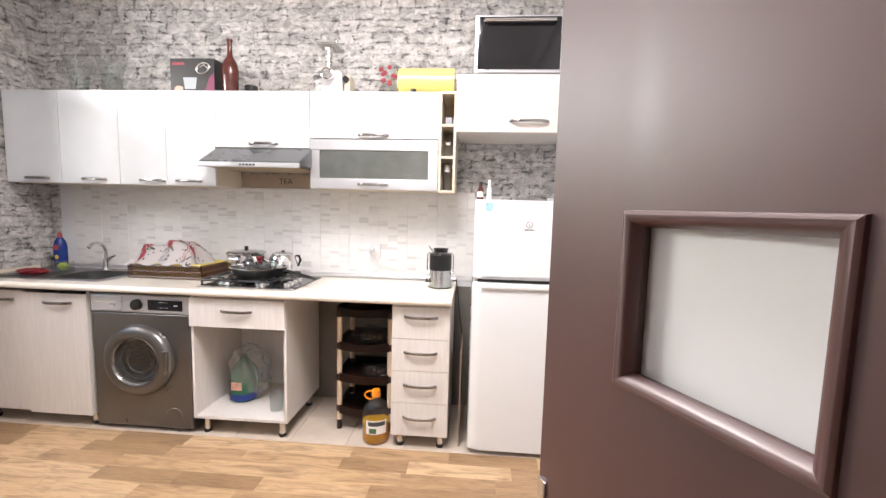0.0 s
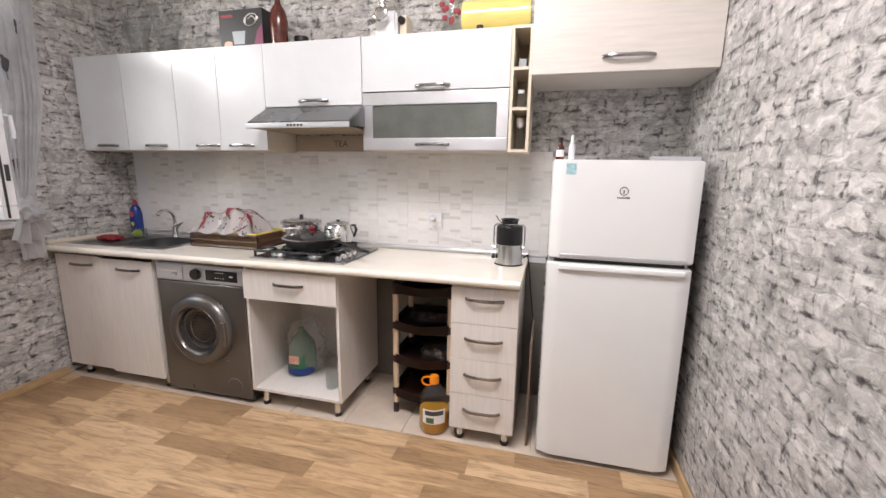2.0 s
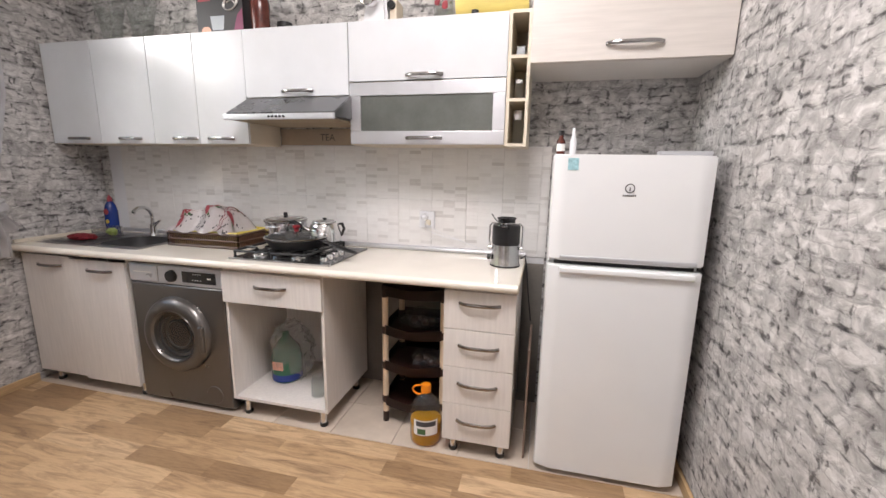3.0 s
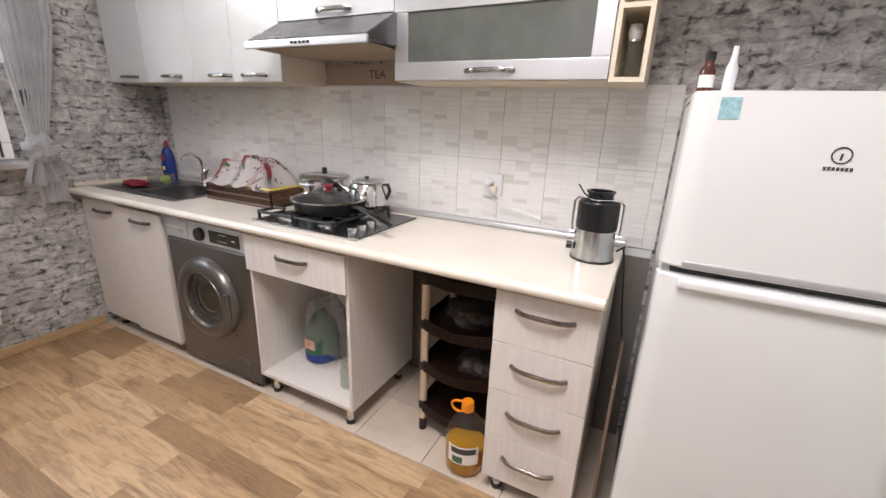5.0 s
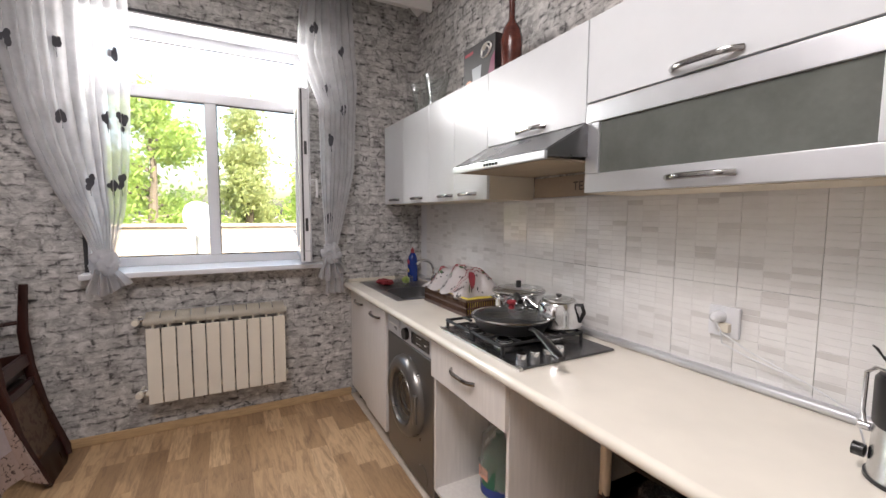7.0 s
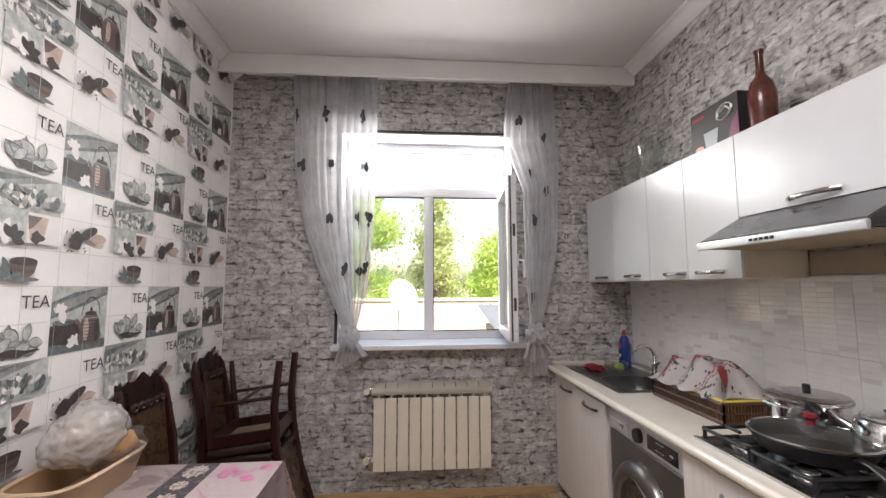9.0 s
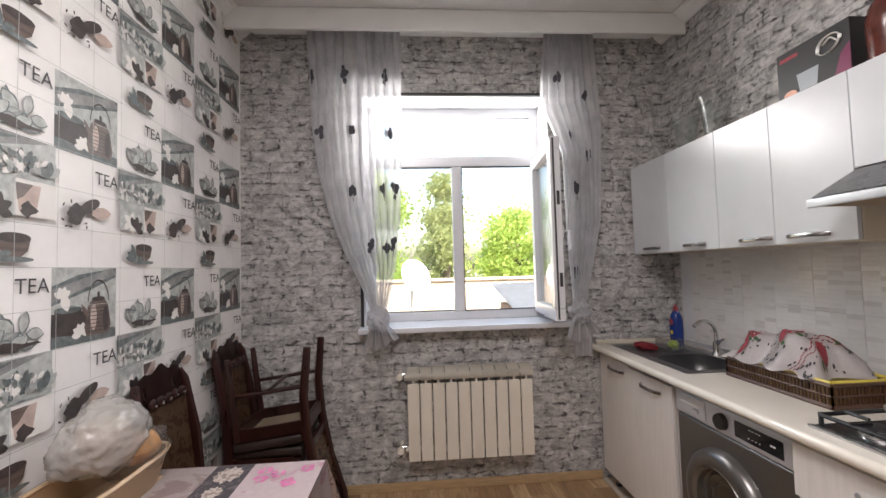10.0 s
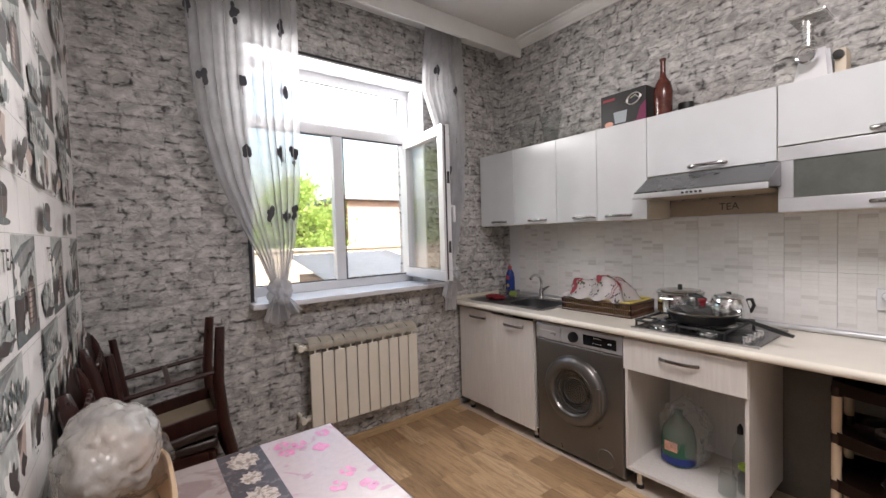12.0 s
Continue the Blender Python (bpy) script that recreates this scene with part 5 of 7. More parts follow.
def pan():
    p = thing("frying_pan", (-0.785, 3.205, HZ), "black non-stick frying pan with a domed glass lid", "frying pan")
    c = (-0.785, 3.20, HZ)
    part("body", lathe([(0, 0), (0.118, 0), (0.134, 0.006), (0.158, 0.05), (0.163, 0.052), (0.159, 0.053), (0.132, 0.01), (0, 0.006)], c, 40), IRON, p)
    part("handle", tube([(-0.635, 3.175, HZ + 0.04), (-0.59, 3.165, HZ + 0.042), (-0.53, 3.15, HZ + 0.03), (-0.44, 3.12, HZ + 0.014), (-0.405, 3.11, HZ + 0.009)], [0.012, 0.011, 0.015, 0.018, 0.013], 10, flat=0.6), BLACK, p, "long black handle")
    l = part("lid", lathe([(0.158, 0.054), (0.138, 0.064), (0.1, 0.075), (0.055, 0.083), (0.0, 0.086)], c, 40), CUPG, p, "domed glass lid", 60)
    part("lid_rim", lathe([(0.161, 0.053), (0.164, 0.057), (0.158, 0.061), (0.153, 0.057)], c, 40), CHROME, l, "steel lid rim")
    part("lid_knob", lathe([(0, 0.084), (0.013, 0.084), (0.011, 0.098), (0.02, 0.106), (0.018, 0.116), (0, 0.118)], c, 18), MAROON, l, "dark red lid knob")


def cooker():
    p = thing("pressure_cooker", (-0.98, 3.38, HZ), "polished steel pressure cooker with a flat lid", "pot")
    c = (-0.965, 3.375, HZ)
    part("body", lathe([(0, 0), (0.106, 0), (0.114, 0.008), (0.114, 0.105), (0.117, 0.108), (0, 0.108)], c, 36), CHROME, p)
    l = part("lid", lathe([(0.121, 0.108), (0.122, 0.118), (0.113, 0.127), (0.06, 0.135), (0, 0.137)], c, 36), STEEL, p, "steel lid")
    part("lid_knob", lathe([(0, 0.135), (0.012, 0.135), (0.012, 0.158), (0.009, 0.16), (0, 0.16)], c, 16), BLACK, l, "black weight valve")
    part("handle", tube([(-0.89, 3.30, HZ + 0.115), (-0.84, 3.27, HZ + 0.12), (-0.79, 3.25, HZ + 0.105)], [0.011, 0.013, 0.012], 10), BLACK, p, "black handle")
    t = tube([(-1.02, 3.285, HZ + 0.085), (-1.02, 3.262, HZ + 0.088), (-0.95, 3.25, HZ + 0.09), (-0.93, 3.272, HZ + 0.088)], 0.005, 8)
    part("clamp", t, CHROME, p, "steel clamp bar")


def kettle():
    k = thing("kettle", (-0.73, 3.40, HZ), "polished stainless steel stove kettle", "kettle")
    c = (-0.735, 3.405, HZ)
    part("body", lathe([(0, 0), (0.088, 0), (0.094, 0.008), (0.09, 0.06), (0.078, 0.1), (0.066, 0.11), (0, 0.113)], c, 40), CHROME, k)
    part("lid", lathe([(0.068, 0.109), (0.066, 0.117), (0.03, 0.125), (0, 0.126)], c, 32), STEEL, k)
    part("lid_knob", lathe([(0, 0.124), (0.009, 0.124), (0.013, 0.134), (0, 0.137)], c, 14), BLACK, k, "black lid knob")
    part("spout", tube([(-0.80, 3.36, HZ + 0.06), (-0.83, 3.345, HZ + 0.08), (-0.85, 3.33, HZ + 0.104)], [0.018, 0.013, 0.01], 12), CHROME, k)
    part("handle", tube([(-0.66, 3.43, HZ + 0.1), (-0.645, 3.445, HZ + 0.1), (-0.637, 3.45, HZ + 0.07), (-0.65, 3.44, HZ + 0.03)], [0.006, 0.009, 0.009, 0.007], 10), BLACK, k, "black handle")



pan()
cooker()
kettle()


def dish_basket():
    b = thing("dish_basket", (-1.44, 3.35, 0.877), "brown plastic lattice tray with a yellow rim holding dishes", "basket")
    x0, x1, y0, y1, z = -1.655, -1.175, 3.225, 3.50, 0.8785
    part("base", box(x0 + 0.01, x1 - 0.01, y0 + 0.01, y1 - 0.01, z, z + 0.006), BASKETB, b)
    for nm, (ax, ay), (bx, by) in (("side", (x0, y0), (x1, y0)), ("side", (x0, y1), (x1, y1)), ("end", (x0, y0), (x0, y1)), ("end", (x1, y0), (x1, y1))):
        t = bmesh.new()
        n = max(8, round(math.hypot(bx - ax, by - ay) / 0.014))
        for i in range(n + 1):
            k = i / n
            px, py = ax + (bx - ax) * k, ay + (by - ay) * k
            box(px - 0.003, px + 0.003, py - 0.003, py + 0.003, z, z + 0.08, bm=t)
        for h, r in ((0.006, 0.009), (0.043, 0.005), (0.08, 0.008)):
            tube([(ax, ay, z + h), (bx, by, z + h)], r, 6, bm=t)
        part(nm, t, BASKETB, b, smooth=30)
    t = bmesh.new()
    q = [(x0 + 0.012, y0 + 0.012), (x1 - 0.012, y0 + 0.012), (x1 - 0.012, y1 - 0.012), (x0 + 0.012, y1 - 0.012)]
    for i in range(4):
        a, c = q[i], q[(i + 1) % 4]
        tube([(*a, z + 0.087), (*c, z + 0.087)], 0.007, 6, bm=t)
    part("inner_rim", t, YELLOW, b, "yellow inner rim")
    part("liner", box(x0 + 0.016, x1 - 0.016, y0 + 0.016, y1 - 0.016, z + 0.006, z + 0.07, 0.004), YELLOW, b, "yellow inner tray")
    w = thing("dish_towel", (-1.44, 3.35, 0.965), "white cotton towel printed with red fruit over the dishes", "towel")

    def f(u, v):
        x, y = x0 - 0.012 + (x1 - 0.055 - x0) * u, y0 - 0.02 + 0.28 * v
        hill = 0.125 * math.exp(-(abs(u - 0.66) / 0.25) ** 3 - ((v - 0.45) / 0.5) ** 2) + 0.09 * math.exp(-(abs(u - 0.2) / 0.22) ** 3 - ((v - 0.45) / 0.5) ** 2)
        n = 0.016 * noise.noise(Vector((u * 7, v * 5, 1.0))) + 0.006 * noise.noise(Vector((u * 22, v * 18, 4.0)))
        edge = -0.035 * max(0, (0.15 - v) / 0.15) * (0.8 + 0.2 * math.sin(u * 21)) - 0.03 * max(0, (u - 0.88) / 0.12)
        ease = 1.0
        for k in (0.25 + v / 0.5, u / 0.12, (1 - u) / 0.1, (1 - v) / 0.15):
            k = max(0.0, min(1.0, k))
            ease *= k * k * (3 - 2 * k)
        hill, n = hill * ease, n * ease
        return Vector((x + 0.02 * math.sin(v * 9), y + 0.015 * math.sin(u * 17), max(z + 0.082, z + 0.112 + hill + n + edge)))
    part("cloth", sheet(f, 56, 36, thick=0.003), TOWEL, w, smooth=60)
    rng = random.Random(9)
    spots = {"red": bmesh.new(), "dark": bmesh.new()}

    def spot(bm, u, v, r, n=12, sq=1.0):
        pts = []
        for j in range(n):
            a = 2 * math.pi * j / n
            uu, vv = min(1, max(0, u + r * math.cos(a))), min(1, max(0, v + 1.7 * sq * r * math.sin(a)))
            pts.append((uu, vv))
        def on(a, b):
            e = 0.004
            nrm = (f(a + e, b) - f(a - e, b)).cross(f(a, b + e) - f(a, b - e))
            nrm = nrm if nrm.z > 0 else -nrm
            return f(a, b) + nrm.normalized() * 0.0045
        cen = bm.verts.new(on(u, v))
        ring = [bm.verts.new(on(*p)) for p in pts]
        for j in range(n):
            bm.faces.new((cen, ring[j], ring[(j + 1) % n]))
    for u, v in ((0.14, 0.3), (0.25, 0.36), (0.19, 0.14), (0.58, 0.32), (0.68, 0.42), (0.88, 0.4), (0.42, 0.62), (0.77, 0.78)):
        for name, mat, args in (("fruit_print", RED, (u, v, 0.06)), ("leaf_print", GREENP, (u + 0.05, v - 0.1 if v > 0.15 else v + 0.1, 0.022, 8, 0.5))):
            t = bmesh.new()
            spot(t, *args)
            part(name, t, mat, w)
    for i in range(150):
        spot(spots["dark"], rng.uniform(0.03, 0.97), rng.uniform(0.03, 0.97), rng.uniform(0.006, 0.012), 6)
    for k in range(2):
        for i in range(30):
            spot(spots["red"], 0.80 + 0.03 * k + 0.01 * math.sin(i), 0.02 + i * 0.032, 0.005, 6, 2.0)
    tagged(part("stripe_print", spots["red"], RED, w, "red dashed stripes"), kind="stuff")
    tagged(part("dot_print", spots["dark"], INK, w, "dark dots"), kind="stuff")


dish_basket()


def juicer():
    x, y, z = 0.308, 3.325, 0.8765
    j = thing("juicer", (x, y, z), "steel and black centrifugal juicer", "juicer")
    part("base", lathe([(0, 0), (0.072, 0), (0.073, 0.006), (0.070, 0.012), (0.066, 0.112), (0, 0.114)], (x, y, z), 40), SATIN, j, "satin steel base")
    part("base_ring", lathe([(0.073, 0.0), (0.075, 0.0), (0.075, 0.007), (0.071, 0.008)], (x, y, z), 36), BLACK, j)
    part("bowl", lathe([(0.0665, 0.108), (0.069, 0.112), (0.069, 0.198), (0.064, 0.206), (0.045, 0.212), (0.04, 0.214)], (x, y, z), 40), BLACK, j, "black juicing bowl")
    part("feed_tube", lathe([(0.042, 0.210), (0.042, 0.232), (0.047, 0.234), (0.047, 0.240), (0.038, 0.240), (0.037, 0.216), (0, 0.216)], (x, y, z), 32), BLACK, j)
    for s in (-1, 1):
        part("clamp", tube([(x + s * 0.075, y - 0.01, z + 0.085), (x + s * 0.081, y - 0.01, z + 0.12), (x + s * 0.08, y - 0.01, z + 0.2), (x + s * 0.066, y - 0.01, z + 0.214)], 0.004, 8), CHROME, j, "chrome clamp")
        part("pivot", lathe([(0, -0.009), (0.009, -0.009), (0.009, 0.009), (0, 0.009)], (x + s * 0.077, y - 0.01, z + 0.09), 12, axis="X"), CHROME, j, "chrome clamp pivot")
    part("clamp_bar", tube([(x - 0.066, y - 0.012, z + 0.214), (x, y - 0.062, z + 0.216), (x + 0.066, y - 0.012, z + 0.214)], 0.003, 8), CHROME, j, "chrome wire bar")
    part("switch", lathe([(0, 0), (0.014, 0), (0.013, 0.018), (0, 0.019)], (x - 0.088, y - 0.02, z + 0.042), 16, axis="X"), BLACK, j)
    part("spout", tube([(x - 0.062, y, z + 0.235), (x - 0.07, y - 0.005, z + 0.25), (x - 0.076, y - 0.008, z + 0.256)], [0.003, 0.005, 0.003], 8, flat=0.6), BLACK, j, "thin raised tip")
    part("spout_arm", tube([(x - 0.062, y, z + 0.236), (x - 0.05, y, z + 0.222), (x - 0.04, y, z + 0.217)], 0.003, 6), BLACK, j)
    c = tube([(x + 0.076, y + 0.03, z + 0.03), (x + 0.10, y + 0.05, z + 0.045), (0.405, y + 0.07, z + 0.03), (0.415, y + 0.06, z - 0.02), (0.43, y + 0.04, z - 0.15), (0.45, y + 0.05, z - 0.3)], 0.0035, 6)
    tagged(part("power_cable", c, BLACK), "black cable hanging over the worktop's end", "cable")
    s = thing("wall_socket", (-0.165, 3.557, 1.06), "white wall socket with two plugs", "socket")
    part("face_plate", box(-0.21, -0.12, 3.545, 3.5585, 1.012, 1.108, 0.004), PVC, s)
    part("plug", lathe([(0, 0), (0.02, 0), (0.017, 0.03), (0.008, 0.04), (0, 0.04)], (-0.175, 3.545, 1.075), 16, axis="Y"), PVC, s)
    part("plug", box(-0.17, -0.14, 3.525, 3.546, 1.03, 1.058, 0.004), BEIGEW, s)
    for k, dz in ((0, 0), (1, -0.03)):
        c = tube([(-0.175 + 0.02 * k, 3.51, 1.07 + dz), (-0.15, 3.515, 1.03 + dz), (-0.08, 3.53, 0.99 + dz * 0.6), (0.05, 3.54, 0.945), (0.16, 3.52, 0.91), (0.24, 3.33, 0.886)], 0.002, 6)
        tagged(part("power_cable", c, PVC), "thin white cable drooping from the socket", "cable")


juicer()


def bottle(name, at, prof, mat, label, cat, cap=None, band=None):
    b = thing(name, at, label, cat)
    part("body", lathe(prof, at, 28), mat, b, smooth=60)
    if cap:
        part("cap", lathe(cap[0], at, 18), cap[1], b)
    if band:
        r, z0, z1, m = band
        x, y, z = at

        def f(u, v):
            a = radians(-160 + 140 * u)
            return Vector((x + r * math.cos(a), y + r * math.sin(a), z + z0 + (z1 - z0) * v))
        part("label", sheet(f, 16, 1), m, b)
    return b


# by the sink
b = bottle("soap_bottle", (-2.34, 3.44, 0.8785), [(0, 0), (0.036, 0), (0.038, 0.01), (0.038, 0.15), (0.03, 0.19), (0.016, 0.215), (0, 0.216)], BLUE, "blue plastic washing-up liquid bottle with a red cap", "bottle",
           ([(0, 0.215), (0.014, 0.215), (0.014, 0.24), (0.006, 0.25), (0, 0.262)], RED), (0.0385, 0.05, 0.14, BLUE))
x, y, z = -2.34, 3.44, 0.8785
part("label_star", lathe([(0, 0), (0.02, 0), (0.02, 0.001), (0, 0.001)], (x + 0.008, y - 0.039, z + 0.15), 14, axis="Y"), RED, b, "red label patch")
part("label_fruit", lathe([(0, 0), (0.014, 0), (0.014, 0.001), (0, 0.001)], (x + 0.01, y - 0.039, z + 0.085), 14, axis="Y"), YELLOW, b, "yellow label patch")
h = thing("sponge_tray", (-2.25, 3.33, 0.88), "clear plastic tray with a green sponge", "tray")
t = box(-2.33, -2.17, 3.29, 3.37, 0.882, 0.885)
for a in ((-2.33, -2.328, 3.29, 3.37), (-2.172, -2.17, 3.29, 3.37), (-2.328, -2.172, 3.29, 3.292), (-2.328, -2.172, 3.368, 3.37)):
    box(*a, 0.885, 0.945, bm=t)
part("tray", t, FILMT, h)
tagged(part("sponge", blob((-2.21, 3.33, 0.912), (0.03, 0.025, 0.024), 2, 0.25, 3, 3), LIME), "lime green scouring sponge", "sponge")
tagged(part("dish_cloth", blob((-2.27, 3.19, 0.898), (0.085, 0.05, 0.019), 5, 0.3, 4, 2.5), MAROON), "crumpled dark red dish cloth on the drainer", "cloth")

# in and under the units
CZ1 = 0.117
gb = thing("water_bottle", (-0.93, 3.26, CZ1), "green five-litre plastic bottle wrapped in a clear bag", "bottle")
part("body", lathe([(0, 0), (0.075, 0), (0.085, 0.01), (0.086, 0.12), (0.075, 0.19), (0.04, 0.24), (0.02, 0.26), (0.02, 0.285), (0, 0.286)], (-0.93, 3.26, CZ1), 28), GREENB, gb, smooth=60)
part("base_band", lathe([(0.0865, 0.012), (0.088, 0.014), (0.088, 0.05), (0.0865, 0.052)], (-0.93, 3.26, CZ1), 28), BLUE, gb, "blue lower band")
part("label", box(-0.965, -0.90, 3.171, 3.174, CZ1 + 0.085, CZ1 + 0.135), PEACH, gb, "faded pink label")
part("bag", blob((-0.905, 3.28, CZ1 + 0.165), (0.115, 0.105, 0.165), 8, 0.28, 5, 2.6), FILMW, gb, "thin clear plastic bag", 70)
JAR = [(0, 0), (0.036, 0), (0.038, 0.006), (0.038, 0.085), (0.028, 0.1), (0.03, 0.12), (0.028, 0.12), (0.026, 0.1), (0.035, 0.084), (0.035, 0.008), (0, 0.006)]
bottle("glass_jar", (-0.655, 3.13, CZ1), JAR, CUPG, "empty clear glass jar", "jar")
bottle("glass_jar", (-0.60, 3.21, CZ1), JAR, CUPG, "glass jar with a green lid", "jar", ([(0, 0.118), (0.033, 0.118), (0.033, 0.135), (0, 0.136)], LIME))
bottle("oil_can", (-0.66, 3.32, CZ1), [(0, 0), (0.035, 0), (0.036, 0.15), (0.015, 0.2), (0.012, 0.24), (0, 0.24)], CUPG, "clear glass oil bottle with a black pourer", "bottle", ([(0, 0.235), (0.014, 0.235), (0.012, 0.27), (0, 0.29)], BLACK))


def rack():
    r = thing("storage_rack", (-0.125, 3.3, 0), "four-tier brown plastic rack with cream uprights", "rack")
    x0, x1, y0, y1 = -0.295, 0.045, 3.16, 3.46
    for x in (x0 + 0.015, x1 - 0.015):
        for y in (y0 + 0.02, y1 - 0.02):
            part("upright", tube([(x, y, 0.06), (x, y, 0.72)], 0.0165, 10), RACKC, r, "cream upright")
            for z in (0.135, 0.33, 0.525, 0.72):
                part("collar", lathe([(0.0195, -0.02), (0.0205, 0), (0.0195, 0.02)], (x, y, z), 12), RACKB, r)
            part("foot", lathe([(0, 0.0005), (0.017, 0.0005), (0.016, 0.06), (0, 0.06)], (x, y, 0), 12), RACKB, r)
    for z in (0.10, 0.305, 0.50, 0.71):
        def wall(u, v, z=z):
            if u < 0.5:
                k = u / 0.5
                return Vector((x0 + (x1 - x0) * k, y0 + 0.012 - 0.045 * math.sin(math.pi * k), z + 0.055 * v * (0.8 + 0.2 * abs(2 * k - 1))))
            k = (u - 0.5) / 0.5
            pts = [(x1, y0 + 0.012), (x1, y1), (x0, y1), (x0, y0 + 0.012)]
            q = k * 3
            i = min(2, int(q))
            a, b = pts[i], pts[i + 1]
            return Vector((a[0] + (b[0] - a[0]) * (q - i), a[1] + (b[1] - a[1]) * (q - i), z + 0.055 * v))
        t = sheet(wall, 72, 2, thick=0.004)
        box(x0, x1, y0 + 0.01, y1, z, z + 0.005, bm=t)
        sheet(lambda u, v, z=z: Vector((x0 + (x1 - x0) * u, y0 + 0.012 - 0.043 * math.sin(math.pi * u) * v, z + 0.003)), 24, 2, bm=t)
        part("tray", t, RACKB, r, "brown tray")
    for cx, cy, z, s, n in ((-0.11, 3.30, 0.56, (0.11, 0.09, 0.05), 3), (-0.07, 3.27, 0.355, (0.08, 0.07, 0.045), 6)):
        o = thing("produce_bag", (cx, cy, z - 0.05), "clear plastic bag of vegetables in the rack", "bag")
        part("bag", blob((cx, cy, z), s, n, 0.3, 4, 2.4), FILMT, o, smooth=70)
        for k in range(4):
            part("onion", blob((cx - 0.05 + 0.034 * k, cy + 0.02 * math.sin(k * 2), z - 0.015), (0.024, 0.024, 0.022), k + n, 0.08, 3), BASKETB, o, "brown onion")


rack()


def oil_bottle():
    x, y = -0.03, 3.085
    o = thing("oil_bottle", (x, y, 0), "half-full plastic bottle of yellow sunflower oil, orange cap", "bottle")
    part("body", lathe([(0, 0.001), (0.07, 0.001), (0.078, 0.01), (0.08, 0.05), (0.077, 0.06), (0.08, 0.075), (0.08, 0.15), (0.07, 0.20), (0.035, 0.245), (0.02, 0.255), (0.02, 0.27)], (x, y, 0), 32), CUPG, o, "ribbed clear body", 60)
    part("oil", lathe([(0, 0.004), (0.068, 0.004), (0.075, 0.012), (0.077, 0.05), (0.075, 0.06), (0.077, 0.075), (0.077, 0.118), (0.0, 0.119)], (x, y, 0), 32), OIL, o, "yellow oil", 60)
    part("cap", lathe([(0, 0.262), (0.024, 0.262), (0.025, 0.266), (0.024, 0.298), (0.021, 0.302), (0, 0.302)], (x, y, 0), 24), ORANGE, o, "orange screw cap")
    pts = [(x - 0.022 - 0.032 * math.sin(a) - 0.012, y - 0.004, 0.268 + 0.024 * math.cos(a)) for a in [math.pi * i / 9 for i in range(10)]]
    part("carry_ring", tube([(x - 0.015, y, 0.292)] + pts + [(x - 0.012, y, 0.25)], 0.005, 8), ORANGE, o, "orange carrying ring")

    def lab(r, a0, a1, z0, z1):
        return sheet(lambda u, v: Vector((x + r * math.cos(radians(a0 + (a1 - a0) * u)), y + r * math.sin(radians(a0 + (a1 - a0) * u)), z0 + (z1 - z0) * v)), 14, 1)
    l = part("label", lab(0.0808, -120, -30, 0.07, 0.15), PAPERW, o, "white and black label")
    part("label_band", lab(0.0812, -110, -38, 0.118, 0.143), INK, l, "black name band as plain bar")
    part("label_picture", lab(0.0812, -105, -75, 0.075, 0.105), GREENP, l, "green picture patch")


oil_bottle()
b = thing("leaning_board", (0.45, 3.1, 0), "brown board leaning between drawers and fridge", "board")
t = box(0.452, 0.462, 3.06, 3.40, 0.0, 0.55, 0.002)
part("board", t, SHEDM, b)

# on the fridge
bottle("medicine_bottle", (0.535, 3.17, 1.4155), [(0, 0), (0.018, 0), (0.018, 0.055), (0.01, 0.07), (0.01, 0.085), (0, 0.085)], BROWNB, "small brown medicine bottle with a dark cap", "bottle", ([(0, 0.08), (0.012, 0.08), (0.012, 0.1), (0, 0.1)], BLACK), (0.0185, 0.015, 0.045, PAPERW))
bottle("spray_bottle", (0.585, 3.16, 1.4155), [(0, 0), (0.014, 0), (0.014, 0.06), (0.008, 0.075), (0.006, 0.11), (0, 0.112)], PVC, "small white spray bottle", "bottle")
tagged(part("wire_clip", tube([(0.93, 3.2, 1.419), (0.98, 3.19, 1.425), (1.02, 3.2, 1.419), (1.06, 3.21, 1.423)], 0.004, 6), CHROME), "thin metal wire lying on the fridge", "wire")

# in the narrow shelf
bottle("spray_can", (0.333, 3.36, 1.6695 - 0.2), [(0, 0), (0.024, 0), (0.025, 0.09), (0.016, 0.115), (0, 0.116)], CUPG, "bottle with a white trigger cap", "bottle", ([(0, 0.112), (0.016, 0.112), (0.022, 0.135), (0.018, 0.155), (0, 0.16)], PVC))
bottle("spice_jar", (0.333, 3.35, 1.6695), [(0, 0), (0.023, 0), (0.023, 0.06), (0.014, 0.075), (0, 0.076)], CUPG, "small glass spice jar", "jar", ([(0, 0.074), (0.016, 0.074), (0.016, 0.09), (0, 0.09)], PVC))
tagged(part("small_box", box(0.315, 0.353, 3.34, 3.38, 1.8545, 1.905, 0.002), GREYP), "small grey carton in the shelf", "box")

# on top of the wall cabinets
TZ = 2.041
VASE = [(0, 0), (0.045, 0), (0.05, 0.02), (0.06, 0.12), (0.085, 0.225), (0.082, 0.225), (0.056, 0.12), (0.046, 0.022), (0, 0.012)]
bottle("glass_vase", (-2.09, 3.40, TZ), [(r * 0.95, z) for r, z in VASE], CUPG, "tall yellowish clear glass vase", "vase")
bottle("glass_vase", (-1.86, 3.40, TZ), VASE, CUPG, "tall clear cut-glass vase", "vase")
cb2 = thing("mixer_box", (-1.27, 3.38, TZ), "black and plum cardboard box picturing a hand mixer", "box")
part("carton", box(-1.415, -1.125, 3.335, 3.44, TZ, TZ + 0.205, 0.003), BOXK, cb2)
fy = 3.3345


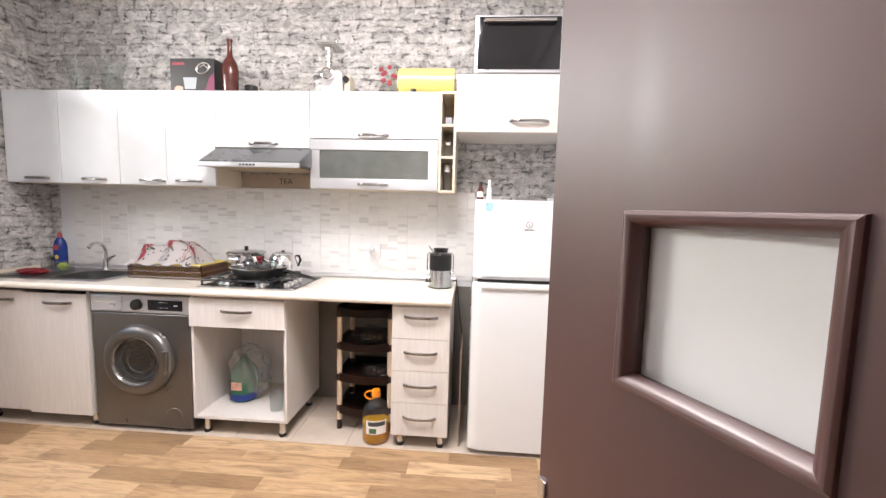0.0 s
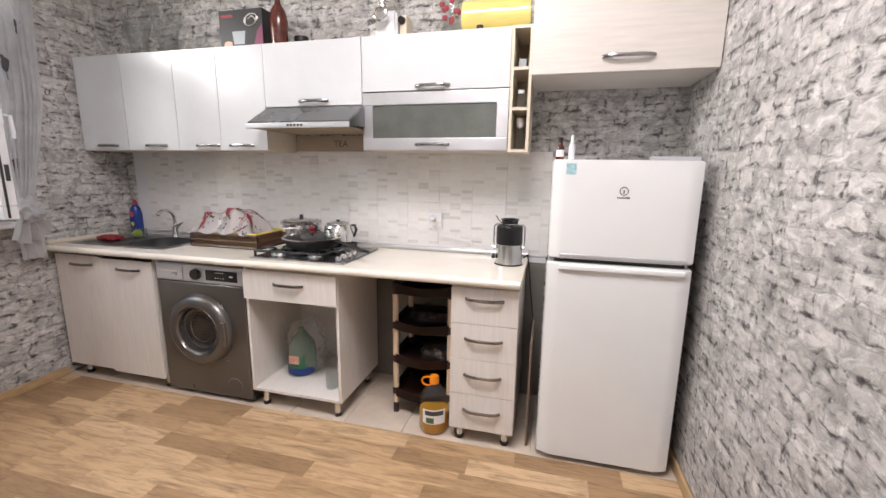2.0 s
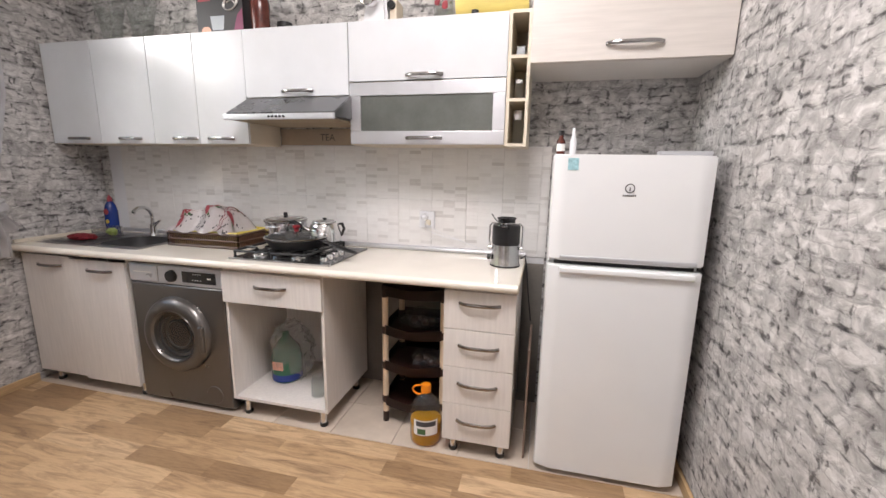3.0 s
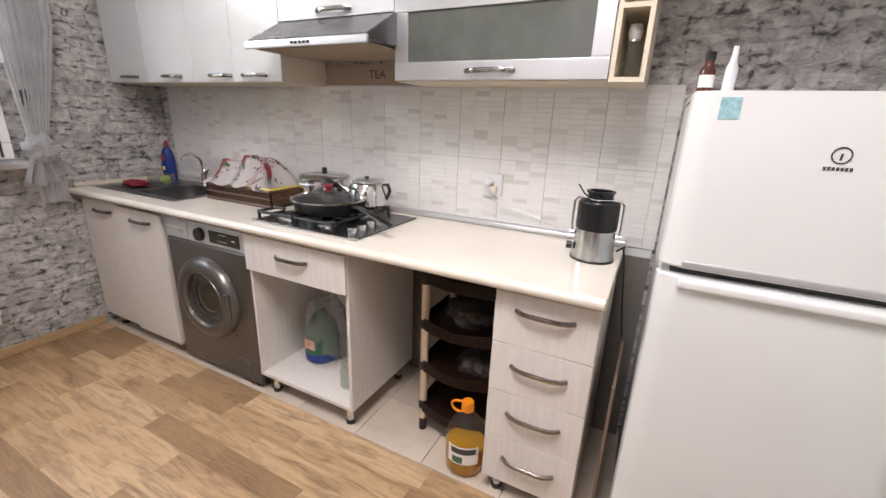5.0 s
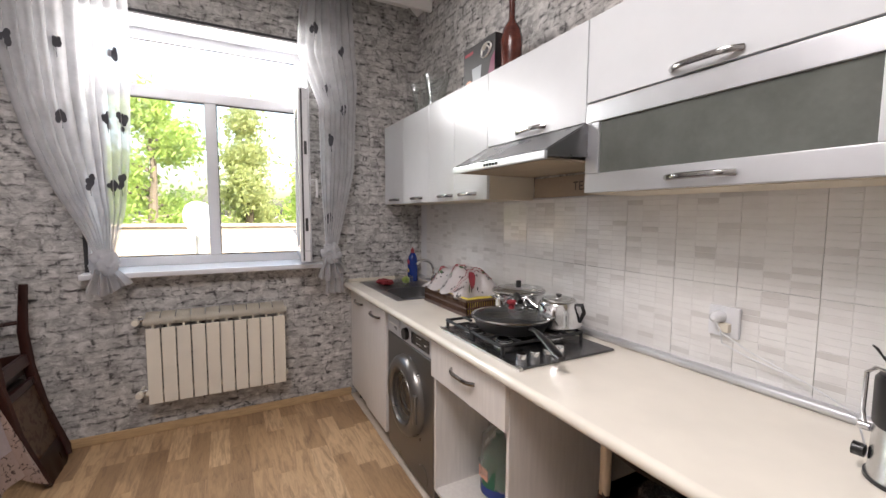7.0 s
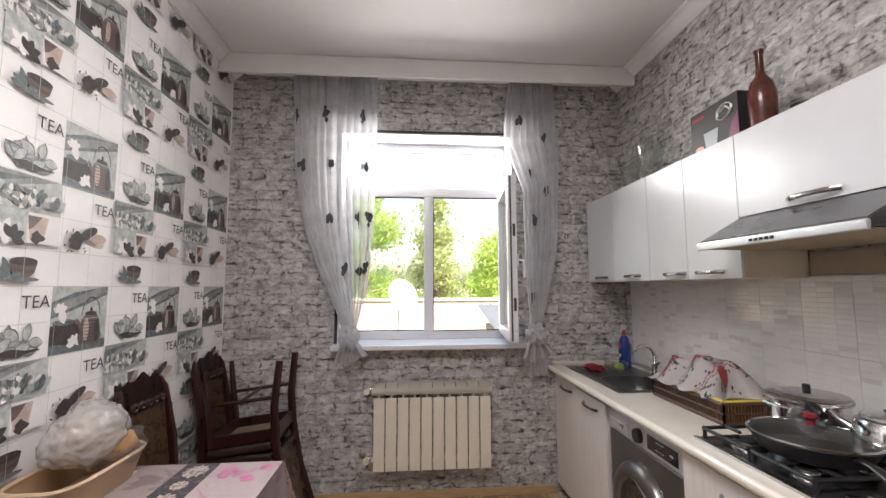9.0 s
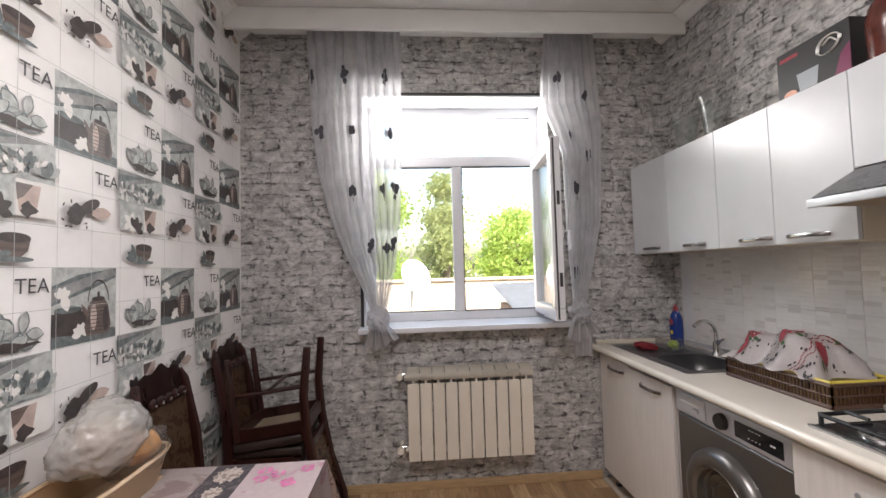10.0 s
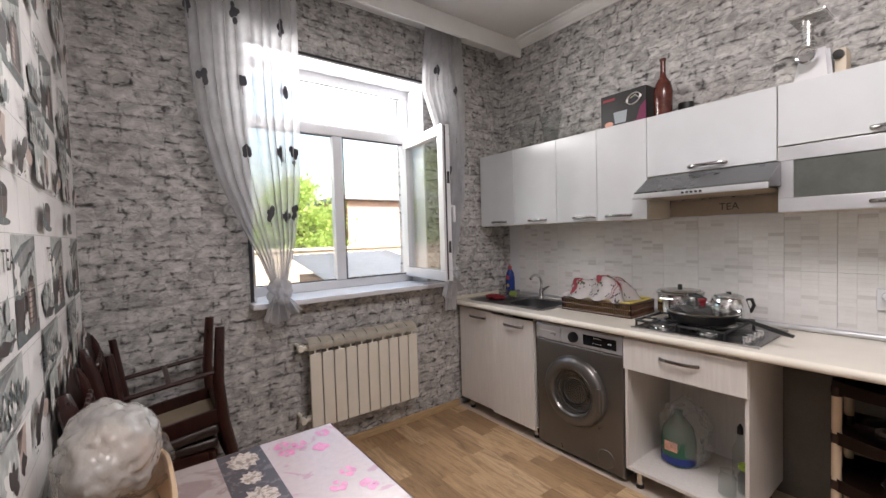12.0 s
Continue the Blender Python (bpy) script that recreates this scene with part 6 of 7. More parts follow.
def flat(name, pts, mat, lift, label):
    t = bmesh.new()
    poly([(a, fy - lift, TZ + b) for a, b in pts], t)
    part(name, t, mat, cb2, label, 0)


flat("plum_panel", [(-1.19, 0.003), (-1.127, 0.003), (-1.127, 0.12), (-1.16, 0.09)], PLUMP, 0.0006, "plum corner")
flat("glass_picture", [(-1.32, 0.02), (-1.25, 0.02), (-1.24, 0.09), (-1.33, 0.09)], GREYP, 0.0006, "pictured glass")
flat("food_picture", [(-1.36 + 0.03 * math.cos(a), 0.022 + 0.018 * math.sin(a)) for a in [k * 0.7 for k in range(9)]], PEACH, 0.001, "pictured food")
flat("name_bar", [(-1.40, 0.165), (-1.32, 0.165), (-1.32, 0.18), (-1.40, 0.18)], RED, 0.0006, "red name bar")
t = bmesh.new()
tube([(-1.20 + 0.04 * math.cos(a) + 0.01 * math.sin(a), fy - 0.001, TZ + 0.145 + 0.032 * math.sin(a)) for a in [2 * math.pi * k / 18 for k in range(19)]], 0.008, 8, bm=t, flat=0.3)
tube([(-1.22, fy - 0.001, TZ + 0.15), (-1.19, fy - 0.001, TZ + 0.165), (-1.165, fy - 0.001, TZ + 0.14)], 0.008, 8, bm=t, flat=0.3)
part("mixer_picture", t, PAPERW, cb2, "pictured white mixer")
bottle("wine_bottle", (-1.045, 3.37, TZ), [(0, 0), (0.042, 0), (0.046, 0.02), (0.048, 0.10), (0.05, 0.14), (0.04, 0.19), (0.018, 0.225), (0.014, 0.25), (0.014, 0.315), (0.017, 0.318), (0.017, 0.33), (0, 0.33)], BROWNB, "dark brown ornamental wine bottle", "bottle")
bottle("dark_tin", (-0.955, 3.45, TZ), [(0, 0), (0.04, 0), (0.04, 0.07), (0, 0.072)], IRON, "small dark tin behind the bottle", "tin")
tagged(part("wooden_board", box(-1.56, -1.43, 3.40, 3.46, TZ, TZ + 0.016, 0.004), BROWNB), "small brown wooden board", "board")


def grinder():
    g = thing("meat_grinder", (-0.40, 3.42, TZ), "white electric meat grinder with a metal hopper", "meat grinder")
    t = bmesh.new()
    a = [t.verts.new((x, y, TZ)) for x, y in ((-0.47, 3.37), (-0.33, 3.37), (-0.33, 3.53), (-0.47, 3.53))]
    b = [t.verts.new((x, y, TZ + 0.155)) for x, y in ((-0.445, 3.39), (-0.345, 3.39), (-0.345, 3.53), (-0.445, 3.53))]
    for i in range(4):
        j = (i + 1) % 4
        t.faces.new((a[i], a[j], b[j], b[i]))
    t.faces.new(a[::-1]), t.faces.new(b)
    bmesh.ops.bevel(t, geom=t.edges[:], offset=0.014, segments=3, affect="EDGES")
    part("housing", t, PVC, g, "white plastic housing")
    part("head", lathe([(0.024, -0.02), (0.026, 0.03), (0.037, 0.035), (0.037, 0.065), (0.03, 0.068), (0.028, 0.06), (0, 0.058)], (-0.41, 3.385, TZ + 0.115), 28, axis="Y"), CHROME, g, "metal grinding head")
    part("feed_neck", tube([(-0.41, 3.36, TZ + 0.12), (-0.41, 3.36, TZ + 0.2), (-0.41, 3.36, TZ + 0.275)], [0.024, 0.022, 0.028], 20), STEEL, g)
    t = box(-0.47, -0.34, 3.30, 3.46, TZ + 0.275, TZ + 0.30, 0.008, 2)
    part("hopper_tray", t, STEEL, g, "metal hopper tray")
    part("knob", lathe([(0, 0), (0.02, 0), (0.018, 0.02), (0, 0.021)], (-0.315, 3.40, TZ + 0.10), 18, axis="Y"), BLACK, g)
    part("side_box", box(-0.33, -0.29, 3.40, 3.50, TZ, TZ + 0.13, 0.008), EDGE, g)


grinder()
b = bottle("painted_vase", (-0.05, 3.42, TZ), [(0, 0), (0.045, 0), (0.05, 0.01), (0.05, 0.19), (0.046, 0.195), (0.04, 0.19), (0.04, 0.02), (0, 0.015)], CUPG, "glass vase painted with red flowers", "vase")
rng = random.Random(3)
t = bmesh.new()
for i in range(9):
    a, zz = radians(rng.uniform(-150, -30)), TZ + rng.uniform(0.06, 0.18)
    blob((-0.05 + 0.052 * math.cos(a), 3.42 + 0.052 * math.sin(a), zz), (0.014, 0.006, 0.014), i, 0.3, 2, 2, bm=t)
part("painted_flowers", t, RED, b, "red painted flowers")
r = thing("film_roll", (0.2, 3.42, TZ), "large roll of yellowish cling film lying on the cabinet", "film roll")
part("roll", lathe([(0.0, 0), (0.082, 0), (0.085, 0.004), (0.085, 0.336), (0.082, 0.34), (0, 0.34)], (0.02, 3.42, TZ + 0.086), 40, axis="X"), CLINGY, r)
bottle("bottle_stopper", (0.12, 3.315, TZ), [(0, 0), (0.018, 0), (0.016, 0.02), (0, 0.022)], IRON, "small dark bottle stopper", "stopper")


def oven():
    x0, x1, y0, y1, z0 = 0.475, 1.09, 3.215, 3.52, 2.107
    o = thing("mini_oven", (0.78, 3.36, z0), "black and silver tabletop mini oven with a glass door", "oven")
    part("body", box(x0, x1, y0 + 0.02, y1, z0 + 0.015, z0 + 0.335, 0.012, 3), SILVER, o)
    part("front_frame", box(x0 + 0.004, x1 - 0.004, y0 + 0.005, y0 + 0.025, z0 + 0.02, z0 + 0.33, 0.006), SILVER, o)
    d = part("door", box(x0 + 0.02, x1 - 0.14, y0 - 0.004, y0 + 0.008, z0 + 0.038, z0 + 0.318, 0.004), DARKGLASS, o, "dark glass door")
    part("handle", tube([(x0 + 0.055, y0 - 0.004, z0 + 0.288), (x0 + 0.055, y0 - 0.032, z0 + 0.288), (x1 - 0.175, y0 - 0.032, z0 + 0.288), (x1 - 0.175, y0 - 0.004, z0 + 0.288)], 0.009, 10), CHROME, d, "silver handle")
    p = part("control_panel", box(x1 - 0.125, x1 - 0.015, y0 - 0.002, y0 + 0.008, z0 + 0.038, z0 + 0.318, 0.003), SILVER, o)
    for k in range(3):
        part("knob", lathe([(0, 0), (0.026, 0), (0.023, 0.02), (0, 0.022)], (x1 - 0.07, y0 - 0.002, z0 + 0.085 + 0.092 * k), 22, axis="Y"), CHROME, p, "silver knob")
    for x in (x0 + 0.05, x1 - 0.05):
        for y in (y0 + 0.06, y1 - 0.05):
            part("foot", lathe([(0, 0), (0.015, 0), (0.015, 0.018), (0, 0.018)], (x, y, z0), 12), BLACK, o)


oven()


# on the table
def table_things():
    zt = 0.7215
    cx, cy = -1.16, 0.845
    b = thing("bread_basin", (cx, cy, zt), "beige plastic basin holding bread in bags", "basin")

    def side(u, v):
        a = 2 * math.pi * u
        e = 0.5
        c, s = math.cos(a), math.sin(a)
        k = 0.82 + 0.18 * v
        return Vector((cx + math.copysign(abs(c) ** e, c) * 0.215 * k, cy + math.copysign(abs(s) ** e, s) * 0.112 * k, zt + 0.095 * v))
    t = sheet(side, 56, 6, thick=0.004)
    part("wall", t, BASINM, b, smooth=60)
    part("base", box(cx - 0.165, cx + 0.165, cy - 0.085, cy + 0.085, zt + 0.0005, zt + 0.006), BASINM, b)
    t = bmesh.new()
    tube([side(i / 56, 1.0) + Vector((0, 0, 0.002)) for i in range(57)], 0.007, 6, bm=t)
    part("rim", t, BASINM, b, "rolled rim")
    g = thing("bread_bag", (-1.19, 0.83, zt + 0.05), "milky plastic bag of bread heaped in the basin", "bag")
    part("bread", blob((-1.19, 0.825, zt + 0.17), (0.11, 0.072, 0.082), 4, 0.12, 3), LOAF, g, "pale loaf")
    part("bag", blob((-1.19, 0.835, zt + 0.195), (0.145, 0.1, 0.108), 14, 0.16, 5, 1.25), FILM, g, "crumpled milky bag", 70)
    g = thing("bread_bag", (-1.26, 0.90, zt + 0.05), "clear bag with golden flat bread", "bag")
    part("bread", blob((-1.27, 0.885, zt + 0.125), (0.075, 0.055, 0.05), 7, 0.12, 3), BREAD, g, "golden bread")
    part("bag", blob((-1.26, 0.885, zt + 0.12), (0.11, 0.08, 0.075), 19, 0.2, 5, 2.0), FILMT, g, "crinkled clear bag", 70)
    bottle("enamel_bowl", (-0.83, 0.86, zt), [(0, 0), (0.06, 0), (0.075, 0.01), (0.11, 0.05), (0.125, 0.055), (0.11, 0.058), (0.07, 0.016), (0, 0.01)], GREYP, "grey enamel bowl on the oilcloth", "bowl")


table_things()


def fill_lamp():
    # Made-up housing above the fill light, always out of view.
    l = thing("ceiling_light", (0.05, 1.85, CZ), "unseen round white housing added for the fill lamp", "lamp")
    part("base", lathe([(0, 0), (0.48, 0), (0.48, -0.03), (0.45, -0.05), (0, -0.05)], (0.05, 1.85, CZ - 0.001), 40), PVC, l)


fill_lamp()


# ---- outside ----
def outside():
    g = bmesh.new()
    box(-600, WX - 0.45, -600, 600, -1.2, -1.0, bm=g)
    structure("ground", g, EARTH, "dry pale ground of the yard")
    f = thing("garden_wall", (-9.0, 2.5, -1.0), "pale rendered garden wall", "wall")
    part("wall", box(-9.1, -8.9, -8, 14, -1.0, 1.12), RENDERW, f)
    part("coping", box(-9.15, -8.85, -8, 14, 1.121, 1.18, 0.01), RENDERW, f)
    s = thing("shed", (-7.2, 4.1, -1.0), "low shed with a grey sheet roof", "shed")
    part("wall", box(-8.0, -6.4, 3.5, 5.6, -1.0, 0.7), SHEDM, s)
    t = bmesh.new()
    rows = [(t.verts.new((-6.25, 3.35 + i * 0.095, 0.72 + 0.03 * (i % 2))), t.verts.new((-8.2, 3.35 + i * 0.095, 1.06 + 0.03 * (i % 2)))) for i in range(25)]
    for (a, b), (c, e) in zip(rows, rows[1:]):
        t.faces.new((a, b, e, c))
    bmesh.ops.solidify(t, geom=t.faces[:], thickness=0.03)
    part("roof", t, ROOFM, s, "grey sheet roof")
    d = thing("satellite_dish", (-7.6, 1.75, 1.12), "white satellite dish on a pole", "satellite dish")
    t = lathe([(0.0, 0.0), (0.12, 0.012), (0.25, 0.05), (0.33, 0.09), (0.335, 0.08), (0.25, 0.035), (0.0, -0.012)], n=32)
    t.transform(Matrix.Translation((-7.6, 1.78, 1.25)) @ Matrix.Rotation(radians(40), 4, "Z") @ Matrix.Rotation(radians(70), 4, "Y"))
    part("reflector", t, DISHM, d)
    part("pole", tube([(-7.66, 1.74, -1.0), (-7.66, 1.74, 1.2)], 0.03, 8), ALU, d)
    h = thing("house", (-13, 8.0, -1.0), "pale pink rendered house behind the garden wall", "house")
    part("wall", box(-16, -12.5, 6.6, 11, -1.0, 2.6), HOUSEM, h)
    part("roof", box(-16.2, -12.3, 6.4, 11.2, 2.6, 2.75, 0.02), ROOFM, h)


def tree(at, height, spread, seed, mat, label, conifer=False):
    rng = random.Random(seed)
    t = thing("tree", at, label, "tree")
    x, y, z = at
    bm = tube([(x, y, z), (x + 0.1, y, z + height * 0.3), (x, y + 0.1, z + height * 0.7), (x, y, z + height * 0.97)], [0.16, 0.13, 0.07, 0.02], 8)
    tips = []
    for i in range(26):
        k = rng.uniform(0.22, 0.95)
        a = rng.uniform(0, 6.28)
        r = spread * ((1.05 - k) if conifer else math.sin(math.pi * min(1, k * 0.95 + 0.1)) ** 0.6) * rng.uniform(0.6, 1.1)
        p = Vector((x, y, z + height * k))
        q = p + Vector((r * math.cos(a), r * math.sin(a), 0.15 * height * rng.uniform(0, 0.6)))
        tube([p, (p + q) / 2 + Vector((0, 0, 0.1)), q], [0.05, 0.03, 0.012], 5, bm=bm)
        tips += [(p, q)]
    part("trunk", bm, BARK, t)
    vs, fs = [], []
    for p, q in tips:
        for j in range(520):
            k = rng.uniform(0.25, 1.12)
            c = p.lerp(q, k) + Vector((rng.gauss(0, 0.22), rng.gauss(0, 0.22), rng.gauss(0, 0.2)))
            s = rng.uniform(0.05, 0.1)
            n1 = Vector((rng.gauss(0, 1), rng.gauss(0, 1), rng.gauss(0, 1))).normalized()
            n2 = n1.orthogonal().normalized()
            i0 = len(vs)
            vs += [c - n1 * s, c + n2 * s * 0.5, c + n1 * s, c - n2 * s * 0.5]
            fs.append((i0, i0 + 1, i0 + 2, i0 + 3))
    me = bpy.data.meshes.new("crown")
    me.from_pydata([v - Vector(at) for v in vs], [], fs)
    me.materials.append(mat)
    ob = new("crown", me)
    ob.parent = t
    OFF[ob] = Vector(at)


outside()
tree((-11.5, 0.6, -1.0), 5.0, 1.7, 11, LEAF, "broad green tree behind the garden wall")
tree((-12.5, 2.75, -1.0), 5.1, 1.5, 12, LEAFD, "tall conifer behind the garden wall", True)
tree((-13.0, 5.2, -1.0), 4.0, 1.5, 13, LEAF, "bright green bushy tree behind the garden wall")
tree((-11.0, -1.6, -1.0), 5.2, 1.8, 14, LEAF, "broad green tree behind the garden wall")


# ---- pieces of walls and floor ----
def laid_floor():
    rng = random.Random(7)
    w, meshes = 0.105, {}
    y, row = SY + 0.0, 0
    y_end = 2.995
    n = round((y_end - y) / w)
    w = (y_end - y) / n

    def strip(length):
        k = round(length, 2)
        if k not in meshes:
            bm = box(0, k, 0, w, -0.008, 0, 0.0007, 1)
            me = bpy.data.meshes.new("floor_strip")
            bm.to_mesh(me)
            bm.free()
            me.materials.append(OAK)
            meshes[k] = me
        return meshes[k], k
    for r in range(n):
        x = WX - rng.uniform(0, 0.3)
        while x < EX:
            length = rng.choice((0.36, 0.42, 0.48, 0.54))
            x1 = max(x, WX)
            me, k = strip(max(0.04, min(EX, x + length) - x1))
            ob = new("floor_strip", me)
            ob.parent = FLOOR
            ob.location = (x1, y + r * w, 0)
            x += length
    s = 0.335
    bm = box(0.0015, s - 0.0015, 0.0015, s - 0.0015, -0.008, 0.0, 0.0012, 1)
    me = bpy.data.meshes.new("floor_tile")
    bm.to_mesh(me)
    bm.free()
    me.materials.append(FTILE)
    for i in range(11):
        for j in range(2):
            ob = new("floor_tile", me)
            ob.parent = FLOOR
            ob.location = (WX + i * s, 2.998 + j * s * 0.858, 0.0)
            ob.scale = (1, 0.858, 1)
    # vinyl in the doorway and hall
    me, k = strip(1.6)
    for i in range(18):
        ob = new("floor_strip", me)
        ob.parent = FLOOR
        ob.location = (-0.45, SY - 1.89 + i * w, 0)


def wall_tiles():
    back = structure("trim_backsplash", box(WX + 0.08, 0.50, NY - 0.006, NY - 0.0005, 0.84, 1.47), PVC, "glazed pale tile splashback behind the worktop")
    bm = box(0.0003, 0.1997, 0, 0.005, 0.0003, 0.2947, 0.0006, 1)
    me = bpy.data.meshes.new("tile")
    bm.to_mesh(me)
    bm.free()
    me.materials.append(TILE)
    for i in range(-8, 7):
        for z in (0.8765, 1.172):
            x = -0.74 + i * 0.2
            k = 1.0
            if x < WX + 0.08:
                k = (x + 0.2 - WX - 0.08) / 0.2
                x = WX + 0.08
            if x + 0.2 * k > 0.505:
                k = (0.505 - x) / 0.2
            if k < 0.05:
                continue
            ob = new("tile", me)
            ob.parent = back
            ob.location = (x, NY - 0.0112, z)
            ob.scale = (k, 1, 1)
    structure("trim_lower_wall", box(WX + 0.001, 0.50, NY - 0.005, NY - 0.0005, 0.002, 0.8385), LOWP, "bare grey plaster behind the base units, darkened for the shade there")
    t = thing("wall_strip", (-0.85, 3.56, 1.47), "strip of tea-picture wallpaper left bare under the hood", "wallpaper")
    part("paper", box(-1.095, -0.505, NY - 0.004, NY - 0.0005, 1.472, 1.565), RENDERW, t)
    part("letters", writing("TEA", 0.055, Matrix.Translation((-0.785, NY - 0.0052, 1.515)) @ Matrix.Rotation(radians(90), 4, "X")), INK, t, "printed word TEA", 0)


def tea_paper():
    """The repeat of the wallpaper: u runs along -x, v up; prints lie in thin layers on the wall."""
    cw, ch = 0.54, 0.62
    mats = [TEAP, TEAG, TEAL, TEALL, TEAD, TEAK, TEAW, TEAS, INK]
    rng = random.Random(21)
    bm = bmesh.new()
    lay = [0.0]

    def P(u, v, k=0.0):
        return Vector((-u, 0.0006 + lay[0] + k, v))

    def shape(pts, mi, step=0.00006):
        lay[0] += step
        poly([P(u, v) for u, v in pts], bm, mi)

    def rect(u0, u1, v0, v1, mi):
        shape([(u0, v0), (u1, v0), (u1, v1), (u0, v1)], mi)

    def oval(u, v, a, b, mi, rot=0.0, n=16, wob=0.0):
        ph = rng.uniform(0, 6)
        shape([(u + math.cos(rot) * a * (1 + wob * math.sin(3 * q + ph)) * math.cos(q) - math.sin(rot) * b * math.sin(q), v + math.sin(rot) * a * math.cos(q) + math.cos(rot) * b * (1 + wob * math.sin(4 * q + ph)) * math.sin(q)) for q in [2 * math.pi * j / n for j in range(n)]], mi)

    def leaf(u, v, length, wid, rot, mi):
        c, s = math.cos(rot), math.sin(rot)
        pts = [(k * length, wid * math.sin(math.pi * k) ** 0.8) for k in (0, 0.15, 0.35, 0.6, 0.85, 1)] + [(k * length, -wid * math.sin(math.pi * k) ** 0.8) for k in (0.85, 0.6, 0.35, 0.15)]
        shape([(u + a * c - b * s, v + a * s + b * c) for a, b in pts], mi)

    def tea(u, v):
        lay[0] += 0.00006
        t = writing("TEA", 0.062, Matrix.Translation(P(u, v)) @ Matrix.Rotation(radians(180), 4, "Z") @ Matrix.Rotation(radians(90), 4, "X"))
        join(bm, t, 8)

    h = ch / 5
    half = cw / 2
    # row bands, from the top: 2 h of plant and kettle, field and word, glass and scoop, cup and blank
    rect(half, cw, 3 * h, ch, 3)
    shape([(half, 3 * h + 0.13), (half, 3 * h + 0.19), (half + 0.1, 3 * h + 0.225), (cw, ch), (cw, 3 * h + 0.215), (half + 0.17, 3 * h + 0.18)], 2)
    shape([(half, 3 * h + 0.14), (half, 3 * h + 0.18), (cw - 0.02, ch), (cw, 3 * h + 0.225)], 1)
    rect(half, half + 0.15, 3 * h, 3 * h + 0.105, 4)
    rect(half, cw, 3 * h, 3 * h + 0.035, 2)
    # bowl and flowers
    shape([(half + 0.01, 3 * h + 0.115), (half + 0.115, 3 * h + 0.115), (half + 0.105, 3 * h + 0.05), (half + 0.08, 3 * h + 0.03), (half + 0.03, 3 * h + 0.035)], 4)
    oval(half + 0.062, 3 * h + 0.115, 0.052, 0.012, 2)
    leaf(half + 0.06, 3 * h + 0.11, 0.06, 0.018, 1.9, 6)
    for a in range(4):
        leaf(half + 0.04, 3 * h + 0.155, 0.035, 0.011, 0.6 + a * 0.7, 6)
    for a in range(6):
        leaf(half + 0.115, 3 * h + 0.03, 0.04, 0.012, 0.2 + a * 0.6, 6)
    # kettle
    kx, kz = half + 0.185, 3 * h + 0.02
    shape([(kx - 0.05, kz), (kx + 0.05, kz), (kx + 0.06, kz + 0.03), (kx + 0.045, kz + 0.10), (kx + 0.03, kz + 0.118), (kx - 0.03, kz + 0.118), (kx - 0.045, kz + 0.10), (kx - 0.06, kz + 0.03)], 5)
    oval(kx - 0.02, kz + 0.06, 0.014, 0.045, 7, 0.0, 14)
    oval(kx + 0.035, kz + 0.05, 0.014, 0.045, 4, 0.0, 14)
    for j in range(7):
        rect(kx - 0.052 + 0.002 * j * 0.5, kx + 0.052 - 0.002 * j * 0.5, kz + 0.012 + j * 0.013, kz + 0.0145 + j * 0.013, 4)
    leaf(kx - 0.075, kz + 0.11, 0.06, 0.008, -1.0, 5)
    oval(kx, kz + 0.122, 0.03, 0.008, 4)
    oval(kx, kz + 0.137, 0.006, 0.01, 4)
    for j in range(14):
        q0, q1 = math.pi * j / 14, math.pi * (j + 1) / 14
        shape([(kx + r * math.cos(q), kz + 0.115 + 1.5 * r * math.sin(q)) for r, q in ((0.045, q0), (0.0485, q0), (0.0485, q1), (0.045, q1))], 4)
    # succulent plant
    for j in range(15):
        a = rng.uniform(-0.4, 3.5)
        u, v = 0.13 + 0.055 * math.cos(j * 1.7), 3 * h + 0.025 + 0.012 * (j % 4)
        k, w = rng.uniform(0.05, 0.095) * (1.1 - 0.03 * j), rng.uniform(0.014, 0.024)
        leaf(u, v, k, w, a, 2)
        leaf(u + 0.004 * math.cos(a), v + 0.004 * math.sin(a), k * 0.9, w * 0.8, a + 0.04, rng.choice((1, 3, 1)))
        leaf(u + 0.01 * math.cos(a), v + 0.01 * math.sin(a), k * 0.65, w * 0.35, a + 0.1, 3)
    oval(0.14, 3 * h + 0.03, 0.07, 0.012, 4, 0.0, 14, 0.4)
    tea(half - 0.068, ch - 0.055)
    # field of tea plants
    rect(0, half, 2 * h, 3 * h, 3)
    shape([(0, 3 * h), (half * 0.95, 3 * h), (half * 0.45, 3 * h - 0.035), (0, 3 * h - 0.07)], 1)
    shape([(0, 3 * h - 0.02), (half * 0.6, 3 * h - 0.005), (half * 0.2, 3 * h - 0.035), (0, 3 * h - 0.055)], 2)
    for j in range(100):
        leaf(rng.uniform(0.01, half - 0.05), 2 * h + rng.uniform(0.005, 0.065), rng.uniform(0.018, 0.035), 0.008, rng.uniform(0.2, 2.9), rng.choice((1, 2, 3, 6, 6)))
    for j in range(6):
        leaf(half - 0.03, 2 * h + 0.02, rng.uniform(0.03, 0.06), 0.014, rng.uniform(0.1, 2.6), rng.choice((2, 3)))
    tea(cw - 0.066, 2.48 * h)
    # glass and flower
    rect(0, half * 0.98, h + 0.02, 2 * h, 3)
    rect(half * 0.5, half * 0.98, h + 0.02, 2 * h, 6)
    for a in range(5):
        leaf(0.06, h + 0.05, 0.045, 0.013, a * 1.25, 6)
    for a in range(4):
        leaf(0.085, h + 0.03, 0.05, 0.014, a * 0.8 - 0.3, 4)
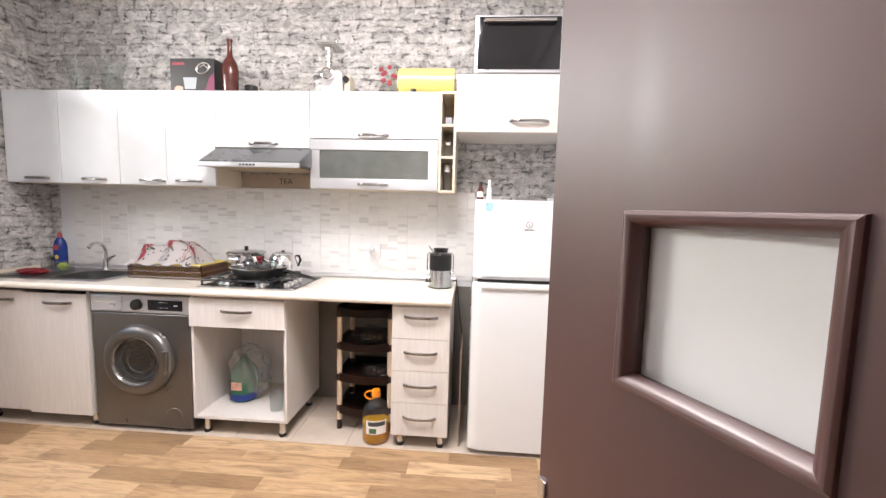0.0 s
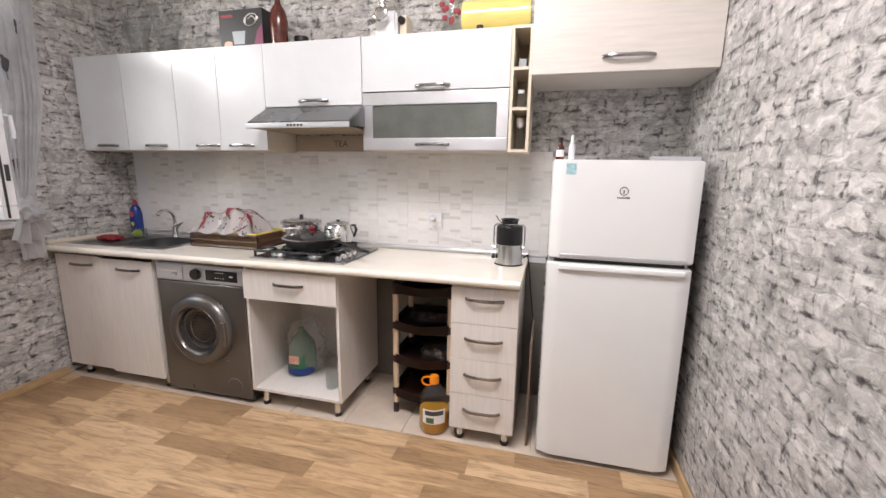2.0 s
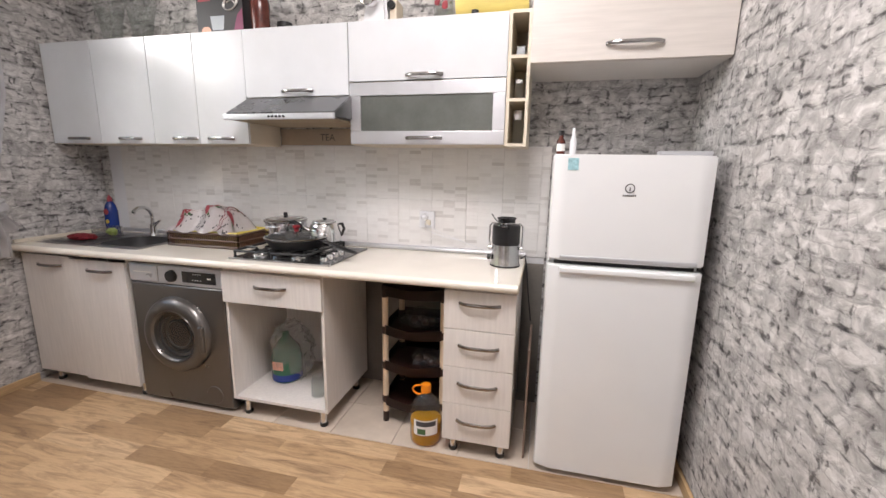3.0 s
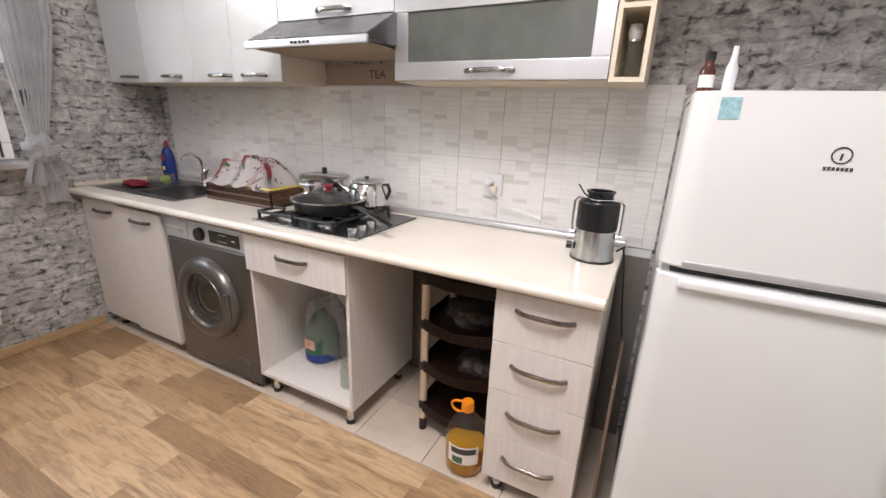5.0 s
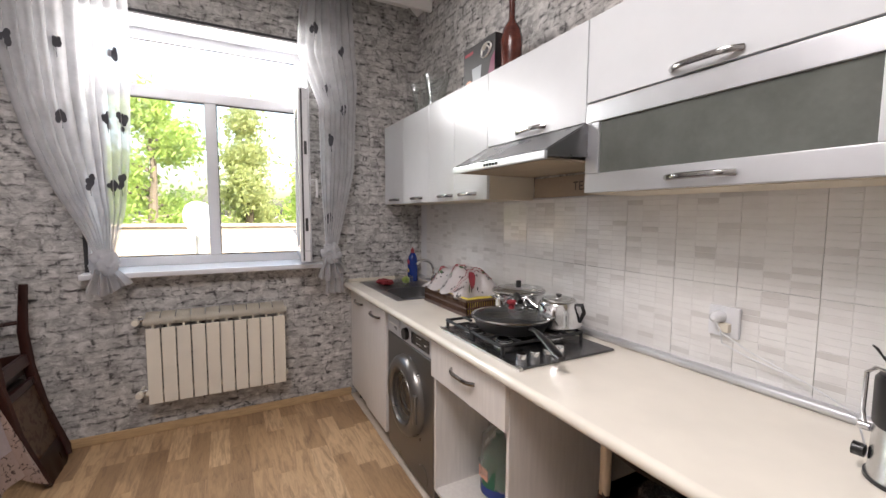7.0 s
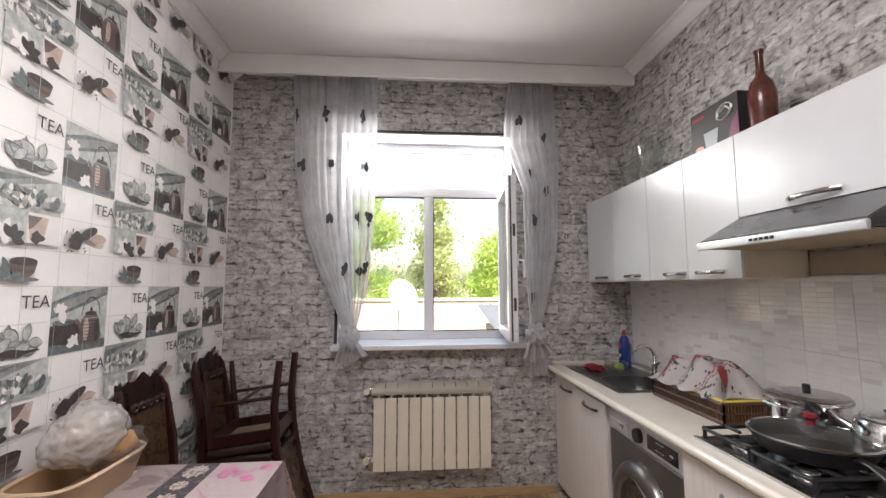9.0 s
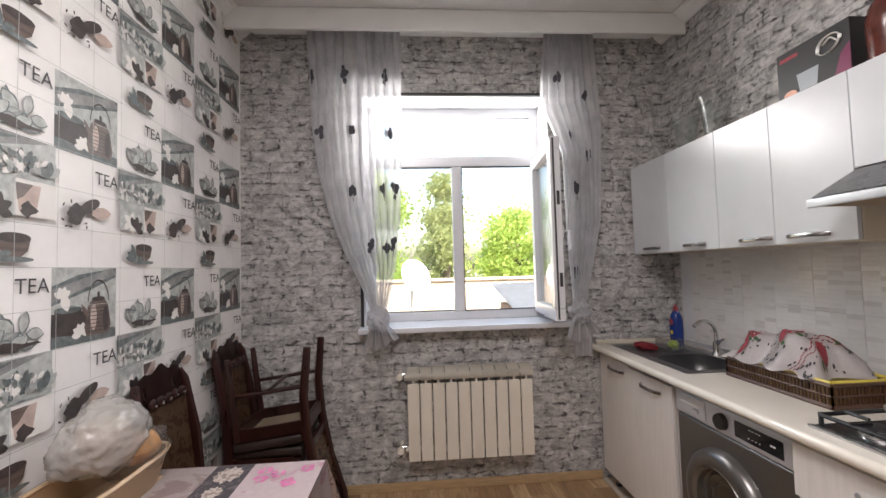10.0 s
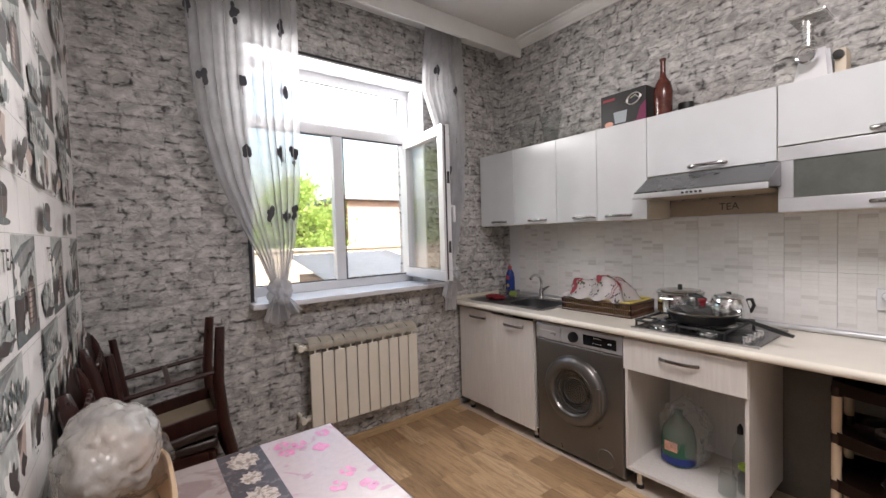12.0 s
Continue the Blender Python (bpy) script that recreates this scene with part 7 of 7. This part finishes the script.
    shape([(0.135, 2 * h - 0.012), (0.215, 2 * h - 0.012), (0.2, h + 0.03), (0.15, h + 0.03)], 7)
    shape([(0.137, 2 * h - 0.012), (0.19, 2 * h - 0.012), (0.16, 2 * h - 0.05), (0.142, 2 * h - 0.06)], 5)
    oval(0.175, h + 0.04, 0.026, 0.02, 4, 0, 12, 0.3)
    # scoop of dark tea
    oval(half + 0.075, h + 0.05, 0.05, 0.028, 4, 0.5, 20, 0.35)
    oval(half + 0.13, h + 0.085, 0.045, 0.019, 4, 0.45)
    leaf(half + 0.135, h + 0.06, 0.09, 0.022, 0.1, 7)
    for j in range(14):
        leaf(half + 0.06 + rng.gauss(0, 0.035), h + 0.04 + rng.gauss(0, 0.018), 0.016, 0.003, rng.uniform(0, 6), 4)
    # cup with leaves
    shape([(0.085, 0.082), (0.185, 0.082), (0.175, 0.045), (0.15, 0.024), (0.115, 0.024), (0.092, 0.05)], 5)
    oval(0.135, 0.082, 0.05, 0.014, 4)
    oval(0.135, 0.022, 0.06, 0.008, 2)
    for a, b in ((2.6, 0.06), (2.2, 0.05), (3.0, 0.06), (0.3, 0.04), (2.0, 0.07)):
        leaf(0.09, 0.03, b, 0.012, a, 2)
    # fine grid of the squares
    for i in range(4):
        rect(i * cw / 4 - 0.0008, i * cw / 4 + 0.0008, 0, ch, 3)
    for j in range(5):
        rect(0, cw, j * h - 0.0008, j * h + 0.0008, 3)
    bmesh.ops.recalc_face_normals(bm, faces=bm.faces)
    top = bm.copy()
    bmesh.ops.bisect_plane(top, geom=[*top.verts, *top.edges, *top.faces], plane_co=(0, 0, 0.258), plane_no=(0, 0, 1), clear_outer=True)
    made = []
    for b in (bm, top):
        me = bpy.data.meshes.new("wallpaper_print")
        b.to_mesh(me)
        b.free()
        for m in mats:
            me.materials.append(m)
        made.append(me)
    for i in range(-1, 3):
        for j in range(5):
            ob = new("wallpaper_print", made[j == 4])
            ob.parent = SOUTH
            ob.location = (-0.89 - 0.54 * i, SY, 1.19 - 3 * h + (j - 1) * ch)


laid_floor()
wall_tiles()
tea_paper()
